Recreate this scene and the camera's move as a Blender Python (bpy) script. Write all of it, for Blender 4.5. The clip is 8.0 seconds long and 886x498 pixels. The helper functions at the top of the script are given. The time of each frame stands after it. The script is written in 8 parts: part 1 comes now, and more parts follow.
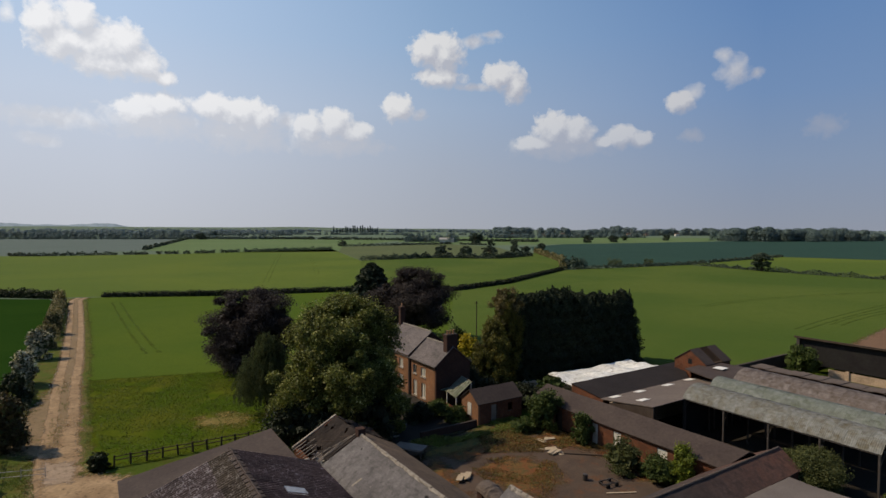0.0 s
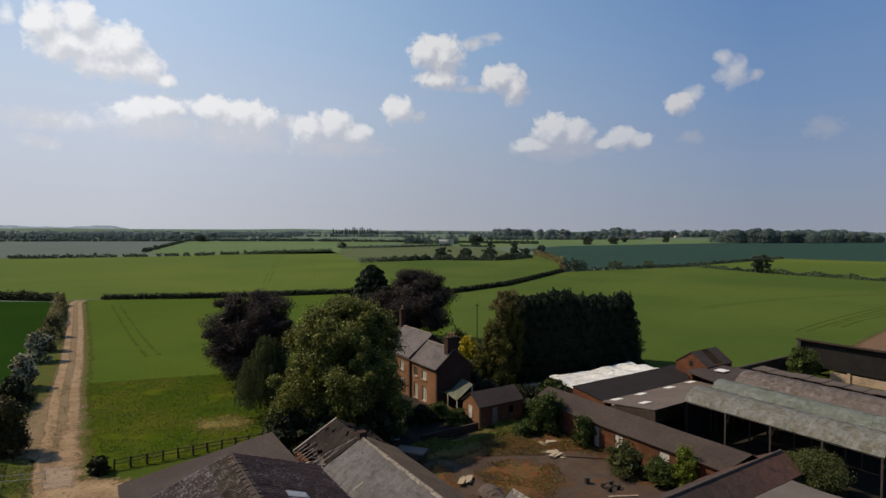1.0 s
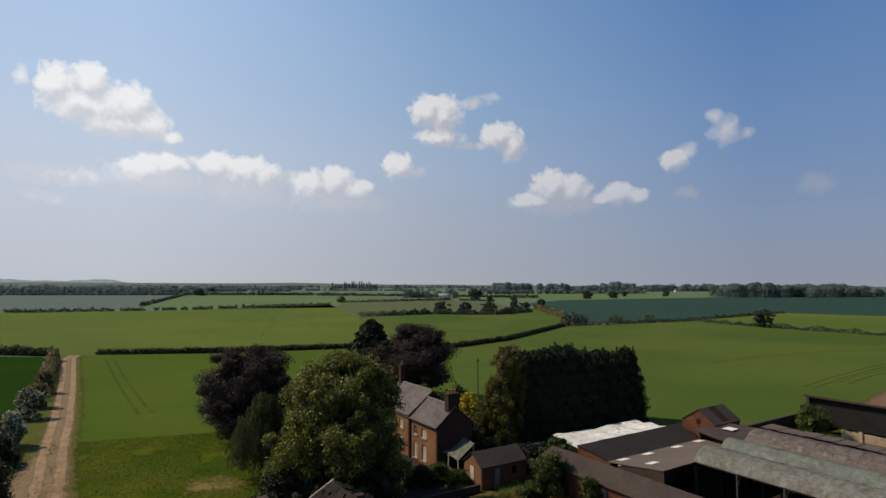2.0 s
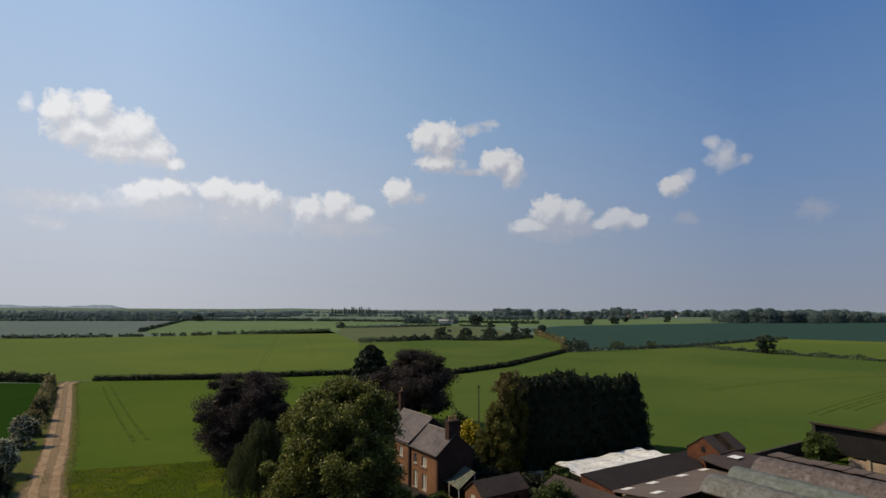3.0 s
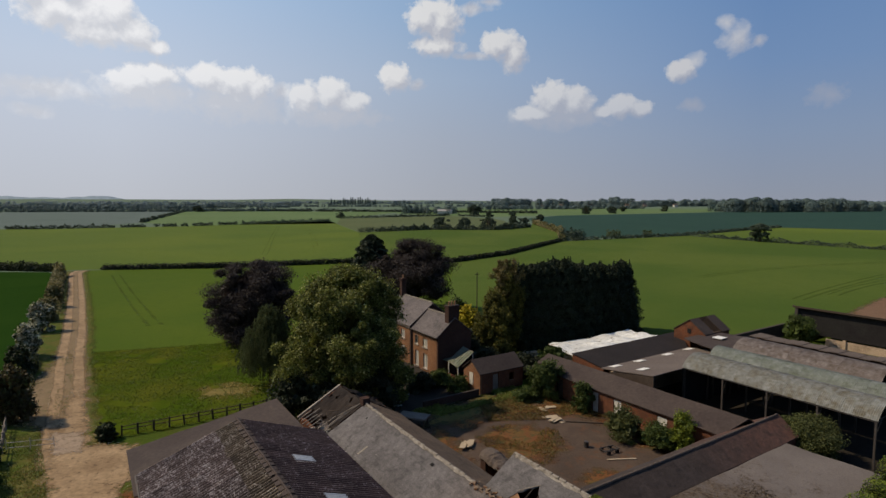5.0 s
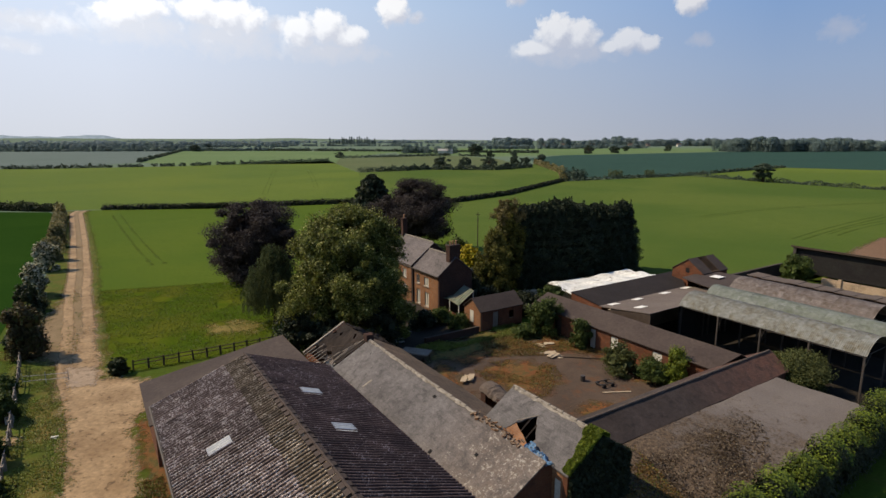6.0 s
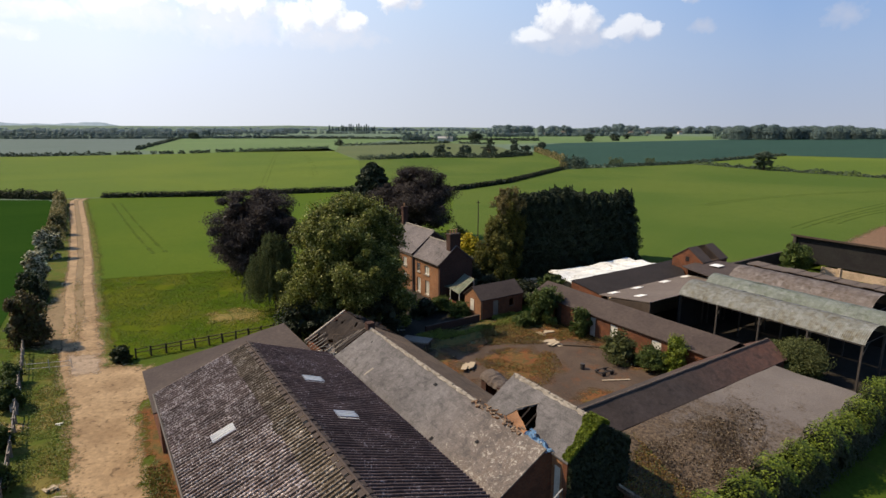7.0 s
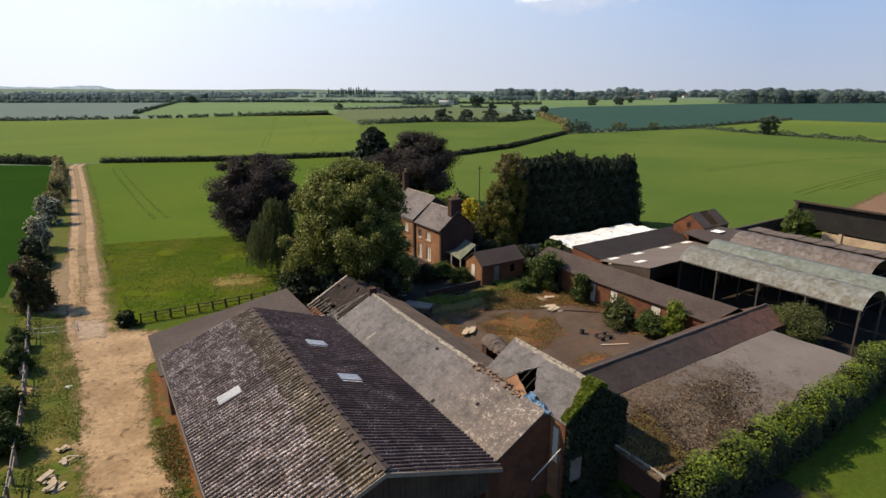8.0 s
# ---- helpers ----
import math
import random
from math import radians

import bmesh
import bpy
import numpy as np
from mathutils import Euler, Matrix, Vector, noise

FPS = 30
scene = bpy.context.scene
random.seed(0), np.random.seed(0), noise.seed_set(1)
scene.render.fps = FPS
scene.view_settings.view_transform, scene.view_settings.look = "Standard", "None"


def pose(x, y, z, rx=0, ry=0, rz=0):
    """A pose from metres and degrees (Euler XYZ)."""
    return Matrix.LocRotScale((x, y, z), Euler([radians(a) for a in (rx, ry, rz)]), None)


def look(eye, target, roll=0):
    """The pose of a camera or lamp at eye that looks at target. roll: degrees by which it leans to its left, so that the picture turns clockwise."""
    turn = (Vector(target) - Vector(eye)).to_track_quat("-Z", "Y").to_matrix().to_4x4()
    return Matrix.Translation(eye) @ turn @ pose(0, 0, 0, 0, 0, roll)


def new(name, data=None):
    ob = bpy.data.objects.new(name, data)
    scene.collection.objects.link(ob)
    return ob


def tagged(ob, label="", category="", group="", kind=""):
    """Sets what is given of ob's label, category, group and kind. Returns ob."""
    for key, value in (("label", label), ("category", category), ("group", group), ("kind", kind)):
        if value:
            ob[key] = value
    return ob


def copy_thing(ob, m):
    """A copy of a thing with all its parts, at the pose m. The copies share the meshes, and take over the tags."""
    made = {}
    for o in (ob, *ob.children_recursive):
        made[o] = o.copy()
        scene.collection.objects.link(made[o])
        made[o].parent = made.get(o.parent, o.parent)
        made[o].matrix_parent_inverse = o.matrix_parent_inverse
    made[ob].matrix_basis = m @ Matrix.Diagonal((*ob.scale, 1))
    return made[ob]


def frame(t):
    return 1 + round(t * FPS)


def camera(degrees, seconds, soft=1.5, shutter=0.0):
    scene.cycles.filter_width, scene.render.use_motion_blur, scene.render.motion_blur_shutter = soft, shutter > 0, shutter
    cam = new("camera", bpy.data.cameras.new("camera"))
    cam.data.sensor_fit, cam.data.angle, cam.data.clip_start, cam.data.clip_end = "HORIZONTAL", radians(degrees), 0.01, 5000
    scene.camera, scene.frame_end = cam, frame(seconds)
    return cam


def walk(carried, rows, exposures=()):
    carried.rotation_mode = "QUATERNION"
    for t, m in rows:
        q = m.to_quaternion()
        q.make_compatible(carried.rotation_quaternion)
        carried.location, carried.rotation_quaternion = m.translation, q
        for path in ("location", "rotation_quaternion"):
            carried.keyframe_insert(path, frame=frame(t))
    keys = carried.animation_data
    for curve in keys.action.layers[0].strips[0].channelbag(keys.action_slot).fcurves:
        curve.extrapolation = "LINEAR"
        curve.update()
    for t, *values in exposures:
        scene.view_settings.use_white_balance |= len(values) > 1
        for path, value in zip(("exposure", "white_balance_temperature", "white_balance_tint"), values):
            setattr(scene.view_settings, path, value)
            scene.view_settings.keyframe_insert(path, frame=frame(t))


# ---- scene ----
cam = camera(77.07, 8.0)
PATH = [
    (0.0, pose(0.00, 0.00, 21.00, 87.90, -0.09, 0.00)),
    (0.5, pose(-0.06, 0.04, 21.02, 84.78, -0.06, -0.01)),
    (1.0, pose(-0.12, 0.10, 21.06, 88.09, -0.04, -0.03)),
    (1.5, pose(-0.20, 0.18, 21.08, 91.19, -0.07, -0.10)),
    (3.0, pose(-0.30, 0.36, 20.99, 96.27, -0.07, -0.08)),
    (3.5, pose(-0.30, 0.31, 20.97, 95.52, -0.03, -0.12)),
    (4.0, pose(-0.30, 0.20, 21.01, 90.78, 0.01, -0.18)),
    (4.5, pose(-0.33, 0.18, 21.00, 87.82, 0.08, -0.23)),
    (6.0, pose(-0.50, -0.02, 20.88, 78.87, 0.07, -0.18)),
    (6.5, pose(-0.51, -0.05, 20.92, 77.37, 0.06, -0.18)),
    (7.0, pose(-0.58, -0.12, 20.98, 77.63, 0.03, -0.19)),
    (7.5, pose(-0.57, -0.16, 21.04, 77.65, 0.06, -0.15)),
    (8.0, pose(-0.60, -0.21, 21.03, 74.09, 0.04, -0.08)),
]
EXPOSURES = [(0.0, -0.36), (1.5, -0.34), (3.0, -0.45), (4.5, -0.46), (6.0, 0.04), (6.6, 0.29), (7.2, 0.36), (8.0, 0.47)]
walk(cam, PATH, EXPOSURES)

# ---- world, sun ----
SUN_DIR = Vector((-0.985, 0.17, 0)).normalized()
SUN_EL = radians(47.0)
SKY_GAIN = 0.096


def lk(nt, a, b):
    nt.links.new(a, b)


def nd(nt, kind, **kw):
    n = nt.nodes.new(kind)
    for k, v in kw.items():
        if k == "op":
            n.operation = v
        elif k == "typ":
            n.data_type = v
        elif k == "blend":
            n.blend_type = v
        elif k == "clamp":
            n.use_clamp = v
    return n


def mth(nt, op, a, b=None, c=None, clamp=False):
    n = nd(nt, "ShaderNodeMath", op=op)
    n.use_clamp = clamp
    for i, v in enumerate((a, b, c)):
        if v is None:
            continue
        if isinstance(v, (int, float)):
            n.inputs[i].default_value = v
        else:
            lk(nt, v, n.inputs[i])
    return n.outputs[0]


def ramp(nt, src, stops):
    n = nt.nodes.new("ShaderNodeValToRGB")
    el = n.color_ramp.elements
    while len(el) < len(stops):
        el.new(0.5)
    for e, (p, c) in zip(el, stops):
        e.position = p
        e.color = (c, c, c, 1) if isinstance(c, (int, float)) else (*c, 1)
    lk(nt, src, n.inputs[0])
    return n.outputs[0]


def mixc(nt, fac, a, b, blend="MIX"):
    n = nd(nt, "ShaderNodeMix", typ="RGBA", blend=blend)
    for s, v in ((n.inputs[0], fac), (n.inputs[6], a), (n.inputs[7], b)):
        if isinstance(v, (int, float)):
            s.default_value = v
        elif isinstance(v, (tuple, list)):
            s.default_value = (*v, 1)
        else:
            lk(nt, v, s)
    return n.outputs[2]


world = bpy.data.worlds.new("sky")
scene.world = world
world.use_nodes = True
wt = world.node_tree
wt.nodes.clear()
sky = wt.nodes.new("ShaderNodeTexSky")
sky.sky_type = "NISHITA"
sky.sun_disc = False
sky.sun_elevation = SUN_EL
sky.sun_rotation = math.atan2(SUN_DIR.x, SUN_DIR.y)
sky.altitude = 100
sky.air_density, sky.dust_density, sky.ozone_density = 1.0, 0.4, 3.0
tc = wt.nodes.new("ShaderNodeTexCoord")
sep = wt.nodes.new("ShaderNodeSeparateXYZ")
lk(wt, tc.outputs["Generated"], sep.inputs[0])
DEG = 180 / math.pi
az = mth(wt, "MULTIPLY", mth(wt, "ARCTAN2", sep.outputs[0], sep.outputs[1]), DEG)
elv = mth(wt, "MULTIPLY", mth(wt, "ARCSINE", sep.outputs[2]), DEG)
comb = wt.nodes.new("ShaderNodeCombineXYZ")
lk(wt, az, comb.inputs[0])
lk(wt, elv, comb.inputs[1])

# cumulus ahead: azimuth, elevation, the two radii of each puff in degrees, and how thick it is
BANK = ((-37.7, 16.8, 0.4, 0.7, 0.45), (-35.3, 16.8, 1.3, 1.3, 1), (-32.8, 17.3, 1.3, 1.4, 1), (-34.1, 15.5, 2.0, 1.6, 1), (-31.5, 15.4, 2.1, 1.9, 1), (-29.5, 15.9, 1.5, 1.6, 1), (-31.0, 14.2, 2.8, 1.2, 0.9), (-28.2, 14.4, 1.7, 1.3, 1), (-26.4, 13.4, 1.0, 0.6, 0.8))
LOW_ROW = ((-34.9, 9.2, 3.0, 0.6, 0.7), (-35.8, 7.3, 1.5, 0.5, 0.4), (-28.4, 10.4, 1.8, 1.3, 0.9), (-26.4, 11.0, 1.7, 1.1, 0.9), (-27.1, 9.6, 3.6, 1.2, 0.6), (-22.2, 11.2, 1.7, 1.2, 1), (-19.9, 10.8, 2.4, 1.4, 1), (-18.1, 10.6, 1.5, 1.3, 1), (-19.9, 9.1, 3.8, 1.3, 0.6), (-15.6, 10.3, 0.9, 0.7, 0.6), (-13.3, 9.8, 1.5, 1.4, 0.9), (-10.9, 10.3, 1.6, 1.4, 1), (-9.0, 9.5, 1.8, 1.0, 0.8), (-11.2, 8.3, 4.0, 0.8, 0.55))
MIDDLE = ((-4.6, 12.0, 1.4, 1.2, 0.9), (-2.4, 11.4, 0.7, 0.4, 0.5), (-1.6, 17.5, 1.6, 1.4, 1), (0.0, 17.2, 2.0, 1.8, 1), (-0.3, 15.0, 2.2, 0.9, 1), (3.0, 18.3, 1.5, 0.4, 0.6), (4.8, 18.9, 1.0, 0.3, 0.5), (5.8, 15.1, 1.6, 1.2, 1), (7.3, 14.2, 1.2, 1.5, 1), (3.4, 14.1, 1.7, 0.3, 0.5))
AWAY = ((11.2, 9.7, 1.9, 1.6, 1), (13.3, 9.3, 1.7, 1.5, 1), (9.2, 8.5, 1.9, 0.7, 0.9), (12.0, 8.1, 3.4, 0.8, 0.7), (17.7, 8.9, 1.4, 1.0, 0.95), (16.0, 8.5, 1.1, 0.5, 0.8), (19.3, 8.6, 1.2, 0.7, 0.9), (22.9, 11.7, 1.2, 0.9, 0.8), (24.0, 12.5, 0.7, 0.6, 0.6), (27.4, 14.0, 1.0, 0.9, 0.65), (26.6, 15.4, 0.7, 0.6, 0.4), (29.2, 13.7, 0.5, 0.4, 0.45), (23.9, 8.6, 0.9, 0.5, 0.45), (34.3, 8.6, 1.2, 0.9, 0.3))


def puff_field(vec, solid=True):
    """Distance from the nearest cumulus puff, in its own radii; the thin wisps make a field of their own."""
    near = None
    for a, e, ra, re, w in BANK + LOW_ROW + MIDDLE + AWAY:
        if (w > 0.7) != solid:
            continue
        if not solid:
            ra, re = ra * 1.3, re * 1.35
        m = nd(wt, "ShaderNodeVectorMath", op="MULTIPLY_ADD")
        lk(wt, vec, m.inputs[0])
        m.inputs[1].default_value = (1 / ra, 1 / re, 0)
        m.inputs[2].default_value = (-a / ra, -e / re, 0)
        ln = nd(wt, "ShaderNodeVectorMath", op="LENGTH")
        lk(wt, m.outputs[0], ln.inputs[0])
        d = mth(wt, "ADD", ln.outputs["Value"], 0.8 * (0.7 - w)) if not solid else ln.outputs["Value"]
        if near is None:
            near = d
            continue
        n = nd(wt, "ShaderNodeMath", op="SMOOTH_MIN")
        n.inputs[2].default_value = 0.4
        lk(wt, near, n.inputs[0])
        lk(wt, d, n.inputs[1])
        near = n.outputs[0]
    return near


def cloud_noise(vec, scale, detail):
    nz = wt.nodes.new("ShaderNodeTexNoise")
    nz.inputs["Scale"].default_value = scale
    nz.inputs["Detail"].default_value = detail
    nz.inputs["Roughness"].default_value = 0.55
    nz.inputs["Distortion"].default_value = 0.2
    lk(wt, vec, nz.inputs["Vector"])
    return nz.outputs[0]


def cloud_density(vec):
    rough = mth(wt, "MULTIPLY", mth(wt, "SUBTRACT", cloud_noise(vec, 1.0, 6), 0.5), 1.35)
    return mth(wt, "SUBTRACT", mth(wt, "ADD", rough, 1.3), puff_field(vec))


def moved(da, de):
    n = nd(wt, "ShaderNodeVectorMath", op="ADD")
    lk(wt, comb.outputs[0], n.inputs[0])
    n.inputs[1].default_value = (da, de, 0)
    return n.outputs[0]


dens = cloud_density(comb.outputs[0])
above = cloud_density(moved(-0.5, 0.95))
# tops that face the sun are crisp and white, the undersides grey and thinning into the haze
relief = mth(wt, "SUBTRACT", dens, above)
top_lit = ramp(wt, mth(wt, "ADD", mth(wt, "MULTIPLY", relief, 0.7), 0.42), ((0.2, 0.0), (0.8, 1.0)))
crisp = ramp(wt, dens, ((0.0, 0.0), (0.14, 0.5), (0.4, 0.97)))
thin = ramp(wt, dens, ((0.0, 0.0), (0.25, 0.36), (0.6, 0.88)))
solid_cover = mth(wt, "ADD", mth(wt, "MULTIPLY", crisp, top_lit), mth(wt, "MULTIPLY", thin, mth(wt, "SUBTRACT", 1.0, top_lit)))
wisp = mth(wt, "SUBTRACT", mth(wt, "ADD", mth(wt, "MULTIPLY", mth(wt, "SUBTRACT", cloud_noise(comb.outputs[0], 0.8, 5), 0.5), 1.9), 1.3), puff_field(comb.outputs[0], False))
cover = mth(wt, "MAXIMUM", solid_cover, ramp(wt, wisp, ((0.0, 0.0), (0.4, 0.42), (1.0, 0.8))))

# the sun's side of the sky, from 1 below the sun to -1 opposite
flat_dir = nd(wt, "ShaderNodeVectorMath", op="MULTIPLY")
lk(wt, tc.outputs["Generated"], flat_dir.inputs[0])
flat_dir.inputs[1].default_value = (1, 1, 0)
unit = nd(wt, "ShaderNodeVectorMath", op="NORMALIZE")
lk(wt, flat_dir.outputs[0], unit.inputs[0])
facing = nd(wt, "ShaderNodeVectorMath", op="DOT_PRODUCT")
lk(wt, unit.outputs[0], facing.inputs[0])
facing.inputs[1].default_value = SUN_DIR
facing = facing.outputs["Value"]
climb = mth(wt, "DIVIDE", elv, 33.0, clamp=True)
UP = (0.0, 0.18, 0.36, 0.55, 0.76, 1.0)
# hazy summer air: milky towards the sun, clear blue away from it
SUNNY = ((6.8, 7.1, 7.8), (7.1, 7.7, 8.9), (7.0, 8.05, 9.8), (6.02, 7.7, 10.2), (5.42, 7.4, 10.5), (4.66, 6.9, 10.5))
ASIDE = ((5.0, 5.3, 6.0), (4.85, 5.5, 6.7), (4.5, 5.7, 7.6), (3.56, 5.28, 7.85), (2.97, 4.8, 7.59), (2.3, 4.15, 7.32))
OPPOSITE = ((3.6, 4.0, 4.9), (3.0, 3.95, 5.7), (2.22, 3.56, 6.1), (1.74, 3.18, 6.02), (1.26, 2.67, 5.72), (0.92, 2.22, 5.35))
sunny, aside, opposite = (ramp(wt, climb, tuple(zip(UP, tones))) for tones in (SUNNY, ASIDE, OPPOSITE))
to_aside = mth(wt, "DIVIDE", mth(wt, "ADD", facing, 0.34), 0.51, clamp=True)
to_sunny = mth(wt, "DIVIDE", mth(wt, "ADD", facing, -0.17), 0.47, clamp=True)
air = mixc(wt, to_sunny, mixc(wt, to_aside, opposite, aside), sunny)
side = mth(wt, "ADD", mth(wt, "MULTIPLY", facing, 0.35), 0.75)
upper = mixc(wt, 1.0, mixc(wt, 1.0, sky.outputs[0], (1.75, 2.1, 2.4), "MULTIPLY"), side, "MULTIPLY")
low_air = mixc(wt, ramp(wt, mth(wt, "DIVIDE", elv, 90.0, clamp=True), ((0.33, 0.0), (0.62, 1.0))), air, upper)
lit_tone = mixc(wt, to_sunny, mixc(wt, to_aside, (6.9, 7.0, 7.5), (9.4, 9.4, 9.5)), (11.6, 11.6, 11.8))
grey_tone = mixc(wt, to_sunny, mixc(wt, to_aside, (4.6, 4.9, 5.9), (6.1, 6.2, 6.9)), (8.4, 8.5, 9.0))
cloud_tone = mixc(wt, top_lit, grey_tone, lit_tone)
# low clouds fade in the haze
fade = ramp(wt, mth(wt, "DIVIDE", elv, 20.0, clamp=True), ((0.3, 0.6), (0.6, 1.0)))
final = mixc(wt, mth(wt, "MULTIPLY", cover, fade), low_air, cloud_tone)
bg = wt.nodes.new("ShaderNodeBackground")
bg.inputs[1].default_value = SKY_GAIN
lk(wt, final, bg.inputs[0])
wo = wt.nodes.new("ShaderNodeOutputWorld")
lk(wt, bg.outputs[0], wo.inputs[0])

sun_data = bpy.data.lights.new("sun", "SUN")
sun_data.energy, sun_data.angle, sun_data.color = 5.5, radians(0.55), (1.0, 0.84, 0.62)
sun = new("sun", sun_data)
sun.matrix_world = look(Vector((0, 0, 60)), Vector((0, 0, 60)) - (SUN_DIR * math.cos(SUN_EL) + Vector((0, 0, math.sin(SUN_EL)))))


# ---- materials ----
def start(name):
    m = bpy.data.materials.new(name)
    m.use_nodes = True
    nt = m.node_tree
    b = nt.nodes["Principled BSDF"]
    b.inputs["Specular IOR Level"].default_value = 0.25
    return m, nt, b


def coords(nt):
    return nt.nodes.new("ShaderNodeTexCoord").outputs["Object"]


def noisy(nt, vec, scale, detail=4, rough=0.55, dist=0.0):
    n = nt.nodes.new("ShaderNodeTexNoise")
    n.inputs["Scale"].default_value = scale
    n.inputs["Detail"].default_value = detail
    n.inputs["Roughness"].default_value = rough
    n.inputs["Distortion"].default_value = dist
    lk(nt, vec, n.inputs["Vector"])
    return n.outputs[0]


def bumped(nt, b, h, strength, dist=0.05):
    n = nt.nodes.new("ShaderNodeBump")
    n.inputs["Strength"].default_value = strength
    n.inputs["Distance"].default_value = dist
    lk(nt, h, n.inputs["Height"])
    lk(nt, n.outputs[0], b.inputs["Normal"])


def scattered(nt, v):
    """Coordinates moved by a random step for each object, so that alike pieces do not look the same."""
    oi = nt.nodes.new("ShaderNodeObjectInfo")
    ad = nd(nt, "ShaderNodeVectorMath", op="ADD")
    lk(nt, v, ad.inputs[0])
    lk(nt, mth(nt, "MULTIPLY", oi.outputs["Random"], 61.0), ad.inputs[1])
    return ad.outputs[0]


def soft_edge(nt, b, v):
    """Lets a ground surface thin out in ragged patches towards its edge, by the mesh's own edge distance."""
    at = nt.nodes.new("ShaderNodeAttribute")
    at.attribute_name = "edge"
    n = mth(nt, "ADD", mth(nt, "MULTIPLY", noisy(nt, v, 0.55, 5, 0.6, 0.4), 0.5), mth(nt, "MULTIPLY", noisy(nt, v, 3.2, 7, 0.75), 0.5))
    a = ramp(nt, mth(nt, "ADD", mth(nt, "ADD", at.outputs["Fac"], 0.3), mth(nt, "MULTIPLY", mth(nt, "SUBTRACT", n, 0.5), 5.5)), ((0.0, 0.0), (0.8, 1.0)))
    tr = nt.nodes.new("ShaderNodeBsdfTransparent")
    ms = nt.nodes.new("ShaderNodeMixShader")
    lk(nt, a, ms.inputs[0])
    lk(nt, tr.outputs[0], ms.inputs[1])
    lk(nt, b.outputs[0], ms.inputs[2])
    lk(nt, ms.outputs[0], nt.nodes["Material Output"].inputs[0])


def ribbed(name, pan, rib, lichen, amount):
    """Old ribbed roof sheets: mossy dirt lying in the pans, bleached ribs, pale lichen spots."""
    m, nt, b = start(name)
    v0 = coords(nt)
    sp = nt.nodes.new("ShaderNodeSeparateXYZ")
    lk(nt, v0, sp.inputs[0])
    v = scattered(nt, v0)
    up = ramp(nt, mth(nt, "MULTIPLY", sp.outputs[2], 10.0, clamp=True), ((0.05, 0.0), (0.75, 1.0)))
    n1 = noisy(nt, v, 1.1, 6, 0.7, 0.3)
    n2 = noisy(nt, v, 10.0, 4, 0.7)
    col = mixc(nt, mth(nt, "MULTIPLY", up, ramp(nt, n1, ((0.3, 0.35), (0.62, 1.0)))), pan, rib)
    spots = ramp(nt, mth(nt, "ADD", n2, mth(nt, "MULTIPLY", n1, 0.5)), ((amount, 0.0), (amount + 0.06, 1.0)))
    col = mixc(nt, spots, col, lichen)
    oi = nt.nodes.new("ShaderNodeObjectInfo")
    col = mixc(nt, 1.0, col, ramp(nt, oi.outputs["Random"], ((0.0, 0.78), (1.0, 1.22))), "MULTIPLY")
    col = mixc(nt, 1.0, col, ramp(nt, noisy(nt, v, 18.0, 3), ((0.25, 0.6), (0.75, 1.4))), "MULTIPLY")
    lk(nt, col, b.inputs["Base Color"])
    b.inputs["Roughness"].default_value = 0.95
    bumped(nt, b, n2, 0.5)
    return m


def plain(name, c1, c2, big=0.4, small=8.0, rough=0.9, bump=0.3, spots=None, spot_scale=2.5, spot_at=0.58, rand=0.0, metal=0.0, soft=False, spot_width=0.09):
    """A weathered surface: two tones at a large scale, grain at a small one, and spots of a third tone."""
    m, nt, b = start(name)
    v = coords(nt)
    if rand:
        v = scattered(nt, v)
    n1 = noisy(nt, v, big, 5, 0.6, 0.3)
    n2 = noisy(nt, v, small, 5, 0.65)
    col = mixc(nt, ramp(nt, n1, ((0.35, 0.0), (0.65, 1.0))), c1, c2)
    if spots:
        n3 = noisy(nt, v, spot_scale, 6, 0.7, 0.2)
        col = mixc(nt, ramp(nt, n3, ((spot_at, 0.0), (spot_at + spot_width, 1.0))), col, spots)
    col = mixc(nt, 1.0, col, ramp(nt, n2, ((0.25, 0.68), (0.75, 1.3))), "MULTIPLY")
    if rand:
        oi = nt.nodes.new("ShaderNodeObjectInfo")
        col = mixc(nt, 1.0, col, ramp(nt, oi.outputs["Random"], ((0.0, 1 - rand), (1.0, 1 + rand))), "MULTIPLY")
    lk(nt, col, b.inputs["Base Color"])
    b.inputs["Roughness"].default_value = rough
    b.inputs["Metallic"].default_value = metal
    if bump:
        bumped(nt, b, n2, bump)
    if soft:
        soft_edge(nt, b, v)
    return m


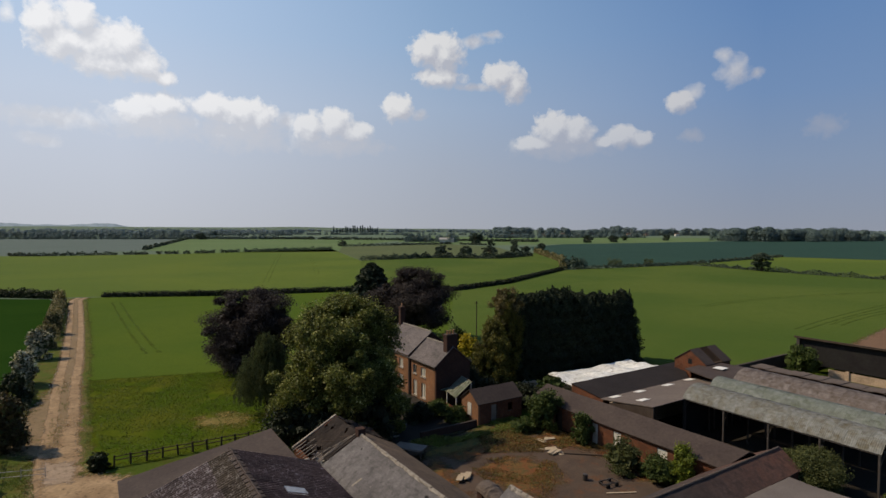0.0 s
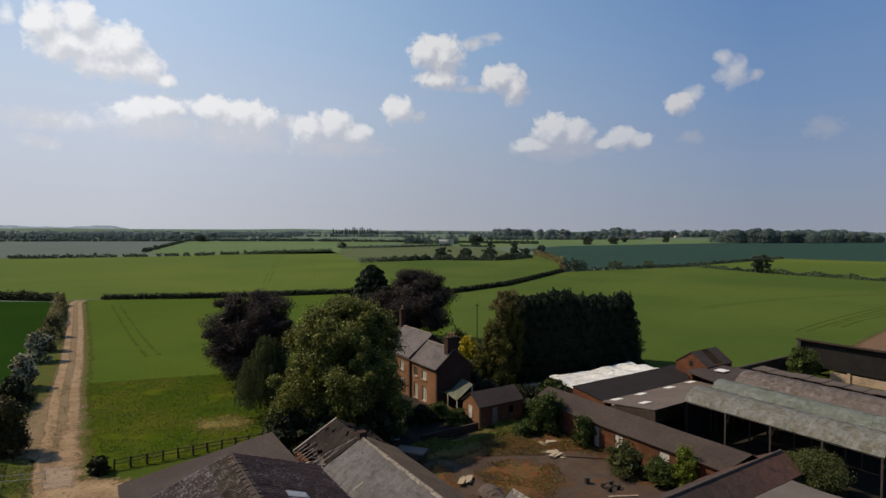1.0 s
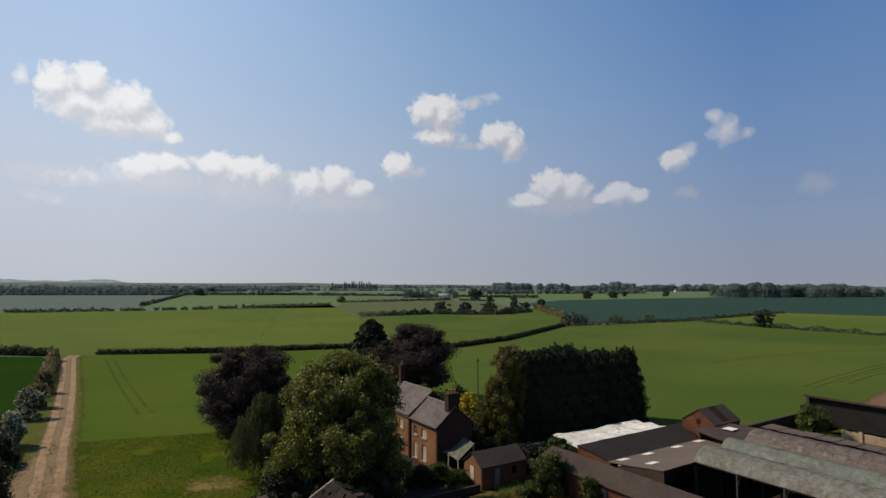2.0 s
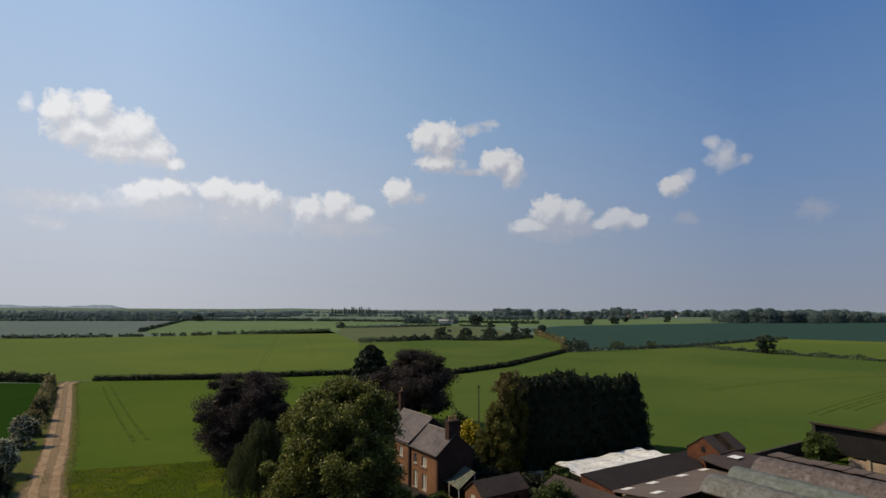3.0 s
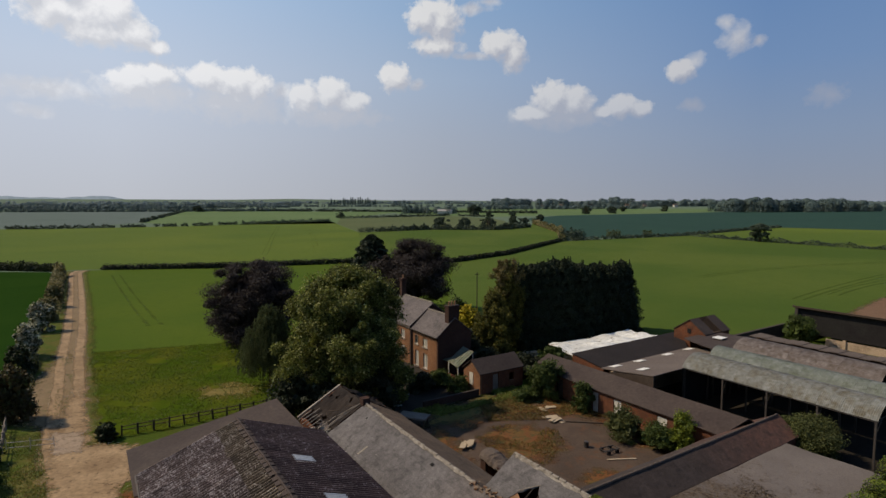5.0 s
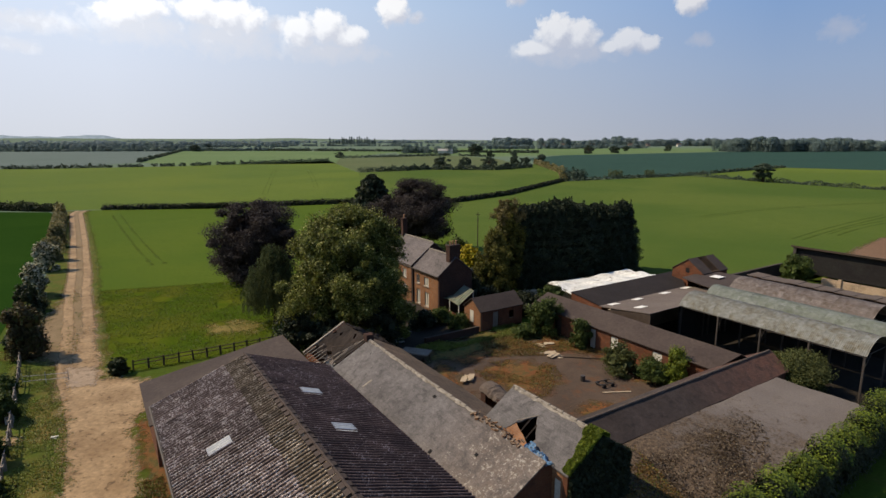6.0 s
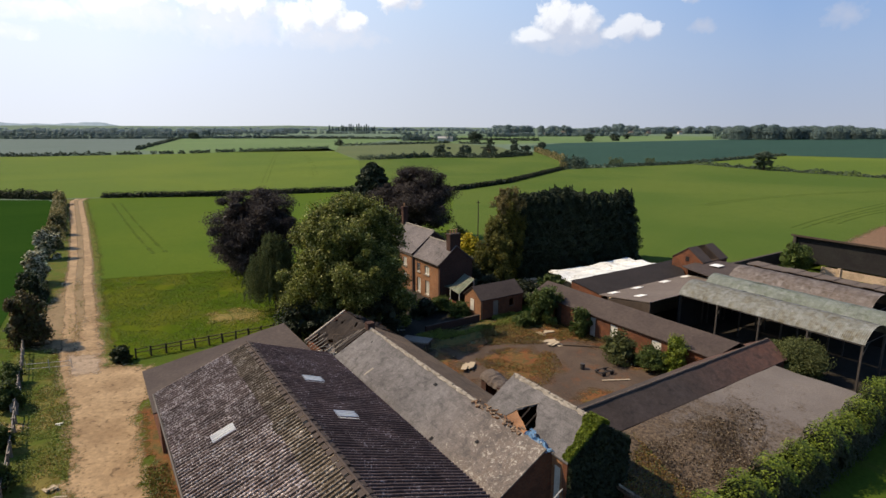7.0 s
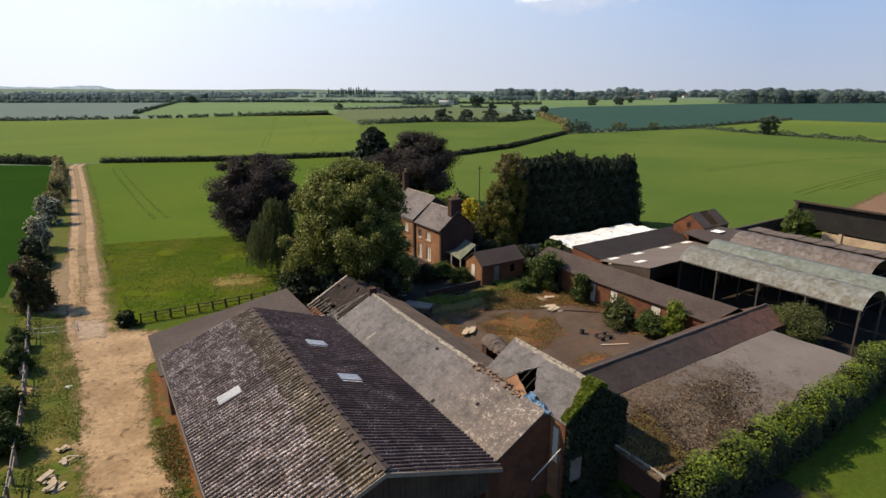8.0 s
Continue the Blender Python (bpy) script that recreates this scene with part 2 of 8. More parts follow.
def courses(name, c1, c2, joint, axis, size, rough=0.9, mortar=0.012, up=1.0, stain=None, bump=0.5, stain_scale=1.3):
    """Brick or slate courses on upright or sloping faces; axis picks the run: 'u', 'v' or both."""
    m, nt, b = start(name)
    v = coords(nt)
    s = nt.nodes.new("ShaderNodeSeparateXYZ")
    lk(nt, v, s.inputs[0])
    run = {"u": s.outputs[0], "v": s.outputs[1]}.get(axis) or mth(nt, "ADD", s.outputs[0], s.outputs[1])
    c = nt.nodes.new("ShaderNodeCombineXYZ")
    lk(nt, run, c.inputs[0])
    lk(nt, mth(nt, "MULTIPLY", s.outputs[2], up), c.inputs[1])
    t = nt.nodes.new("ShaderNodeTexBrick")
    t.inputs["Scale"].default_value = 1.0
    t.inputs["Brick Width"].default_value, t.inputs["Row Height"].default_value = size
    t.inputs["Mortar Size"].default_value = mortar
    t.inputs["Color1"].default_value, t.inputs["Color2"].default_value, t.inputs["Mortar"].default_value = (*c1, 1), (*c2, 1), (*joint, 1)
    lk(nt, c.outputs[0], t.inputs["Vector"])
    n1 = noisy(nt, v, 0.5, 6, 0.65, 0.4)
    n2 = noisy(nt, v, 9, 4)
    col = mixc(nt, 1.0, t.outputs[0], ramp(nt, n1, ((0.3, 0.7), (0.7, 1.25))), "MULTIPLY")
    if stain:
        col = mixc(nt, ramp(nt, noisy(nt, v, stain_scale, 7, 0.7, 0.5), ((0.46, 0.0), (0.64, 0.9))), col, stain)
    col = mixc(nt, 1.0, col, ramp(nt, n2, ((0.25, 0.75), (0.75, 1.2))), "MULTIPLY")
    lk(nt, col, b.inputs["Base Color"])
    b.inputs["Roughness"].default_value = rough
    bumped(nt, b, mth(nt, "ADD", mth(nt, "MULTIPLY", t.outputs["Fac"], -1.0), mth(nt, "MULTIPLY", n2, 0.6)), bump, 0.02)
    return m


def old_slates(name, pale, deep, axis, near_end, lichen_more, lichen=0.65, along=0, rate=0.14, earthy=(0.115, 0.078, 0.052)):
    """Weathered slates: tone from slate to slate, dark damp mottles, pale lichen that thickens towards one end of the roof."""
    m, nt, b = start(name)
    v = coords(nt)
    s = nt.nodes.new("ShaderNodeSeparateXYZ")
    lk(nt, v, s.inputs[0])
    c = nt.nodes.new("ShaderNodeCombineXYZ")
    lk(nt, s.outputs[0 if axis == "u" else 1], c.inputs[0])
    lk(nt, mth(nt, "MULTIPLY", s.outputs[2], 1.9), c.inputs[1])
    t = nt.nodes.new("ShaderNodeTexBrick")
    t.inputs["Scale"].default_value = 1.0
    t.inputs["Brick Width"].default_value, t.inputs["Row Height"].default_value = 0.28, 0.2
    t.inputs["Mortar Size"].default_value = 0.007
    t.inputs["Color1"].default_value, t.inputs["Color2"].default_value, t.inputs["Mortar"].default_value = (0.86, 0.86, 0.86, 1), (1.12, 1.12, 1.12, 1), (0.72, 0.72, 0.72, 1)
    lk(nt, c.outputs[0], t.inputs["Vector"])
    n1 = noisy(nt, v, 0.32, 6, 0.6, 0.5)
    n2 = noisy(nt, v, 1.3, 8, 0.75, 0.4)
    n3 = noisy(nt, v, 5.5, 6, 0.78, 0.2)
    n4 = noisy(nt, v, 16, 4, 0.7)
    col = mixc(nt, ramp(nt, n1, ((0.36, 0.0), (0.62, 1.0))), deep, pale)
    col = mixc(nt, ramp(nt, n2, ((0.36, 0.75), (0.5, 0.0))), col, tuple(x * 0.5 for x in deep))
    end = mth(nt, "MULTIPLY", mth(nt, "ADD", s.outputs[along], -near_end), rate, clamp=True)
    warm = mth(nt, "MULTIPLY", end, ramp(nt, n2, ((0.35, 0.3), (0.6, 1.0))))
    col = mixc(nt, mth(nt, "MULTIPLY", warm, 0.7), col, earthy)
    spots = ramp(nt, mth(nt, "ADD", mth(nt, "ADD", n3, mth(nt, "MULTIPLY", n2, 0.45)), mth(nt, "MULTIPLY", end, lichen_more)), ((0.87, 0.0), (0.95, 1.0)))
    col = mixc(nt, mth(nt, "MULTIPLY", spots, lichen), col, (0.30, 0.27, 0.225))
    col = mixc(nt, 1.0, col, t.outputs[0], "MULTIPLY")
    col = mixc(nt, 1.0, col, ramp(nt, n4, ((0.25, 0.6), (0.75, 1.38))), "MULTIPLY")
    lk(nt, col, b.inputs["Base Color"])
    b.inputs["Roughness"].default_value = 0.85
    bumped(nt, b, mth(nt, "ADD", mth(nt, "MULTIPLY", t.outputs["Fac"], -0.6), n3), 0.5, 0.03)
    return m


def mossy(name, c1, c2, moss):
    """A bare cement roof whose one end has grown over with brown moss in fine cushions."""
    m, nt, b = start(name)
    v = coords(nt)
    s = nt.nodes.new("ShaderNodeSeparateXYZ")
    lk(nt, v, s.inputs[0])
    n1 = noisy(nt, v, 0.22, 4, 0.55, 0.3)
    n2 = noisy(nt, v, 4.5, 6, 0.75)
    n3 = noisy(nt, v, 0.7, 6, 0.65)
    grown = mth(nt, "ADD", mth(nt, "MULTIPLY", mth(nt, "SUBTRACT", 36.5, s.outputs[1]), 0.05), mth(nt, "ADD", mth(nt, "MULTIPLY", n3, 1.3), -0.62))
    mask = ramp(nt, mth(nt, "ADD", grown, mth(nt, "MULTIPLY", mth(nt, "SUBTRACT", n2, 0.5), 1.5)), ((0.02, 0.0), (0.4, 1.0)))
    col = mixc(nt, ramp(nt, n1, ((0.35, 0.0), (0.65, 1.0))), c1, c2)
    col = mixc(nt, mth(nt, "MULTIPLY", mask, 0.85), col, moss)
    n5 = noisy(nt, v, 4.2, 7, 0.8, 0.4)
    col = mixc(nt, mth(nt, "MULTIPLY", mth(nt, "MULTIPLY", mask, 0.9), ramp(nt, n5, ((0.5, 0.0), (0.58, 1.0)))), col, (0.02, 0.014, 0.01))
    col = mixc(nt, mth(nt, "MULTIPLY", mth(nt, "MULTIPLY", mask, 0.7), ramp(nt, n5, ((0.36, 1.0), (0.44, 0.0)))), col, (0.19, 0.14, 0.09))
    col = mixc(nt, 1.0, col, ramp(nt, noisy(nt, v, 12.0, 4, 0.7), ((0.25, 0.7), (0.75, 1.3))), "MULTIPLY")
    lk(nt, col, b.inputs["Base Color"])
    b.inputs["Roughness"].default_value = 0.95
    bumped(nt, b, mth(nt, "ADD", n2, mask), 0.6, 0.06)
    return m


def leafy(name, dark, light, alt=None, through_leaf=0.35, alt_at=0.93):
    """Leaves: each leaf its own tone, with some light coming through."""
    m, nt, b = start(name)
    g = nt.nodes.new("ShaderNodeNewGeometry")
    r = g.outputs["Random Per Island"]
    stops = [(0.0, dark), (alt_at * 0.8, light)]
    if alt:
        stops += [(alt_at, light), (min(1.0, alt_at + 0.07), alt)]
    col = ramp(nt, r, stops)
    col = mixc(nt, 1.0, col, ramp(nt, noisy(nt, coords(nt), 0.6, 3), ((0.3, 0.7), (0.7, 1.25))), "MULTIPLY")
    lk(nt, col, b.inputs["Base Color"])
    b.inputs["Roughness"].default_value = 0.65
    b.inputs["Specular IOR Level"].default_value = 0.22
    tr = nt.nodes.new("ShaderNodeBsdfTranslucent")
    lk(nt, col, tr.inputs[0])
    ms = nt.nodes.new("ShaderNodeMixShader")
    ms.inputs[0].default_value = through_leaf
    lk(nt, b.outputs[0], ms.inputs[1])
    lk(nt, tr.outputs[0], ms.inputs[2])
    lk(nt, ms.outputs[0], nt.nodes["Material Output"].inputs[0])
    return m


def crop(name, c1, c2, c3, rows=0.0, turn=0.0, scale=0.02, soft=False, sheen=0.05):
    """A field: broad drifts of tone, finer mottling, and faint drill rows."""
    m, nt, b = start(name)
    v = coords(nt)
    n1 = noisy(nt, v, scale, 5, 0.55, 0.6)
    n2 = noisy(nt, v, 0.35, 6, 0.7)
    n3 = noisy(nt, v, 3.0, 4, 0.7)
    col = mixc(nt, ramp(nt, n1, ((0.38, 0.0), (0.62, 1.0))), c1, c2)
    col = mixc(nt, ramp(nt, n2, ((0.5, 0.0), (0.75, 0.7))), col, c3)
    if rows:
        mp = nt.nodes.new("ShaderNodeMapping")
        mp.inputs["Rotation"].default_value = (0, 0, radians(turn))
        lk(nt, v, mp.inputs[0])
        w = nt.nodes.new("ShaderNodeTexWave")
        w.inputs["Scale"].default_value = rows
        w.inputs["Distortion"].default_value = 0.8
        w.inputs["Detail Scale"].default_value = 0.2
        lk(nt, mp.outputs[0], w.inputs[0])
        col = mixc(nt, 1.0, col, ramp(nt, w.outputs[1], ((0.0, 0.88), (1.0, 1.08))), "MULTIPLY")
    col = mixc(nt, 1.0, col, ramp(nt, n3, ((0.25, 0.75), (0.75, 1.25))), "MULTIPLY")
    lk(nt, col, b.inputs["Base Color"])
    b.inputs["Roughness"].default_value = 1.0
    b.inputs["Specular IOR Level"].default_value = sheen
    bumped(nt, b, n3, 0.5, 0.15)
    if soft:
        soft_edge(nt, b, v)
    return m


M_GRASS = crop("rough_grass", (0.036, 0.060, 0.006), (0.056, 0.074, 0.009), (0.062, 0.055, 0.014), scale=0.08)
M_PADDOCK = crop("paddock_grass", (0.042, 0.068, 0.005), (0.076, 0.084, 0.009), (0.027, 0.044, 0.004), scale=0.14, soft=True, sheen=0.0)
M_CROP = crop("green_wheat", (0.050, 0.080, 0.012), (0.072, 0.097, 0.016), (0.046, 0.073, 0.011), scale=0.016)
M_WHEAT = crop("young_wheat", (0.049, 0.081, 0.008), (0.064, 0.092, 0.0095), (0.045, 0.074, 0.008), scale=0.03, sheen=0.03)
M_CROP2 = crop("pale_barley", (0.066, 0.098, 0.0145), (0.087, 0.114, 0.0155), (0.058, 0.088, 0.014), scale=0.012)
# far crops: some distance haze is mixed into these paler, bluer colours
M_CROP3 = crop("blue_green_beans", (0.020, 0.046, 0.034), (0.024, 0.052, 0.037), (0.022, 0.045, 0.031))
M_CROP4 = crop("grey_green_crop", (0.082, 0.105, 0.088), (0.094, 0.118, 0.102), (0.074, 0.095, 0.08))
M_CROP5 = crop("dark_green_crop", (0.014, 0.036, 0.006), (0.019, 0.043, 0.007), (0.012, 0.032, 0.005), sheen=0.0)
M_TRAM = crop("wheeling", (0.052, 0.075, 0.009), (0.057, 0.08, 0.01), (0.048, 0.068, 0.009), soft=True)
# distance haze is put into this pale, bluish green
M_FAR_PASTURE = crop("hazed_far_pasture", (0.085, 0.128, 0.048), (0.102, 0.142, 0.056), (0.076, 0.115, 0.044), scale=0.008)
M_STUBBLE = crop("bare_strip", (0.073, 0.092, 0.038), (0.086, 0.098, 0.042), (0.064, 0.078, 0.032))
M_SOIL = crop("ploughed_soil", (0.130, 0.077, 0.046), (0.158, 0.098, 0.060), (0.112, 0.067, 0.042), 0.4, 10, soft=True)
# land out to the skyline, distance haze put into its colour
M_FARLAND = crop("hazed_far_land", (0.086, 0.118, 0.078), (0.098, 0.132, 0.086), (0.108, 0.13, 0.09), scale=0.004)
# pale blue base colour carries the haze over the hills
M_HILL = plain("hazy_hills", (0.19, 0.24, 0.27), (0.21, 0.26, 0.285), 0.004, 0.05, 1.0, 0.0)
M_DIRT = plain("pale_dirt", (0.185, 0.118, 0.06), (0.29, 0.196, 0.106), 0.35, 3.0, 1.0, 0.8, (0.085, 0.052, 0.026), 1.7, 0.56, soft=True)
M_VERGE = crop("weedy_verge", (0.056, 0.078, 0.011), (0.092, 0.078, 0.02), (0.034, 0.054, 0.008), scale=0.5, soft=True)
M_RUST_WEED = plain("rusty_weeds", (0.125, 0.042, 0.012), (0.10, 0.062, 0.016), 0.7, 5, 1.0, 0.8, (0.045, 0.045, 0.012), 1.4, 0.52, soft=True)
M_BED = plain("trodden_earth_and_grass", (0.148, 0.10, 0.05), (0.175, 0.12, 0.062), 0.5, 4, 1.0, 0.6, (0.088, 0.072, 0.024), 0.8, 0.56, soft=True)
M_CONCRETE = plain("worn_concrete", (0.215, 0.152, 0.098), (0.28, 0.205, 0.138), 0.6, 6, 0.95, 0.4, (0.13, 0.088, 0.05), 1.2, 0.54, soft=True)
M_TAWNY = crop("dry_tawny_grass", (0.17, 0.125, 0.042), (0.13, 0.105, 0.03), (0.075, 0.08, 0.018), scale=0.4, soft=True)
M_WEED = plain("yellow_green_weeds", (0.075, 0.07, 0.014), (0.12, 0.075, 0.02), 0.9, 6, 1.0, 0.8, (0.04, 0.05, 0.01), 1.4, 0.5, soft=True)
M_RUIN = plain("rotten_roof_boards", (0.014, 0.01, 0.008), (0.028, 0.02, 0.015), 0.9, 7, 1.0, 0.6, (0.08, 0.064, 0.05), 3.5, 0.68)
M_YARD = plain("old_asphalt_yard", (0.050, 0.033, 0.022), (0.076, 0.050, 0.033), 0.35, 7, 0.95, 0.5, (0.085, 0.04, 0.018), 0.6, 0.54, soft=True)
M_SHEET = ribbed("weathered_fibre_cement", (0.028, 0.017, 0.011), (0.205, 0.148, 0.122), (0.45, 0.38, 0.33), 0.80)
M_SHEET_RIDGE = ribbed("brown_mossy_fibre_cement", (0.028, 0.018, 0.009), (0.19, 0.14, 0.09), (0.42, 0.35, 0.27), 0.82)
# right slope's sheets: darker ribs and fewer lichen spots
M_SHEET_DARK = ribbed("weathered_fibre_cement_darker", (0.034, 0.019, 0.014), (0.16, 0.102, 0.08), (0.38, 0.29, 0.24), 0.85)
M_LIGHT_SHEET = plain("translucent_rooflight", (0.629, 0.601, 0.538), (0.717, 0.685, 0.617), 1.0, 12, 0.4, 0.1)
M_SLATE_U = old_slates("blue_grey_slates", (0.122, 0.109, 0.102), (0.083, 0.073, 0.068), "u", -27.0, 0.11, 0.8)
M_SLATE_G = old_slates("granary_slates", (0.116, 0.103, 0.096), (0.088, 0.078, 0.072), "u", 100.0, 0.0, 0.5)
M_SLATE_V = old_slates("grey_slates_cross", (0.050, 0.036, 0.029), (0.038, 0.027, 0.021), "v", 33.5, 0.0, 0.12, 1, 0.09, (0.125, 0.052, 0.031))
M_SLATE_BACK = old_slates("brown_mossed_slates", (0.125, 0.085, 0.054), (0.08, 0.054, 0.034), "u", 100.0, 0.0, 0.3)
M_BLACK_ROOF = plain("tarred_felt", (0.013, 0.009, 0.008), (0.019, 0.014, 0.012), 0.3, 4, 0.95, 0.3, (0.026, 0.018, 0.014), 0.9, 0.6)
# dark brick; on the house gables and flat-roofed shed it stands for shade
M_DARK_BRICK = courses("dark_toned_brick", (0.040, 0.017, 0.011), (0.055, 0.025, 0.015), (0.045, 0.034, 0.026), "", (0.235, 0.075), 0.92, 0.006)
M_SLATE_HOUSE = old_slates("house_slates", (0.118, 0.098, 0.09), (0.092, 0.077, 0.071), "u", 100.0, 0.0, 0.25)
M_DARK_ROOF = plain("dark_felt_roof", (0.040, 0.028, 0.023), (0.054, 0.039, 0.031), 0.3, 4, 0.9, 0.25, (0.065, 0.048, 0.038), 0.9, 0.6)
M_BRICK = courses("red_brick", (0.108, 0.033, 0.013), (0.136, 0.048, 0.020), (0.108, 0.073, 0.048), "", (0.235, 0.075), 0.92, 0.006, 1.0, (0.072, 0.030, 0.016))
# paler brick for sunward walls and bricks: sunlight put into the colour
M_BRICK_PALE = courses("pale_sunward_brick", (0.177, 0.076, 0.032), (0.209, 0.101, 0.047), (0.177, 0.122, 0.079), "", (0.235, 0.075), 0.92, 0.006)
M_BLOCK = courses("concrete_blocks", (0.325, 0.238, 0.152), (0.366, 0.270, 0.181), (0.248, 0.184, 0.124), "", (0.45, 0.225), 0.95, 0.012)
M_RIDGE = plain("ridge_tile", (0.075, 0.055, 0.042), (0.11, 0.084, 0.065), 0.8, 9, 0.9, 0.4, (0.17, 0.138, 0.105), 3, 0.62)
M_DUTCH = plain("lichened_galvanised_sheet", (0.128, 0.126, 0.108), (0.175, 0.174, 0.156), 0.7, 3, 0.75, 0.2, (0.088, 0.074, 0.045), 1.2, 0.42, 0.07, spot_width=0.26)
M_DUTCH_PALE = plain("pale_green_galvanised_sheet", (0.115, 0.124, 0.104), (0.158, 0.165, 0.144), 0.7, 3, 0.75, 0.2, (0.08, 0.09, 0.06), 1.0, 0.42, 0.07, spot_width=0.26)
M_DUTCH2 = plain("rusting_galvanised_sheet", (0.105, 0.084, 0.07), (0.155, 0.13, 0.115), 0.7, 3, 0.75, 0.2, (0.07, 0.05, 0.036), 1.1, 0.42, 0.08, spot_width=0.24)
M_GREY_ROOF = plain("pale_grey_roof_sheet", (0.099, 0.075, 0.060), (0.118, 0.093, 0.075), 0.3, 5, 0.85, 0.2, (0.083, 0.062, 0.047), 1.0, 0.6)
M_MOSS_ROOF = mossy("mossy_cement_roof", (0.105, 0.086, 0.073), (0.13, 0.108, 0.092), (0.078, 0.050, 0.026))
M_WHITE = plain("white_plastic_sheeting", (0.52, 0.51, 0.47), (0.64, 0.63, 0.585), 0.6, 2, 0.5, 0.5, (0.20, 0.17, 0.13), 0.9, 0.56)
M_PAINT = plain("chalky_white_paint", (0.415, 0.385, 0.323), (0.472, 0.439, 0.371), 1.5, 14, 0.7, 0.15)
# near-black earth: deep shade is put into the colour
M_EARTH = plain("shade_dark_earth", (0.015, 0.012, 0.008), (0.024, 0.018, 0.012), 0.4, 4, 1.0, 0.5, (0.04, 0.03, 0.02), 0.8, 0.62, soft=True)
# near black, mostly for shade inside buildings and openings, put into the colour
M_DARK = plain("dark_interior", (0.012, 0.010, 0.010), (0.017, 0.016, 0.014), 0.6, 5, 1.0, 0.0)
M_TIMBER = plain("grey_timber", (0.15, 0.122, 0.095), (0.205, 0.17, 0.135), 1.0, 16, 0.9, 0.3)
M_TIMBER_DARK = plain("dark_timber", (0.038, 0.026, 0.018), (0.060, 0.042, 0.030), 1.0, 14, 0.95, 0.3)
M_PALE_WOOD = plain("bleached_boards", (0.311, 0.239, 0.154), (0.361, 0.285, 0.194), 1.2, 12, 0.85, 0.2)
M_STEEL = plain("dull_steel", (0.052, 0.045, 0.04), (0.078, 0.064, 0.053), 1.2, 12, 0.6, 0.1, (0.075, 0.038, 0.02), 2, 0.6, 0.0, 0.4)
M_GALV = plain("galvanised_rail", (0.295, 0.276, 0.247), (0.354, 0.330, 0.294), 1.5, 12, 0.5, 0.05)
M_STONE = plain("pale_stone", (0.27, 0.21, 0.135), (0.33, 0.265, 0.18), 1.5, 9, 0.95, 0.4)
M_TARP = plain("blue_tarpaulin", (0.049, 0.119, 0.222), (0.109, 0.190, 0.274), 2.0, 5, 0.5, 0.4, (0.274, 0.276, 0.266), 3, 0.55)
M_BARK = plain("bark", (0.033, 0.023, 0.015), (0.055, 0.039, 0.027), 1.0, 8, 1.0, 0.6)
M_CEMENT = plain("pale_mortar", (0.15, 0.125, 0.098), (0.27, 0.235, 0.19), 1.5, 9, 0.95, 0.4, (0.075, 0.06, 0.048), 2.2, 0.56)
M_POT = plain("clay_pot", (0.246, 0.124, 0.060), (0.301, 0.171, 0.089), 2, 10, 0.85, 0.1)
M_CONS = plain("algae_on_glazing", (0.13, 0.15, 0.1), (0.19, 0.2, 0.145), 1.2, 9, 0.35, 0.1, (0.07, 0.09, 0.045), 2.0, 0.5)
M_GLASS, gnt, gb = start("dark_window_glass")
gb.inputs["Base Color"].default_value = (0.02, 0.022, 0.025, 1)
gb.inputs["Roughness"].default_value = 0.08
L_SYC = leafy("sycamore_leaves", (0.030, 0.038, 0.008), (0.165, 0.175, 0.034), (0.42, 0.40, 0.16), 0.38, 0.9)
L_BEECH = leafy("copper_beech_leaves", (0.017, 0.012, 0.0095), (0.046, 0.034, 0.028), (0.082, 0.066, 0.056), 0.2)
L_WEEP = leafy("weeping_birch_leaves", (0.032, 0.042, 0.014), (0.085, 0.098, 0.038), None, 0.4)
L_CON = leafy("dark_conifer_foliage", (0.014, 0.019, 0.010), (0.034, 0.045, 0.020), None, 0.12)
L_GOLD = leafy("golden_conifer_foliage", (0.032, 0.036, 0.006), (0.13, 0.115, 0.018), None, 0.25)
L_BUFF = leafy("buff_seeding_foliage", (0.07, 0.058, 0.018), (0.18, 0.14, 0.05), None, 0.25)
L_YEL = leafy("yellow_blossom", (0.161, 0.138, 0.006), (0.439, 0.344, 0.019), None, 0.3)
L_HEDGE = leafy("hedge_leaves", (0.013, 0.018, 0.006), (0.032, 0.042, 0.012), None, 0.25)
L_BLOSSOM = leafy("hawthorn_in_blossom", (0.03, 0.038, 0.012), (0.085, 0.09, 0.03), (0.6, 0.54, 0.36), 0.2, 0.52)
L_SHRUB = leafy("shrub_leaves", (0.029, 0.045, 0.009), (0.073, 0.096, 0.020), None, 0.35)
L_ELDER = leafy("elder_leaves", (0.052, 0.060, 0.016), (0.088, 0.095, 0.028), None, 0.3)
# ivy green brightened in colour for leaves that catch the sun
L_IVY = leafy("sunlit_ivy", (0.048, 0.068, 0.007), (0.16, 0.19, 0.018), None, 0.3)
# shade put into the leaf colour: hedge sides, gable ivy, garden shrubs
L_DEEP = leafy("dark_shade_toned_leaves", (0.01, 0.014, 0.006), (0.024, 0.03, 0.011), None, 0.12)
L_BROWN = leafy("brown_green_thorn_leaves", (0.04, 0.033, 0.013), (0.085, 0.062, 0.024), (0.08, 0.09, 0.025), 0.25, 0.8)
L_MAY = leafy("fading_may_blossom", (0.05, 0.055, 0.015), (0.15, 0.13, 0.045), (0.32, 0.26, 0.12), 0.25, 0.75)
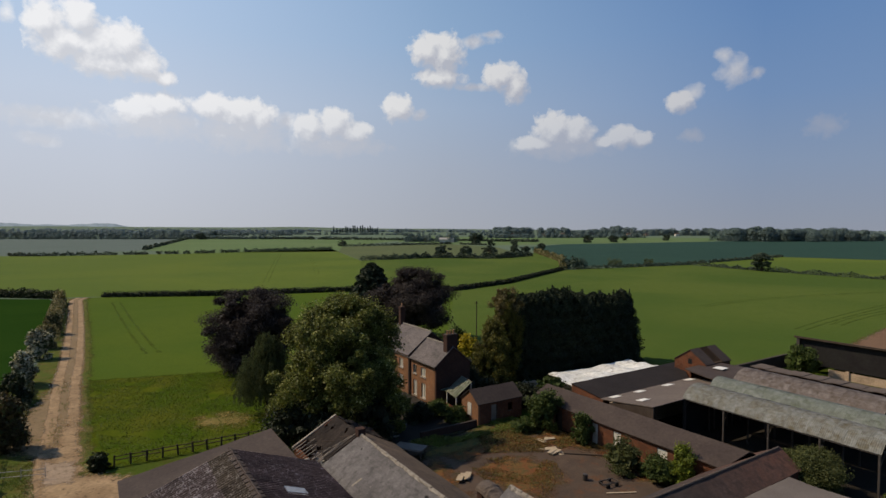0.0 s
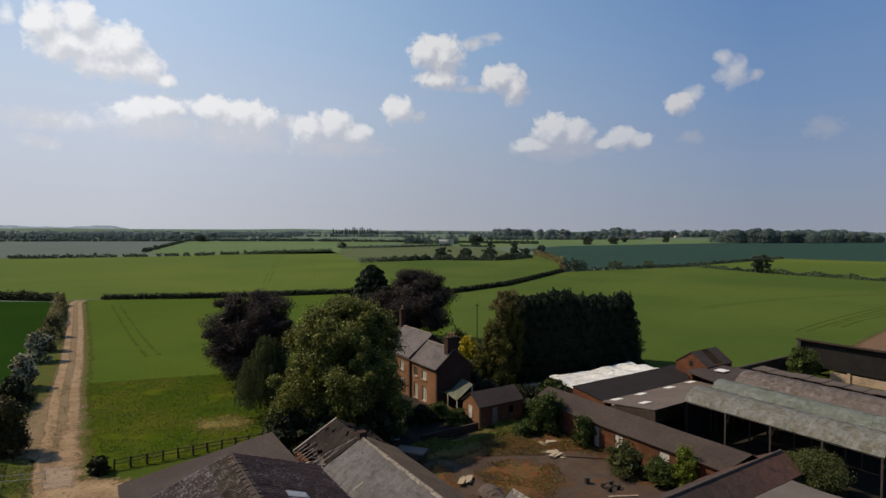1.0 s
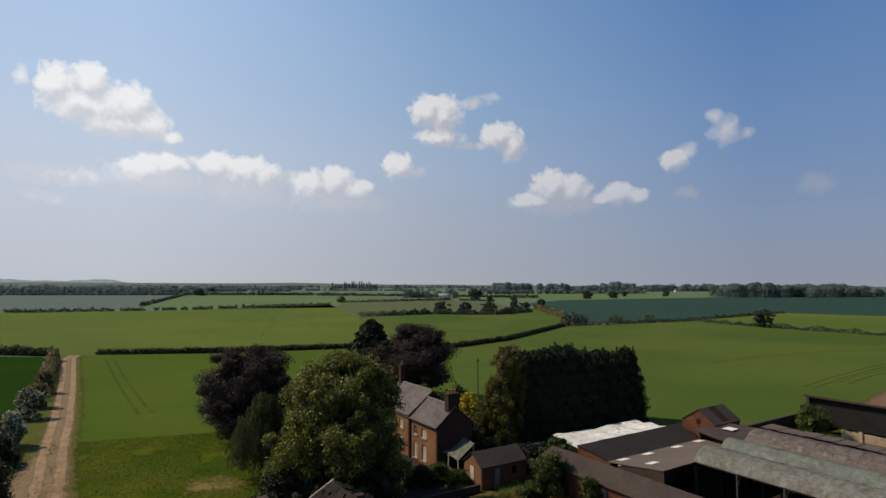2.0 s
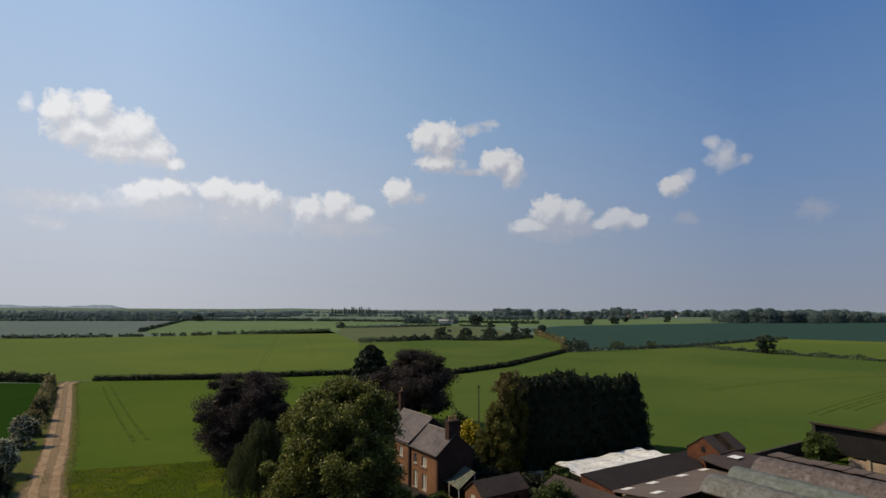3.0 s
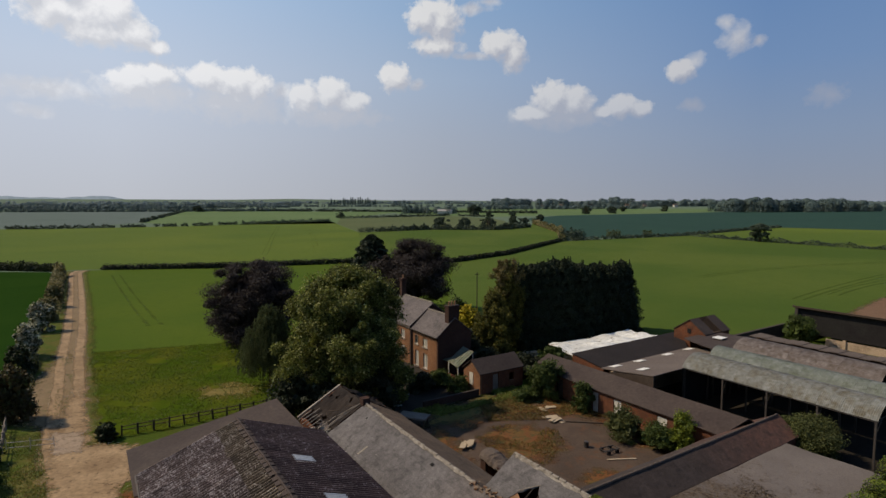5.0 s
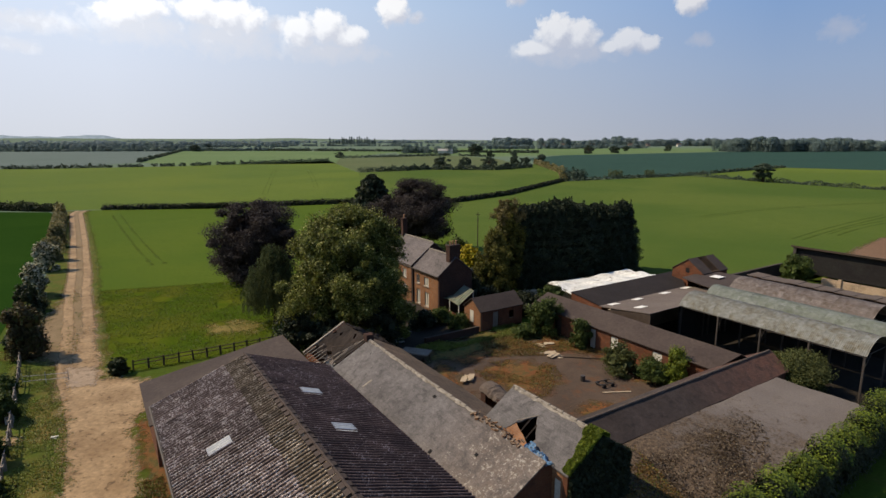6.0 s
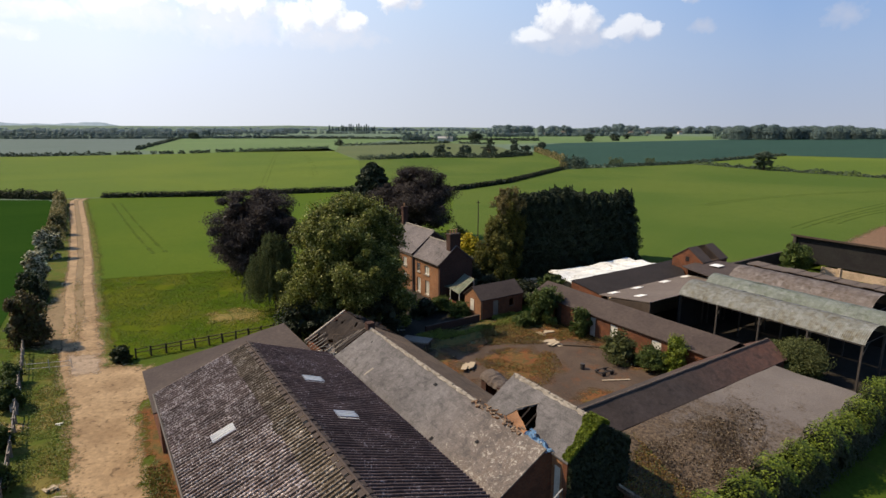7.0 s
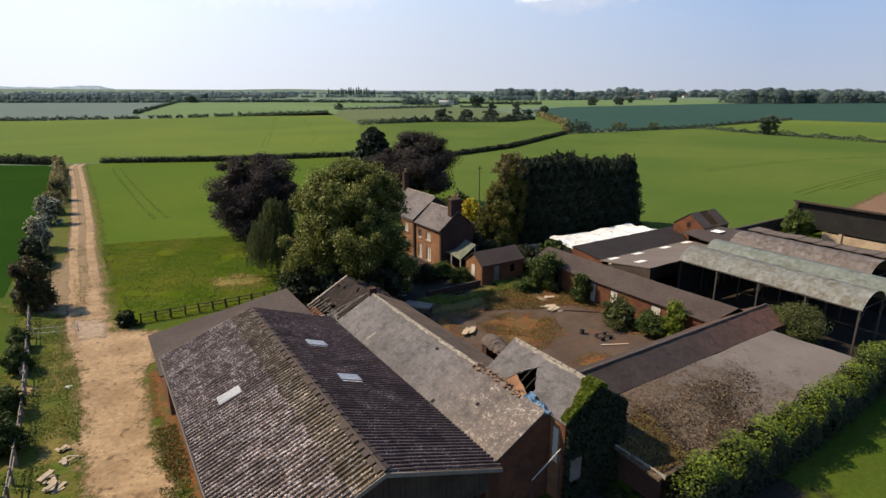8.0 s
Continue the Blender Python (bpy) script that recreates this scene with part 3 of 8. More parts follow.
# leaves of the far woods and hedges, distance haze put into their colours
L_FAR = leafy("hazed_far_wood_leaves", (0.078, 0.115, 0.104), (0.10, 0.136, 0.12), None, 0.3)
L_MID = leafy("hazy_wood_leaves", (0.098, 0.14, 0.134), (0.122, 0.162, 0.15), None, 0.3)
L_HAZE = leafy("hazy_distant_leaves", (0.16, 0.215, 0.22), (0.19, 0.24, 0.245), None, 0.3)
L_FIELD_HEDGE = leafy("hazed_distant_hedge_leaves", (0.036, 0.055, 0.034), (0.062, 0.082, 0.05), None, 0.25)
# bright leaves for the hedge top, sunlight put into the colour
L_BANK = leafy("sunlit_hedge_top", (0.035, 0.055, 0.006), (0.125, 0.155, 0.014), None, 0.15)
L_MOSS = leafy("roof_moss", (0.018, 0.011, 0.006), (0.07, 0.045, 0.022), (0.19, 0.15, 0.10), 0.1, 0.85)
L_TURF = leafy("paddock_tufts", (0.038, 0.060, 0.006), (0.098, 0.12, 0.014), (0.14, 0.115, 0.03), 0.35)
L_GRASS = leafy("tussock_grass", (0.082, 0.110, 0.018), (0.163, 0.184, 0.029), (0.272, 0.166, 0.069), 0.3)
L_RUSTW = leafy("dock_and_dead_weed", (0.10, 0.043, 0.012), (0.17, 0.105, 0.026), (0.085, 0.10, 0.02), 0.25, 0.75)


# ---- builders ----
FARM = pose(0, 0, 0, 0, 0, -57.5)          # the farm's own axes: x along the roofs (u), y across (v)


def farm(u, v, z=0.0):
    return FARM @ Vector((u, v, z))


def thing(name, label, category, group="", m=None, kind=""):
    ob = new(name)
    ob.empty_display_size = 0.3
    ob.matrix_world = m if m is not None else FARM
    return tagged(ob, label, category, group, kind)


def mesh_of(bm, name):
    me = bpy.data.meshes.new(name)
    bm.to_mesh(me)
    bm.free()
    return me


def part(name, bm, material, parent, label=""):
    me = mesh_of(bm, name) if isinstance(bm, bmesh.types.BMesh) else bm
    if material and not me.materials:
        me.materials.append(material)
    ob = new(name, me)
    ob.parent = parent
    return tagged(ob, label)


def box(bm, x0, x1, y0, y1, z0, z1):
    v = [bm.verts.new(p) for p in ((x0, y0, z0), (x1, y0, z0), (x1, y1, z0), (x0, y1, z0), (x0, y0, z1), (x1, y0, z1), (x1, y1, z1), (x0, y1, z1))]
    for f in ((3, 2, 1, 0), (4, 5, 6, 7), (0, 1, 5, 4), (1, 2, 6, 5), (2, 3, 7, 6), (3, 0, 4, 7)):
        bm.faces.new([v[i] for i in f])
    return bm


def one_box(*a):
    return box(bmesh.new(), *a)


def slab(bm, quad, thick):
    """A flat plate from a polygon's corners, thickened downwards."""
    top = [bm.verts.new(p) for p in quad]
    low = [bm.verts.new((p[0], p[1], p[2] - thick)) for p in quad]
    bm.faces.new(top)
    bm.faces.new(low[::-1])
    n = len(quad)
    for i in range(n):
        bm.faces.new((top[i], low[i], low[(i + 1) % n], top[(i + 1) % n]))
    bmesh.ops.recalc_face_normals(bm, faces=bm.faces)
    return bm


def fine_slab(quad, thick, nx, ny, sag=0.0, seed=0):
    """A roof slope cut fine enough to sag and ripple a little: corners a, b along the eave, c, d along the ridge."""
    a, b, c, d = (Vector(p) for p in quad)
    bm = bmesh.new()
    rows = []
    for lay in (0, 1):
        g = []
        for j in range(ny + 1):
            for i in range(nx + 1):
                s, t = i / nx, j / ny
                p = (a * (1 - s) + b * s) * (1 - t) + (d * (1 - s) + c * s) * t
                w = noise.noise(Vector((p.x * 0.45, p.y * 0.45, seed))) * sag
                p.z += w - sag * math.sin(math.pi * s) * 0.5 - lay * thick
                g.append(bm.verts.new(p))
        rows.append(g)
    k = nx + 1
    for j in range(ny):
        for i in range(nx):
            q = (j * k + i, j * k + i + 1, (j + 1) * k + i + 1, (j + 1) * k + i)
            bm.faces.new([rows[0][x] for x in q])
            bm.faces.new([rows[1][x] for x in reversed(q)])
    rim = [i for i in range(nx)] + [j * k + nx for j in range(ny)] + [ny * k + i for i in range(nx, 0, -1)] + [j * k for j in range(ny, 0, -1)]
    for x, y in zip(rim, rim[1:] + rim[:1]):
        bm.faces.new((rows[0][y], rows[0][x], rows[1][x], rows[1][y]))
    bmesh.ops.recalc_face_normals(bm, faces=bm.faces)
    return bm


def wall_poly(bm, pts, along, at, thick):
    """An upright wall from its outline (run, z); along 'u' or 'v', its face at the other coordinate."""
    def put(p, off):
        return (p[0], at + off, p[1]) if along == "u" else (at + off, p[0], p[1])
    a = [bm.verts.new(put(p, 0)) for p in pts]
    b = [bm.verts.new(put(p, thick)) for p in pts]
    bm.faces.new(a)
    bm.faces.new(b[::-1])
    for i in range(len(pts)):
        j = (i + 1) % len(pts)
        bm.faces.new((a[i], b[i], b[j], a[j]))
    bmesh.ops.recalc_face_normals(bm, faces=bm.faces)
    return bm


def holed_wall(along, at, thick, r0, r1, z0, z1, holes):
    """A straight wall with openings that go through it. holes: (run0, run1, z0, z1)."""
    bm = bmesh.new()
    xs = sorted({r0, r1, *[h[0] for h in holes], *[h[1] for h in holes]})
    zs = sorted({z0, z1, *[h[2] for h in holes], *[h[3] for h in holes]})
    for a, b in zip(xs, xs[1:]):
        for c, d in zip(zs, zs[1:]):
            if any(h[0] <= a and b <= h[1] and h[2] <= c and d <= h[3] for h in holes):
                continue
            if along == "u":
                box(bm, a, b, at, at + thick, c, d)
            else:
                box(bm, at, at + thick, a, b, c, d)
    bmesh.ops.remove_doubles(bm, verts=bm.verts, dist=0.0005)
    seen = {}
    for f in list(bm.faces):
        key = tuple(round(x, 3) for x in f.calc_center_median())
        seen.setdefault(key, []).append(f)
    bmesh.ops.delete(bm, geom=[f for fs in seen.values() if len(fs) > 1 for f in fs], context="FACES_ONLY")
    return bm


def rod(bm, a, b, r0, r1=None, n=6):
    """A tapered round bar from a to b."""
    a, b = Vector(a), Vector(b)
    r1 = r0 if r1 is None else r1
    q = (b - a).to_track_quat("Z", "Y")
    rings = []
    for p, r in ((a, r0), (b, r1)):
        rings.append([bm.verts.new(p + q @ Vector((r * math.cos(2 * math.pi * i / n), r * math.sin(2 * math.pi * i / n), 0))) for i in range(n)])
    for i in range(n):
        bm.faces.new((rings[0][i], rings[0][(i + 1) % n], rings[1][(i + 1) % n], rings[1][i]))
    bm.faces.new(rings[0][::-1])
    bm.faces.new(rings[1])
    return bm


def one_rod(*a, **k):
    return rod(bmesh.new(), *a, **k)


def sheet(name, pts, material, z, label, category="ground", rag=0.35, step=6):
    """A piece of ground laid on the land, with a slightly ragged outline."""
    bm = bmesh.new()
    out = []
    for (x0, y0), (x1, y1) in zip(pts, pts[1:] + pts[:1]):
        n = max(1, int(math.hypot(x1 - x0, y1 - y0) / step))
        n = min(n, 60)
        for i in range(n):
            x, y = x0 + (x1 - x0) * i / n, y0 + (y1 - y0) * i / n
            w = noise.noise_vector(Vector((x * 1.2 / step, y * 1.2 / step, z * 9)))
            k = rag if i else 0.0
            out.append((x + w.x * k, y + w.y * k))
    f = bm.faces.new([bm.verts.new((x, y, z)) for x, y in out])
    if f.normal.z < 0:
        f.normal_flip()
    bmesh.ops.triangulate(bm, faces=bm.faces)
    me = mesh_of(bm, name)
    me.materials.append(material)
    return tagged(new(name, me), label, category, kind="structure")


def soft_sheet(name, pts, material, z, label, soft=1.2, cell=0.6, category="ground"):
    """A patch of ground that thins out towards its outline; each vertex keeps its distance from the edge."""
    p = np.array(pts, float)
    x0, y0 = p.min(0) - soft
    x1, y1 = p.max(0) + soft
    gx, gy = np.meshgrid(np.arange(x0, x1 + cell, cell), np.arange(y0, y1 + cell, cell), indexing="ij")
    qx, qy = gx.ravel(), gy.ravel()
    best = np.full(qx.shape, 1e9)
    within = np.zeros(qx.shape, bool)
    for (ax, ay), (bx, by) in zip(p, np.roll(p, -1, 0)):
        ex, ey = bx - ax, by - ay
        s = np.clip(((qx - ax) * ex + (qy - ay) * ey) / (ex * ex + ey * ey + 1e-9), 0, 1)
        best = np.minimum(best, np.hypot(qx - ax - s * ex, qy - ay - s * ey))
        if ay != by:
            within ^= ((ay > qy) != (by > qy)) & (qx < ex * (qy - ay) / ey + ax)
    d = (np.where(within, best, -best) / soft).reshape(gx.shape)
    ok = np.maximum.reduce([d[:-1, :-1], d[1:, :-1], d[:-1, 1:], d[1:, 1:]]) > -1.0
    ii, jj = np.nonzero(ok)
    ny = gx.shape[1]
    quads = np.stack([ii * ny + jj, (ii + 1) * ny + jj, (ii + 1) * ny + jj + 1, ii * ny + jj + 1], 1)
    used, inv = np.unique(quads, return_inverse=True)
    me = bpy.data.meshes.new(name)
    me.from_pydata(np.stack([qx[used], qy[used], np.full(len(used), z)], 1).tolist(), [], inv.reshape(-1, 4).tolist())
    at = me.attributes.new("edge", "FLOAT", "POINT")
    at.data.foreach_set("value", d.ravel()[used].astype(np.float32))
    me.materials.append(material)
    return tagged(new(name, me), label, category, kind="structure")


def leaf_mesh(name, centres, size, material, seed, stretch=1.5, droop=0.0, outward=None, face=0.5):
    """Many small leaf sprays, each a bent quad of its own, at the given centres."""
    rng = np.random.default_rng(seed)
    n = len(centres)
    c = np.asarray(centres, float)
    s = (np.asarray(size) * rng.uniform(0.6, 1.35, n))[:, None]
    nrm = rng.normal(size=(n, 3))
    nrm[:, 2] += 0.4
    if outward is not None:
        nrm = nrm + np.asarray(outward) * face
    nrm /= np.linalg.norm(nrm, axis=1)[:, None] + 1e-9
    a = np.cross(nrm, rng.normal(size=(n, 3)))
    if droop:
        a = a * (1 - droop) + np.array([0, 0, -droop * 1.5])
    a /= np.linalg.norm(a, axis=1)[:, None] + 1e-9
    b = np.cross(nrm, a)
    v = np.empty((n, 4, 3))
    v[:, 0] = c - a * s * 0.5 * stretch
    v[:, 1] = c + b * s * 0.5 + nrm * s * 0.15
    v[:, 2] = c + a * s * 0.5 * stretch
    v[:, 3] = c - b * s * 0.5 + nrm * s * 0.15
    me = bpy.data.meshes.new(name)
    me.vertices.add(4 * n)
    me.vertices.foreach_set("co", v.ravel())
    me.loops.add(4 * n)
    me.loops.foreach_set("vertex_index", np.arange(4 * n, dtype=np.int32))
    me.polygons.add(n)
    me.polygons.foreach_set("loop_start", np.arange(0, 4 * n, 4, dtype=np.int32))
    me.update(calc_edges=True)
    me.materials.append(material)
    return me


def with_heart(rng, pts, out, size, radii, centre, n, big, fill=0.6):
    """Adds larger sprays, hidden well inside the outer leaves of a crown, to block the sun."""
    p = rng.normal(size=(n, 3))
    p /= np.linalg.norm(p, axis=1)[:, None]
    q = p * (rng.uniform(0.0, 1.0, n) ** (1 / 3) * fill)[:, None] * np.asarray(radii) + np.asarray(centre)
    q[:, 2] = np.maximum(q[:, 2], big * 0.6)
    return np.concatenate([pts, q]), np.concatenate([out, p]), np.concatenate([np.full(len(pts), size), np.full(n, big)])


def lumpy(rng, n, radii, centre, lumps=26, lump_r=0.34, hollow=0.55, skirt=0.0, peak=0.0):
    """Points of a crown made of many clumps set over a domed hull, with gaps between them. skirt: how full it stays low down."""
    zz = rng.uniform(-0.92, 0.98, lumps)
    th = rng.uniform(0, 2 * np.pi, lumps)
    prof = np.sqrt(np.clip(1 - zz * zz, 0, 1))
    prof = np.where(zz > 0, prof * (1 - peak) + peak * np.clip(1 - zz, 0, 1) ** 0.85, prof)
    prof = np.where(zz < 0, prof * (1 - skirt) + skirt * 0.96, prof)
    rad = rng.uniform(hollow, 0.9, lumps)
    wob = 1 + 0.16 * np.sin(3 * th + 4 * zz) + 0.11 * np.sin(5 * th - 3 * zz)
    cc = np.stack([np.cos(th) * prof * rad * wob, np.sin(th) * prof * rad * wob, zz * np.where(zz > 0, 0.9, 0.96)], 1)
    lr = lump_r * rng.uniform(0.35, 1.5, lumps)
    pick = rng.integers(0, lumps, n)
    p = rng.normal(size=(n, 3))
    p /= np.linalg.norm(p, axis=1)[:, None]
    q = cc[pick] + p * (lr[pick] * np.clip(np.abs(rng.normal(0.62, 0.3, n)), 0, 1.12))[:, None] * np.array([1, 1, 0.8])
    out = cc[pick] * 0.7 + p
    return q * np.asarray(radii) + np.asarray(centre), out


def limbs(bm, rng, h, spread, r, first=0.3, n=9):
    """A tapered, slightly crooked trunk with limbs that reach into the crown."""
    p = Vector((0, 0, -0.2))
    steps = 5
    for i in range(steps):
        q = Vector((rng.normal() * 0.12, rng.normal() * 0.12, h * (i + 1) / steps))
        rod(bm, p, q, r * (1.25 - i / steps), r * (1.25 - (i + 1) / steps) + 0.02, 8)
        p = q
    for i in range(n):
        z = h * (first + (0.9 - first) * i / n)
        a = i * 2.4 + rng.uniform(-0.4, 0.4)
        e = Vector((math.cos(a) * spread * rng.uniform(0.5, 0.8), math.sin(a) * spread * rng.uniform(0.5, 0.8), z + h * rng.uniform(0.08, 0.22)))
        m = e * 0.55
        m.z = z + (e.z - z) * 0.35
        rod(bm, (0, 0, z), m, r * 0.42, r * 0.25, 6)
        rod(bm, m, e, r * 0.25, r * 0.07, 5)


def tree(name, x, y, h, w, leaf, label, seed, n=9000, size=0.4, base=0.12, lumps=26, lump_r=0.34, trunk=0.3, d=None, group="", droop=0.0, hollow=0.5, skirt=0.5, stretch=1.5, peak=0.0):
    """A broadleaved tree: trunk and limbs, and an uneven crown of leaf clumps."""
    rng = np.random.default_rng(seed)
    t = thing(name, label, "tree", group, pose(x, y, 0, 0, 0, rng.uniform(0, 360)))
    bm = bmesh.new()
    limbs(bm, rng, h * 0.75, w * 0.5, trunk)
    part("trunk", bm, M_BARK, t, "bark-brown trunk and limbs")
    dd = d or w
    pts, out = lumpy(rng, n, (w / 2, dd / 2, h * (1 - base) / 2), (0, 0, h * (1 + base) / 2), lumps, lump_r, hollow, skirt, peak)
    if h < 20 and droop == 0 and n > 20000:
        pts, out, size = with_heart(rng, pts, out, size, (w / 2 * (1 - 0.3 * peak), dd / 2 * (1 - 0.3 * peak), h * (1 - base) / 2), (0, 0, h * (1 + base) / 2 - peak * 0.1 * h), 1500, w * 0.09)
    part("crown", leaf_mesh("crown", pts, size, leaf, seed, stretch, droop, out), leaf, t)
    return t


def weeping_tree(name, x, y, h, w, leaf, label, seed, strands=420, leaves=150):
    """A weeping tree: a thin crooked trunk, and strands of small leaves that hang from its crown in curtains."""
    rng = np.random.default_rng(seed)
    t = thing(name, label, "tree", m=pose(x, y, 0))
    bm = bmesh.new()
    limbs(bm, rng, h * 0.85, w * 0.4, 0.17)
    part("trunk", bm, M_BARK, t, "pale grey-brown trunk and limbs")
    up = rng.uniform(0.3, 1.0, strands) ** 0.8
    reach = w / 2 * np.sqrt(np.clip(1.03 - up ** 2.2, 0, 1)) * rng.uniform(0.3, 1.0, strands) * (1 + 0.25 * np.sin(3 * up + rng.uniform(0, 6.28, strands)))
    th = rng.uniform(0, 2 * np.pi, strands)
    ln = h * up * rng.uniform(0.3, 0.8, strands)
    i = np.repeat(np.arange(strands), leaves)
    f = rng.uniform(0, 1, len(i))
    r = reach[i] * (0.82 + 0.3 * np.sqrt(f)) + rng.normal(size=len(i)) * 0.09
    a = th[i] + rng.normal(size=len(i)) * 0.05
    z = h * up[i] - ln[i] * f + rng.normal(size=len(i)) * 0.1
    pts = np.stack([r * np.cos(a), r * np.sin(a), np.maximum(z, 0.25)], 1)
    out = np.stack([np.cos(a), np.sin(a), np.full(len(i), 0.5)], 1)
    part("crown", leaf_mesh("crown", pts, 0.085, leaf, seed, 2.6, 0.75, out), leaf, t, "hanging grey-green leaf curtains")
    return t


def conifer(name, x, y, h, w, leaf, label, seed, n=5000, size=0.35, group="", column=0.5, leaders=0):
    """A conifer: straight trunk, and sprays on whorls that shorten towards the top."""
    rng = np.random.default_rng(seed)
    t = thing(name, label, "tree", group, pose(x, y, 0, 0, 0, rng.uniform(0, 360)))
    bm = bmesh.new()
    rod(bm, (0, 0, -0.2), (0, 0, h * 0.96), w * 0.05 + 0.06, 0.02, 7)
    whorls = int(h * 3)
    tips = []
    for i in range(whorls):
        z = h * (0.05 + 0.92 * i / whorls)
        r = w / 2 * min(1.0, (1 - z / h) ** column * 1.12 + 0.04)
        a = rng.uniform(0, 6.28)
        rr = r * rng.uniform(0.75, 1.12)
        tips.append((z, a, rr))
        rod(bm, (0, 0, z), (math.cos(a) * rr * 0.8, math.sin(a) * rr * 0.8, z + 0.1 * rr), 0.03, 0.01, 4)
    part("trunk", bm, M_BARK, t, "dark straight trunk with thin branches")
    z = rng.uniform(0.02, 1.0, n) ** 1.15 * h
    prof = np.minimum(1.0, (1 - z / h) ** column * 1.12 + 0.03) * w / 2
    a = rng.uniform(0, 2 * np.pi, n)
    lob = 1 + 0.16 * np.sin(a * 5 + z * 1.7) + 0.12 * np.sin(a * 9 - z * 2.9) + 0.1 * np.sin(z * 4.1)
    r = prof * lob * np.sqrt(rng.uniform(0.35, 1.0, n))
    pts = np.stack([r * np.cos(a), r * np.sin(a), z], 1)
    out = np.stack([np.cos(a), np.sin(a), np.full(n, 0.9)], 1)
    for k in range(leaders):
        la, lb = rng.uniform(0, 6.28), rng.uniform(0.1, 0.75) * w / 2
        m = 120
        f = rng.uniform(0, 1, m)
        top = h * (1 - 0.1 * (lb / w * 2) ** 2) + rng.uniform(-0.3, 0.7)
        q = np.stack([lb * math.cos(la) + rng.normal(size=m) * 0.28 * (1 - f), lb * math.sin(la) + rng.normal(size=m) * 0.28 * (1 - f), top - 1.6 * (1 - f)], 1)
        pts, out = np.concatenate([pts, q]), np.concatenate([out, np.tile([0, 0, 1.0], (m, 1))])
    spire = np.array([[0, 0, h - 0.1 * k * size] for k in range(14)]) + rng.normal(size=(14, 3)) * 0.05
    pts = np.concatenate([pts, spire])
    out = np.concatenate([out, np.tile([0, 0, 1.5], (14, 1))])
    part("crown", leaf_mesh("crown", pts, size, leaf, seed, 2.0, 0.0, out), leaf, t)
    return t


def shrub(name, x, y, z, h, w, leaf, label, seed, n=2500, size=0.25, d=None, group="", category="bush", lumps=34):
    """A bush: stems from the ground and a clumpy mass of leaves down to it."""
    rng = np.random.default_rng(seed)
    t = thing(name, label, category, group, pose(x, y, z, 0, 0, rng.uniform(0, 360) if d is None else 0))
    bm = bmesh.new()
    for i in range(6):
        a = i * 1.05
        rod(bm, (0, 0, -0.1), (math.cos(a) * w * 0.25, math.sin(a) * (d or w) * 0.25, h * 0.7), 0.05, 0.015, 5)
    part("stems", bm, M_BARK, t, "thin brown stems")
    pts, out = lumpy(rng, n, (w / 2, (d or w) / 2, h * 0.5), (0, 0, h * 0.48), lumps, 0.36, 0.3, 0.7)
    pts[:, 2] = np.abs(pts[:, 2])
    pts, out, size = with_heart(rng, pts, out, size, (w / 2, (d or w) / 2, h * 0.5), (0, 0, h * 0.48), 300, w * 0.12, 0.7)
    part("leaves", leaf_mesh("leaves", pts, size, leaf, seed, 1.4, 0.0, out), leaf, t)
    return t


def gapped(x, y, seed):
    """Uneven stretches along a hedge, from 0 to 1, where the lowest fall away as gaps."""
    s = np.sin(x * 0.21 + y * 0.17 + seed) + 0.8 * np.sin(x * 0.083 - y * 0.061 + 2.1 * seed) + 0.7 * np.sin(x * 0.47 + y * 0.39 + 0.7 * seed)
    return 0.5 + s / 5


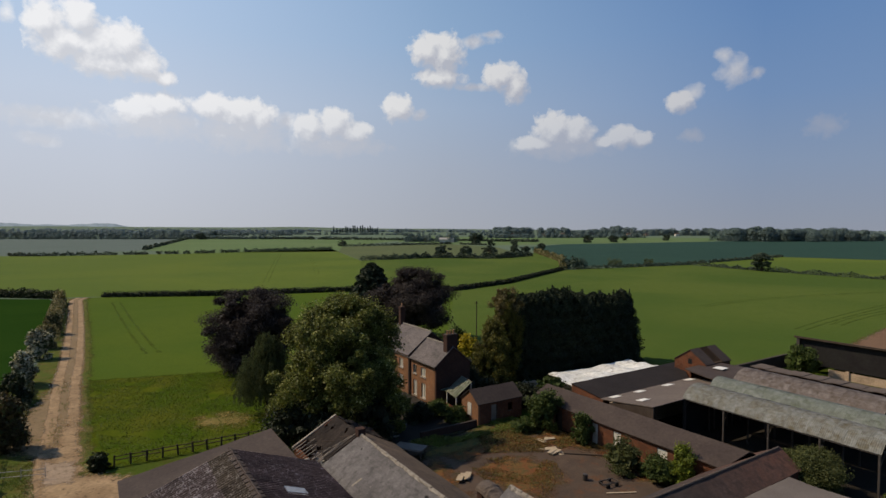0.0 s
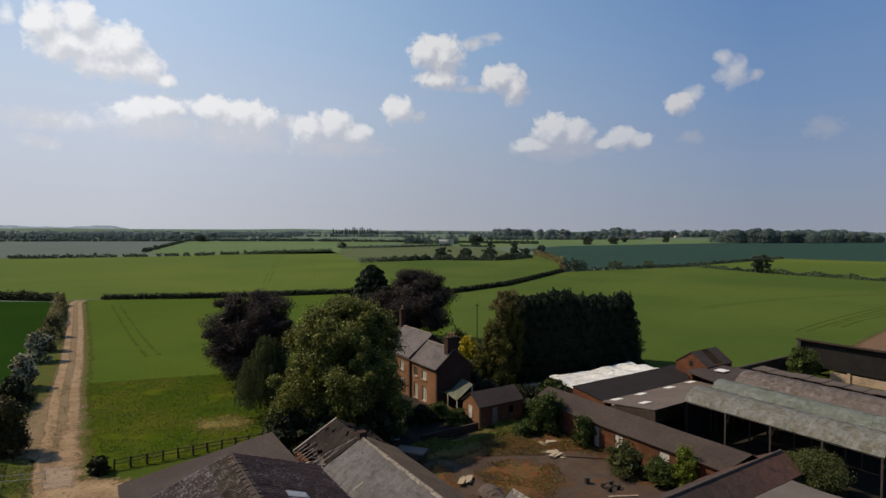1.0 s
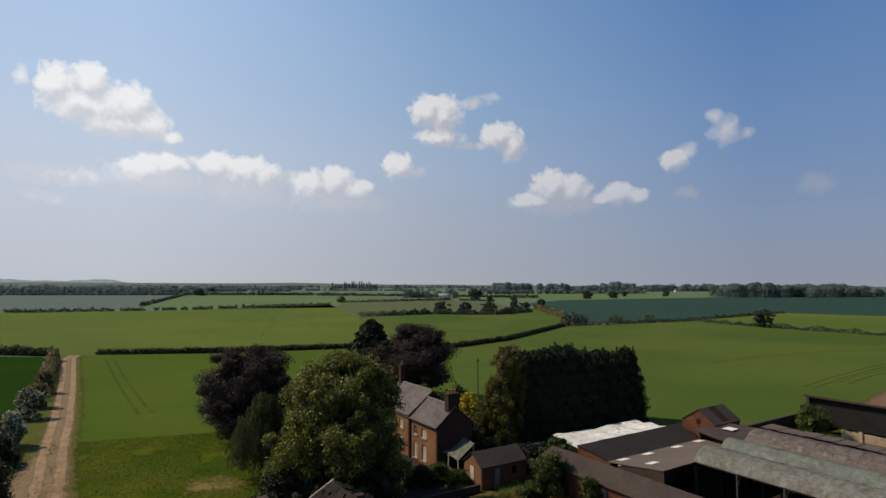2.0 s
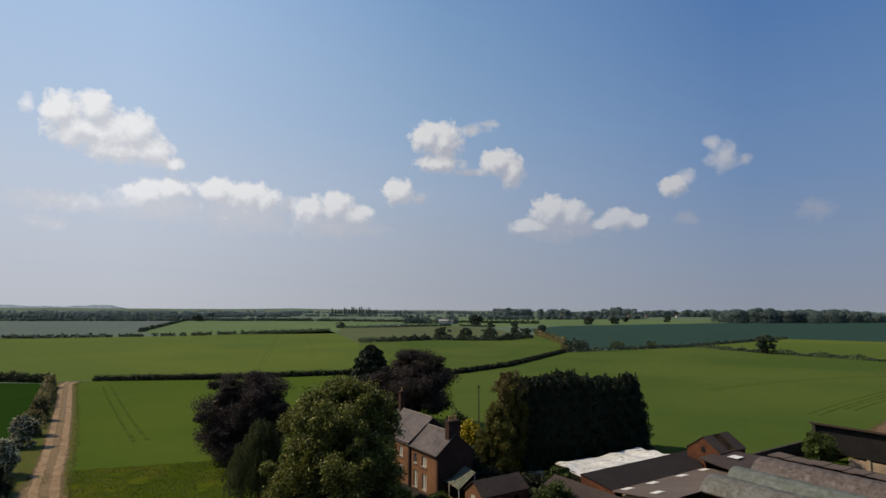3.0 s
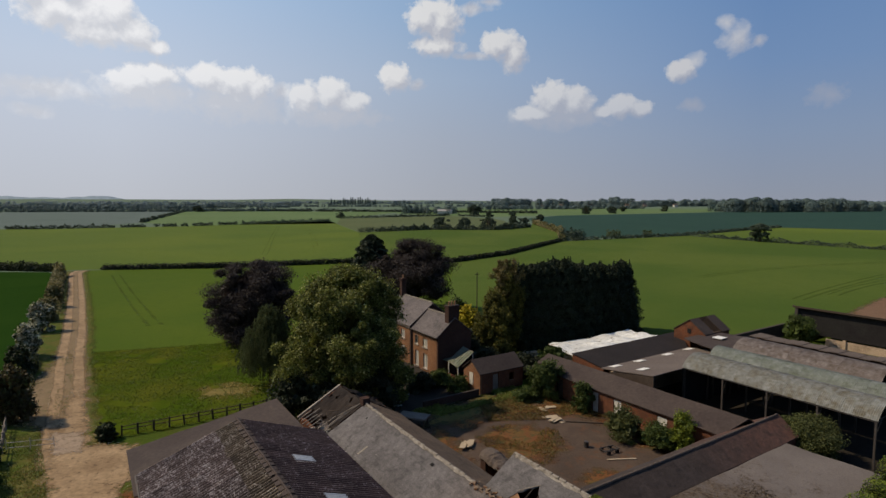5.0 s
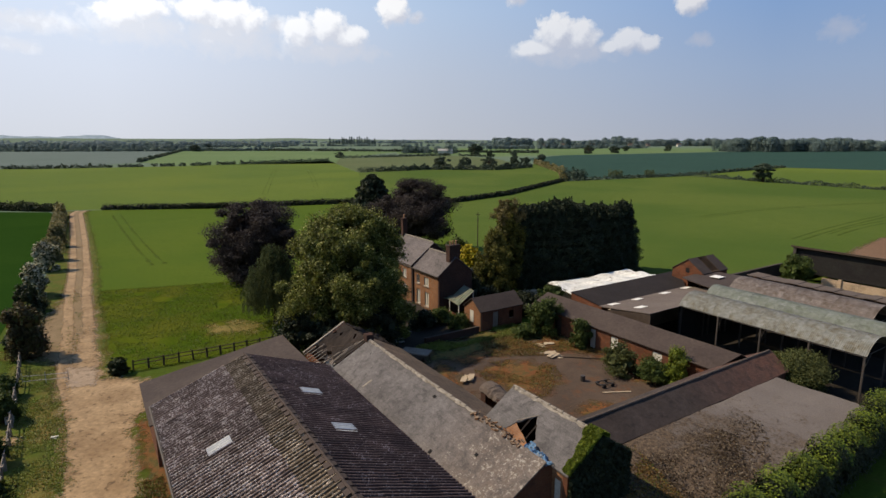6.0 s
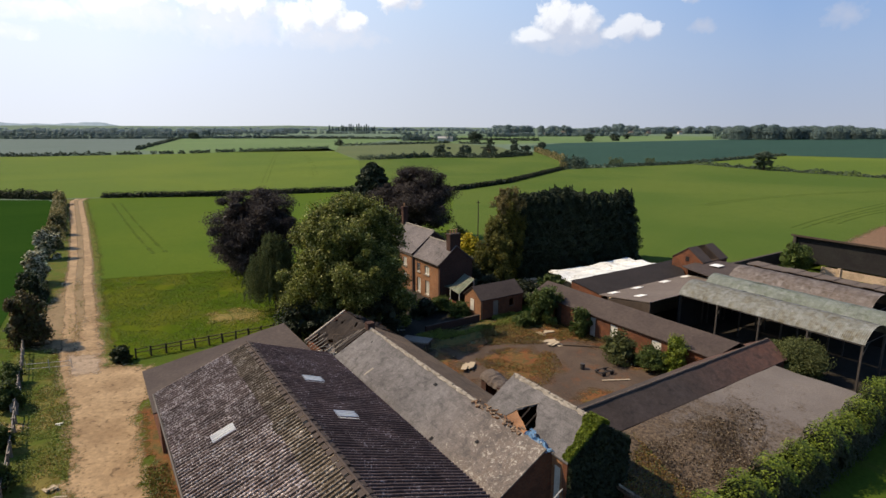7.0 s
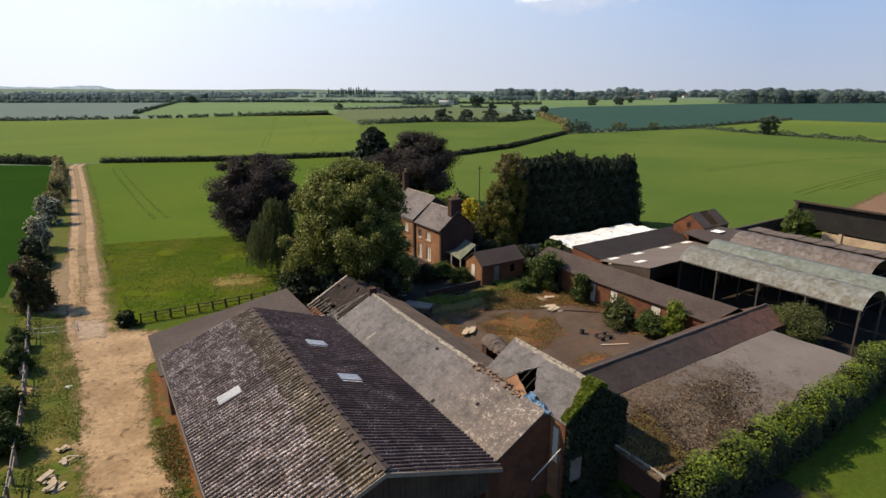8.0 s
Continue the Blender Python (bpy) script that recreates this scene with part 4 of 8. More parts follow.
def hedge(name, pts, h, w, leaf, label, seed, density=22, size=0.45, gaps=0.0, kind="", category="hedge", ragged=0.35, heart=0.0, undercut=0.0, face=0.9, square=0.6, tips=None):
    """A hedge along a line: stems at intervals and leaf sprays all through an uneven bank."""
    rng = np.random.default_rng(seed)
    x0, y0 = pts[0]
    t = thing(name, label, category, m=pose(x0, y0, 0), kind=kind)
    allp, outs, tipp, tipo, bm = [], [], [], [], bmesh.new()
    for (ax, ay), (bx, by) in zip(pts, pts[1:]):
        ln = math.hypot(bx - ax, by - ay)
        n = int(ln * density * max(h, 1) * 0.6)
        s = rng.uniform(0, 1, n)
        px, py = ax + (bx - ax) * s, ay + (by - ay) * s
        hh = h * (1 + ragged * np.sin(px * 0.61 + py * 0.43) * np.cos(px * 0.17 - py * 0.29) + ragged * 0.6 * np.sin(px * 1.7 + py * 1.3))
        keep = gapped(px, py, seed) > gaps
        a = rng.uniform(0, np.pi, n)
        rr = np.sqrt(rng.uniform(0.3, 1, n))
        off = np.cos(a) * rr * w / 2
        zz = np.abs(np.sin(a) ** square) * rr * hh
        zz = np.where(rng.uniform(size=n) < 0.3, zz * rng.uniform(0, 1, n), zz)
        off = off * (1 - undercut * np.clip(1.6 - 2.2 * zz / h, 0, 1))
        nx, ny = -(by - ay) / ln, (bx - ax) / ln
        q = np.stack([px + nx * off - x0, py + ny * off - y0, zz], 1)[keep]
        o = np.stack([nx * np.cos(a), ny * np.cos(a), np.sin(a)], 1)[keep]
        # top leaves go to a brighter material that stands for sunlight
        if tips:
            lit_top = zz[keep] > hh[keep] * (0.74 + 0.1 * np.sin(px[keep] * 2.3 + py[keep] * 1.9))
            tipp.append(q[lit_top])
            tipo.append(o[lit_top])
            q, o = q[~lit_top], o[~lit_top]
        allp.append(q)
        outs.append(o)
        # larger sprays added unseen inside the bank to block the sun
        if heart:
            m = int(ln * 30)
            s = rng.uniform(0, 1, m)
            a = rng.uniform(0, np.pi, m)
            rr = np.sqrt(rng.uniform(0, 1, m)) * (0.72 - 0.2 * undercut)
            off = np.cos(a) * rr * w / 2
            allp.append(np.stack([ax + (bx - ax) * s + nx * off - x0, ay + (by - ay) * s + ny * off - y0, np.maximum(0.2, np.sin(a) ** square * rr * h)], 1))
            outs.append(np.stack([nx * np.cos(a), ny * np.cos(a), np.sin(a)], 1))
        for k in range(max(1, int(ln / max(3, ln / 60)))):
            f = (k + 0.5) / max(1, int(ln / max(3, ln / 60)))
            if gapped(ax + (bx - ax) * f, ay + (by - ay) * f, seed) > gaps:
                rod(bm, (ax + (bx - ax) * f - x0, ay + (by - ay) * f - y0, -0.1), (ax + (bx - ax) * f - x0, ay + (by - ay) * f - y0, h * 0.6), 0.06, 0.02, 4)
    tagged(part("stems", bm, M_BARK, t, "bare lower stems"), kind="stuff")
    tagged(part("leaves", leaf_mesh("leaves", np.concatenate(allp), np.concatenate([np.full(len(q), heart if heart and k % 2 else size) for k, q in enumerate(allp)]), leaf, seed, 1.4, 0.0, np.concatenate(outs), face), leaf, t), kind="stuff")
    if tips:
        tagged(part("new_growth", leaf_mesh("new_growth", np.concatenate(tipp), size * 0.85, tips, seed + 1, 1.4, 0.0, np.concatenate(tipo), face), tips, t, "yellow-green top leaves, sunlight put into their colour"), kind="stuff")
    return t


# ---- land ----
R = 4900
bm = bmesh.new()
seg = 72
ring_r = [0, 30, 60, 110, 200, 400, 800, 1400, 2200, 3000, 3800, R]
rings = []
for r in ring_r:
    row = []
    for i in range(seg if r else 1):
        a = 2 * math.pi * i / seg
        x, y = r * math.sin(a), r * math.cos(a)
        left = max(0.0, math.cos(a + radians(38))) ** 2
        z = 0.0 if r < 2000 else (6 + 34 * left) * min(1, (r - 2000) / 2000) * (0.7 + 0.6 * noise.noise(Vector((x * 0.0011, y * 0.0011, 3))))
        row.append(bm.verts.new((x, y, z - 0.02)))
    rings.append(row)
for i in range(seg):
    bm.faces.new((rings[0][0], rings[1][(i + 1) % seg], rings[1][i]))
for a, b in zip(rings[1:], rings[2:]):
    for i in range(seg):
        bm.faces.new((a[i], a[(i + 1) % seg], b[(i + 1) % seg], b[i]))
bmesh.ops.recalc_face_normals(bm, faces=bm.faces)
me = mesh_of(bm, "ground")
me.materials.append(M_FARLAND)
tagged(new("ground", me), "green farmland running out to low hills on the skyline", "ground", kind="structure")

sheet("farm_grass", [(-60, -40), (90, -40), (130, 80), (95, 118), (40, 100), (-10, 95), (-50, 76), (-60, 60), (-70, 20)], M_GRASS, 0.0, "rough green grass round the farm buildings")
sheet("field_wheat", [(-50, 75.5), (-109, 166), (-104, 168), (-69, 172), (-27, 186), (4, 187.4), (0, 90), (-10, 90), (-35, 80)], M_WHEAT, 0.03, "bright green young wheat field reaching the hedges")
sheet("field_wheat", [(4, 187.4), (24, 212), (61, 282), (144, 325), (183, 233), (260, 130), (130, 78), (95, 118), (73, 90), (56, 84), (40, 86), (33, 90), (0, 90)], M_CROP, 0.03, "even green wheat field reaching the hedges")
soft_sheet("field_soil", [(73, 99.5), (95, 118.5), (131, 79), (110, 60)], M_SOIL, 0.038, "bare brown ploughed soil beside the far shed", 1.5, 1.5)
soft_sheet("paddock", [(-50, 75.4), (-35, 80), (-10, 90), (-4, 75), (-13, 50), (-20.5, 53), (-29.6, 47.6), (-32.5, 49), (-39.6, 60)], M_PADDOCK, 0.036, "bright tussocky paddock grass with straw-coloured patches", 1.2, 0.8)
sheet("field_left", [(-116, 163), (-107, 154), (-96, 136), (-66, 88), (-57, 72), (-47, 55), (-90, 20), (-300, 60), (-300, 170)], M_CROP5, 0.03, "dark green crop field beyond the hawthorn hedgerow")
sheet("field_barley", [(-420, 168), (-116, 166.5), (-107, 169), (-27, 187), (-43, 292), (-54, 364), (-95, 503), (-112, 560), (-209, 455), (-300, 412), (-560, 405)], M_CROP2, 0.03, "large pale green barley field with tramlines")
sheet("field_pasture", [(-26, 188), (4, 189), (24, 214), (60, 284), (76, 357), (81, 495), (68, 428), (37, 390), (-9, 396), (-54, 363), (-43, 292)], M_CROP, 0.03, "green pasture field between two hedges")
sheet("field_strip", [(-95, 505), (-54, 366), (-9, 398), (37, 392), (68, 430), (60, 640), (12, 750), (-116, 640)], M_STUBBLE, 0.03, "grey-green stubble strip field")
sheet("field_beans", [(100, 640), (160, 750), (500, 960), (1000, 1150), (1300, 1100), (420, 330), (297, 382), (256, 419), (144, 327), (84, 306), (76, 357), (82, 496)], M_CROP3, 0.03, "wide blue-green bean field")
sheet("field_light", [(146, 330), (256, 418), (297, 380), (400, 320), (330, 180), (262, 132), (184, 234)], M_CROP2, 0.03, "pale green field behind the lone oak")
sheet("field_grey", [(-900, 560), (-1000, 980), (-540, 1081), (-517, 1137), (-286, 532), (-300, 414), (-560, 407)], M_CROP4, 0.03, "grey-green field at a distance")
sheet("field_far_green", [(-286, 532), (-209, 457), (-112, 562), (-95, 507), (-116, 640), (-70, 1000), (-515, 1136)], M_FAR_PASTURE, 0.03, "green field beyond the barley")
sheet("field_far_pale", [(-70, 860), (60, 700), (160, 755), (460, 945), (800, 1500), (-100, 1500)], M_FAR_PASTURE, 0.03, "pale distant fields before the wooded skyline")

# ---- track, yards ----
TRACK = [(-30.5, 42.5), (-34.2, 48.4), (-41.0, 59.2), (-51.0, 74.7), (-58.8, 87.5), (-76.8, 115.5), (-106.0, 160.0), (-108.5, 166.5)]


def offset_line(line, d):
    out = []
    for i, p in enumerate(line):
        a, b = line[max(0, i - 1)], line[min(len(line) - 1, i + 1)]
        l = math.hypot(b[0] - a[0], b[1] - a[1])
        out.append((p[0] - (b[1] - a[1]) / l * d, p[1] + (b[0] - a[0]) / l * d))
    return out


def band(name, line, d0, d1, material, z, label, soft, cell):
    """A soft-edged strip that runs along a line, between two distances to its side."""
    return soft_sheet(name, offset_line(line, d0) + offset_line(line, d1)[::-1], material, z, label, soft, cell, "track")


band("track_verge", TRACK, 4.4, -2.7, M_VERGE, 0.040, "weedy grass verge beside the farm track", 0.9, 0.7)
band("track_bed", TRACK, 1.75, -1.75, M_BED, 0.046, "brown trodden bed of the farm track, grassy in the middle", 0.45, 0.4)
band("track_rut_left", TRACK, 1.55, 0.4, M_DIRT, 0.052, "pale worn wheel rut of the farm track", 0.3, 0.28)
band("track_rut_right", TRACK, -0.4, -1.55, M_DIRT, 0.052, "pale worn wheel rut of the farm track", 0.3, 0.28)
soft_sheet("weed_strip", [(-48, 54), (-36.5, 49.5), (-31, 42.5), (-27, 36.5), (-22.5, 29.5), (-19.5, 25), (-13, 14.5), (-18, 8), (-26, 23), (-31, 33), (-36, 41), (-42, 50)], M_VERGE, 0.042, "weedy strip of grass along the fence", 1.2, 0.5)
soft_sheet("dry_grass", [(-33.5, 43), (-31.5, 41.5), (-28.5, 36.5), (-29.5, 35.8), (-32.5, 40)], M_TAWNY, 0.047, "tawny dry grass beside the fence", 0.9, 0.4)
soft_sheet("dry_grass", [(-26.5, 33), (-25.0, 31.5), (-23.0, 28), (-24.5, 27.5)], M_TAWNY, 0.047, "tawny dry grass beside the fence", 0.9, 0.4)
soft_sheet("dry_grass", [(-25.5, 58), (-21.5, 58.5), (-20, 61), (-24, 62.5), (-27, 60.5)], M_TAWNY, 0.047, "bleached patch in the paddock grass", 2.2, 0.6)
soft_sheet("dirt_apron", [(-53.5, 76), (-48, 73), (-38.5, 58.5), (-34.5, 52), (-36, 49), (-42.5, 52), (-46.5, 61), (-50, 69)], M_BED, 0.049, "broad bare brown verge where the track widens", 1.6, 0.5)
soft_sheet("dirt_yard", [(-41.5, 60.5), (-36.4, 50.5), (-33.0, 45), (-27.3, 36), (-23.0, 29.5), (-19.8, 24.8), (-12, 12.5), (-4, 2), (8, 2), (-8.5, 14.5), (-14.7, 25.2), (-17.4, 28.6), (-20.4, 33), (-23.6, 38.7), (-24.0, 41.5), (-22.7, 43.9), (-26, 46.2), (-30.6, 46.8), (-31.5, 48), (-35.0, 53.0), (-40.0, 60.8)], M_DIRT, 0.055, "pale dusty yard of crushed stone and dirt", 1.3, 0.4)
soft_sheet("field_path", [(-48, 43.5), (-33.5, 36.6), (-30, 36.2), (-31, 34.8), (-34.5, 35), (-48.5, 42)], M_DIRT, 0.050, "bare dusty path through the field gate", 0.8, 0.5)
soft_sheet("rusty_weed_strip", [(-23.4, 38.6), (-20.0, 33.0), (-16.9, 28.2), (-14.2, 24.6), (-8.2, 14.0), (-6, 15), (-13, 25.8), (-18.6, 34.6), (-22.2, 40.2)], M_RUST_WEED, 0.060, "rust-brown dock and dead weeds along the barn wall", 0.7, 0.3)
soft_sheet("green_weed_strip", [(-23.6, 41.0), (-22.6, 38.6), (-20.6, 35.4), (-19.6, 36.2), (-21.8, 40.6)], M_WEED, 0.064, "green weeds at the corner of the barn", 0.7, 0.3)
yard_uv = [(-24.0, 20.5), (-24.0, 41.8), (-46.5, 41.8), (-47.0, 34.0), (-46.0, 27.0), (-45.0, 20.5)]


def farm_patch(name, uvs, material, z, label, soft, cell=0.35):
    return soft_sheet(name, [tuple(farm(u, v)[:2]) for u, v in uvs], material, z, label, soft, cell)


soft_sheet("concrete_apron", [(-35.5, 48.8), (-32.9, 49.0), (-30.3, 45.0), (-32.7, 44.5)], M_CONCRETE, 0.062, "worn pale concrete slab across the track", 0.6, 0.3)
# ground coloured dark for the shade of trees, hay barns and granary
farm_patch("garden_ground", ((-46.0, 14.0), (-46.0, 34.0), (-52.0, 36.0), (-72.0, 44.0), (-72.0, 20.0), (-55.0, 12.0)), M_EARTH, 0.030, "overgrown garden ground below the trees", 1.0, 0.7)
farm_patch("barn_ground", ((-38.0, 45.0), (-14.0, 45.0), (-14.0, 66.0), (-48.0, 80.0), (-48.0, 45.0)), M_EARTH, 0.020, "ground under the hay barns, coloured for their inner shade", 1.0, 0.8)
farm_patch("back_yard", ((-18.0, 12.0), (-18.0, 21.0), (-14.0, 22.0), (-13.0, 30.0), (-6.0, 30.0), (-6.0, 8.0)), M_EARTH, 0.024, "earth behind the barns, coloured for their shade", 1.5, 0.7)
farm_patch("stackyard", yard_uv, M_YARD, 0.036, "cracked old asphalt yard with rusty weeds", 0.6, 0.5)
farm_patch("yard_weeds", ((-43.5, 25.0), (-46.5, 31.0), (-47.2, 37.5), (-45.2, 41.2), (-40.5, 41.2), (-41.6, 37.5), (-42.4, 33.0), (-41.6, 29.0)), M_WEED, 0.042, "yellow-green weeds spreading over the upper yard", 1.8)
farm_patch("rusty_weeds", ((-42.2, 27.0), (-43.2, 32.0), (-42.3, 37.0), (-42.0, 40.8), (-35.0, 41.0), (-37.6, 38.4), (-40.4, 36.6), (-41.2, 32.5), (-40.6, 28.0)), M_RUST_WEED, 0.047, "rusty dock and dead weeds over the asphalt", 1.62)
farm_patch("rusty_weeds", ((-39.4, 29.0), (-38.8, 32.6), (-36.2, 34.6), (-32.8, 32.4), (-32.4, 28.6), (-35.5, 27.4)), M_RUST_WEED, 0.047, "rusty weed patch in the middle of the yard", 1.98)
farm_patch("dry_grass", ((-38.0, 83.5), (-38.0, 88.0), (-12.0, 88.0), (-12.0, 84.0), (-25.0, 82.0)), M_TAWNY, 0.034, "dry yellow grass before the block wall", 2.0, 0.7)
farm_patch("rusty_weeds", ((-36.5, 39.4), (-36.5, 41.2), (-25.0, 41.2), (-25.0, 40.0), (-29.0, 38.4), (-32.5, 40.0)), M_RUST_WEED, 0.047, "rusty weeds along the stable wall", 1.44)
farm_patch("rusty_weeds", ((-29.0, 30.0), (-28.6, 33.0), (-27.2, 33.4), (-26.8, 30.0)), M_RUST_WEED, 0.047, "rusty weeds on the asphalt", 1.62)
farm_patch("rusty_weeds", ((-42.0, 21.2), (-42.0, 27.0), (-36.0, 24.6), (-30.0, 23.4), (-30.0, 21.2)), M_RUST_WEED, 0.046, "rusty weeds behind the old barn", 1.98)


def tramline(line, z=0.04, half=0.2):
    """A pair of wheelings through a crop."""
    for d in (-0.95, 0.95):
        band("tramline", line, d + half, d - half, M_TRAM, z, "darker wheeling pressed through the crop", 0.35, 0.5)


def bend(*pts):
    """A smooth line through three points."""
    (ax, ay), (bx, by), (cx, cy) = pts
    out = []
    for k in range(15):
        s = k / 14
        w0, w1, w2 = 2 * (s - 0.5) * (s - 1), 4 * s * (1 - s), 2 * s * (s - 0.5)
        out.append((ax * w0 + bx * w1 + cx * w2, ay * w0 + by * w1 + cy * w2))
    return out


tramline(bend((-92.4, 156.6), (-66.5, 118), (-48.5, 92.5)))
tramline(bend((-149.5, 515.9), (-104, 345), (-69.3, 217)), half=0.12)
tramline(bend((-104.7, 431.8), (-78, 335), (-57, 251)), half=0.1)
tramline(bend((70, 150), (135, 181), (220, 190)))
tramline(bend((74.6, 115.5), (98, 134.5), (124, 153.5)))
tramline(bend((86, 121), (107, 137), (132, 151)))

# ---- the big barn ----
def trafford_sheet(w, l):
    """One fibre-cement roof sheet: four raised rolls with flat pans between."""
    me = bpy.data.meshes.new("roof_sheet")
    prof, pitch = [], w / 4
    for k in range(4):
        for s, z in ((0.0, 0.0), (0.46, 0.0), (0.6, 0.075), (0.73, 0.095), (0.87, 0.075)):
            prof.append(((k + s) * pitch, z))
    prof.append((w + 0.02, 0.0))
    v = [(x, 0, z) for x, z in prof] + [(x, l, z) for x, z in prof]
    n = len(prof)
    f = [(i, i + 1, n + i + 1, n + i) for i in range(n - 1)]
    me.from_pydata(v, [], f)
    return me


BU0, BU1, BVL, BVR, BVM, BZE, BZR = -37.8, -17.1, 1.6, 13.45, 7.52, 4.3, 6.5
barn = thing("barn", "large corrugated fibre-cement barn with a lichened roof and boarded gables", "barn")
bm = bmesh.new()
wall_poly(bm, [(BVL + 0.35, 0), (BVR - 0.35, 0), (BVR - 0.35, BZE - 0.1), (BVM, BZR - 0.22), (BVL + 0.35, BZE - 0.1)], "v", BU0 + 0.2, 0.15)
part("far_gable", bm, M_TIMBER_DARK, barn, "dark far gable wall")
part("side_wall", one_box(BU0 + 0.36, BU1 - 0.5, BVL + 0.35, BVL + 0.55, 0, BZE - 0.15), M_BRICK, barn, "red brick side wall")
part("side_wall", one_box(BU0 + 0.36, BU1 - 0.5, BVR - 0.55, BVR - 0.35, 0, BZE - 0.15), M_BRICK, barn, "red brick side wall")
# near gable: dark upright boards over an open door
for k in range(44):
    v0 = BVL + 0.4 + k * 0.253
    if v0 + 0.24 > BVR - 0.36:
        break
    vm = v0 + 0.12
    top = BZE - 0.15 + (BZR - BZE) * (1 - abs(vm - BVM) / (BVM - BVL)) - 0.12
    low = 3.1 if 4.6 < vm < 9.8 or vm > 11.9 else 0.0
    part("gable_board", one_box(BU1 - 0.38, BU1 - 0.33 + 0.012 * (k % 3), v0, v0 + 0.24, low, top), M_TIMBER_DARK, barn, "dark weathered gable board" if k == 0 else "")
for k in range(5):
    u = BU0 + 1.0 + k * (BU1 - BU0 - 2.0) / 4
    bm = bmesh.new()
    for sv, v in ((1, BVL), (-1, BVR)):
        rod(bm, (u, v + 0.6 * sv, 0.0), (u, v + 0.6 * sv, BZE - 0.2), 0.09, n=6)
        rod(bm, (u, v + 0.6 * sv, BZE - 0.2), (u, BVM, BZR - 0.25), 0.08, n=6)
    part("roof_truss", bm, M_STEEL, barn)
SLOPE = math.hypot(BVM - BVL, BZR - BZE)
PITCH = math.atan2(BZR - BZE, BVM - BVL)
NSH, NROW = 19, 4
sw, sl = (BU1 - BU0) / NSH, SLOPE / NROW
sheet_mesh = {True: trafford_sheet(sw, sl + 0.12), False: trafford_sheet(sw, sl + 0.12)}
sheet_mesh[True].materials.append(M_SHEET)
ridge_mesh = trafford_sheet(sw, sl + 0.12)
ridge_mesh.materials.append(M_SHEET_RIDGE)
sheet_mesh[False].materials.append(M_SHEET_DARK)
light_mesh = trafford_sheet(sw, sl * 0.8)
light_mesh.transform(Matrix.Diagonal((0.78, 1, 1, 1)))
light_mesh.materials.append(M_LIGHT_SHEET)
LIGHTS = ((True, -29.2, 1.95), (False, -31.1, 3.1), (False, -25.9, 3.1))   # slope, place along the ridge, way up from the eave


def lay_sheets():
    """Rows of sheets up both slopes, each lapped over the one below."""
    rng = random.Random(5)
    for left in (True, False):
        for i in range(NSH):
            for j in range(NROW):
                ob = part("roof_sheet", ridge_mesh if left and j == 3 else sheet_mesh[left], None, barn)
                d = j * sl
                up = 0.012 * (NROW - j) + rng.uniform(-0.012, 0.012)
                tw = rng.uniform(-0.25, 0.25)
                if left:
                    ob.matrix_local = pose(BU0 + i * sw, BVL + d * math.cos(PITCH), BZE + d * math.sin(PITCH) + up, math.degrees(PITCH) + tw, 0, 0)
                else:
                    ob.matrix_local = pose(BU0 + (i + 1) * sw, BVR - d * math.cos(PITCH), BZE + d * math.sin(PITCH) + up, math.degrees(PITCH) + tw, 0, 180)


lay_sheets()
for left, u, d in LIGHTS:
    ob = part("rooflight", light_mesh, None, barn, "pale translucent rooflight sheet")
    z = BZE + d * math.sin(PITCH) + 0.07
    ob.matrix_local = pose(u, BVL + d * math.cos(PITCH), z, math.degrees(PITCH), 0, 0) if left else pose(u, BVR - d * math.cos(PITCH), z, math.degrees(PITCH), 0, 180)
cap = bmesh.new()
for sgn in (-1, 1):
    slab(cap, [(0, 0.0, 0.05), (0.4, 0.0, 0.05), (0.4, sgn * 0.3, -0.05), (0, sgn * 0.3, -0.05)], 0.05)
rod(cap, (0, 0, 0.05), (0.62, 0, 0.05), 0.075, n=8)
cap_me = mesh_of(cap, "ridge_cap")
cap_me.materials.append(M_DARK_ROOF)
for k in range(36):
    ob = part("ridge_cap", cap_me, None, barn)
    ob.matrix_local = pose(BU0 + k * (BU1 - BU0) / 36, BVM, BZR + 0.07 + 0.025 * (k % 2), 0, 0.6 * (k % 3 - 1), 0)
bm = bmesh.new()
rod(bm, (BU0, BVL - 0.06, BZE - 0.05), (BU1, BVL - 0.06, BZE - 0.05), 0.07, n=8)
part("gutter", bm, M_STEEL, barn, "rusty half-round gutter")
bm = bmesh.new()
slab(bm, [(BU1 - 0.02, BVL, BZE + 0.02), (BU1 + 0.05, BVL, BZE + 0.02), (BU1 + 0.05, BVM, BZR + 0.02), (BU1 - 0.02, BVM, BZR + 0.02)], 0.2)
part("bargeboard", bm, M_TIMBER, barn)
bm = bmesh.new()
slab(bm, [(BU1 - 0.02, BVM, BZR + 0.02), (BU1 + 0.05, BVM, BZR + 0.02), (BU1 + 0.05, BVR, BZE + 0.02), (BU1 - 0.02, BVR, BZE + 0.02)], 0.2)
part("bargeboard", bm, M_TIMBER, barn)

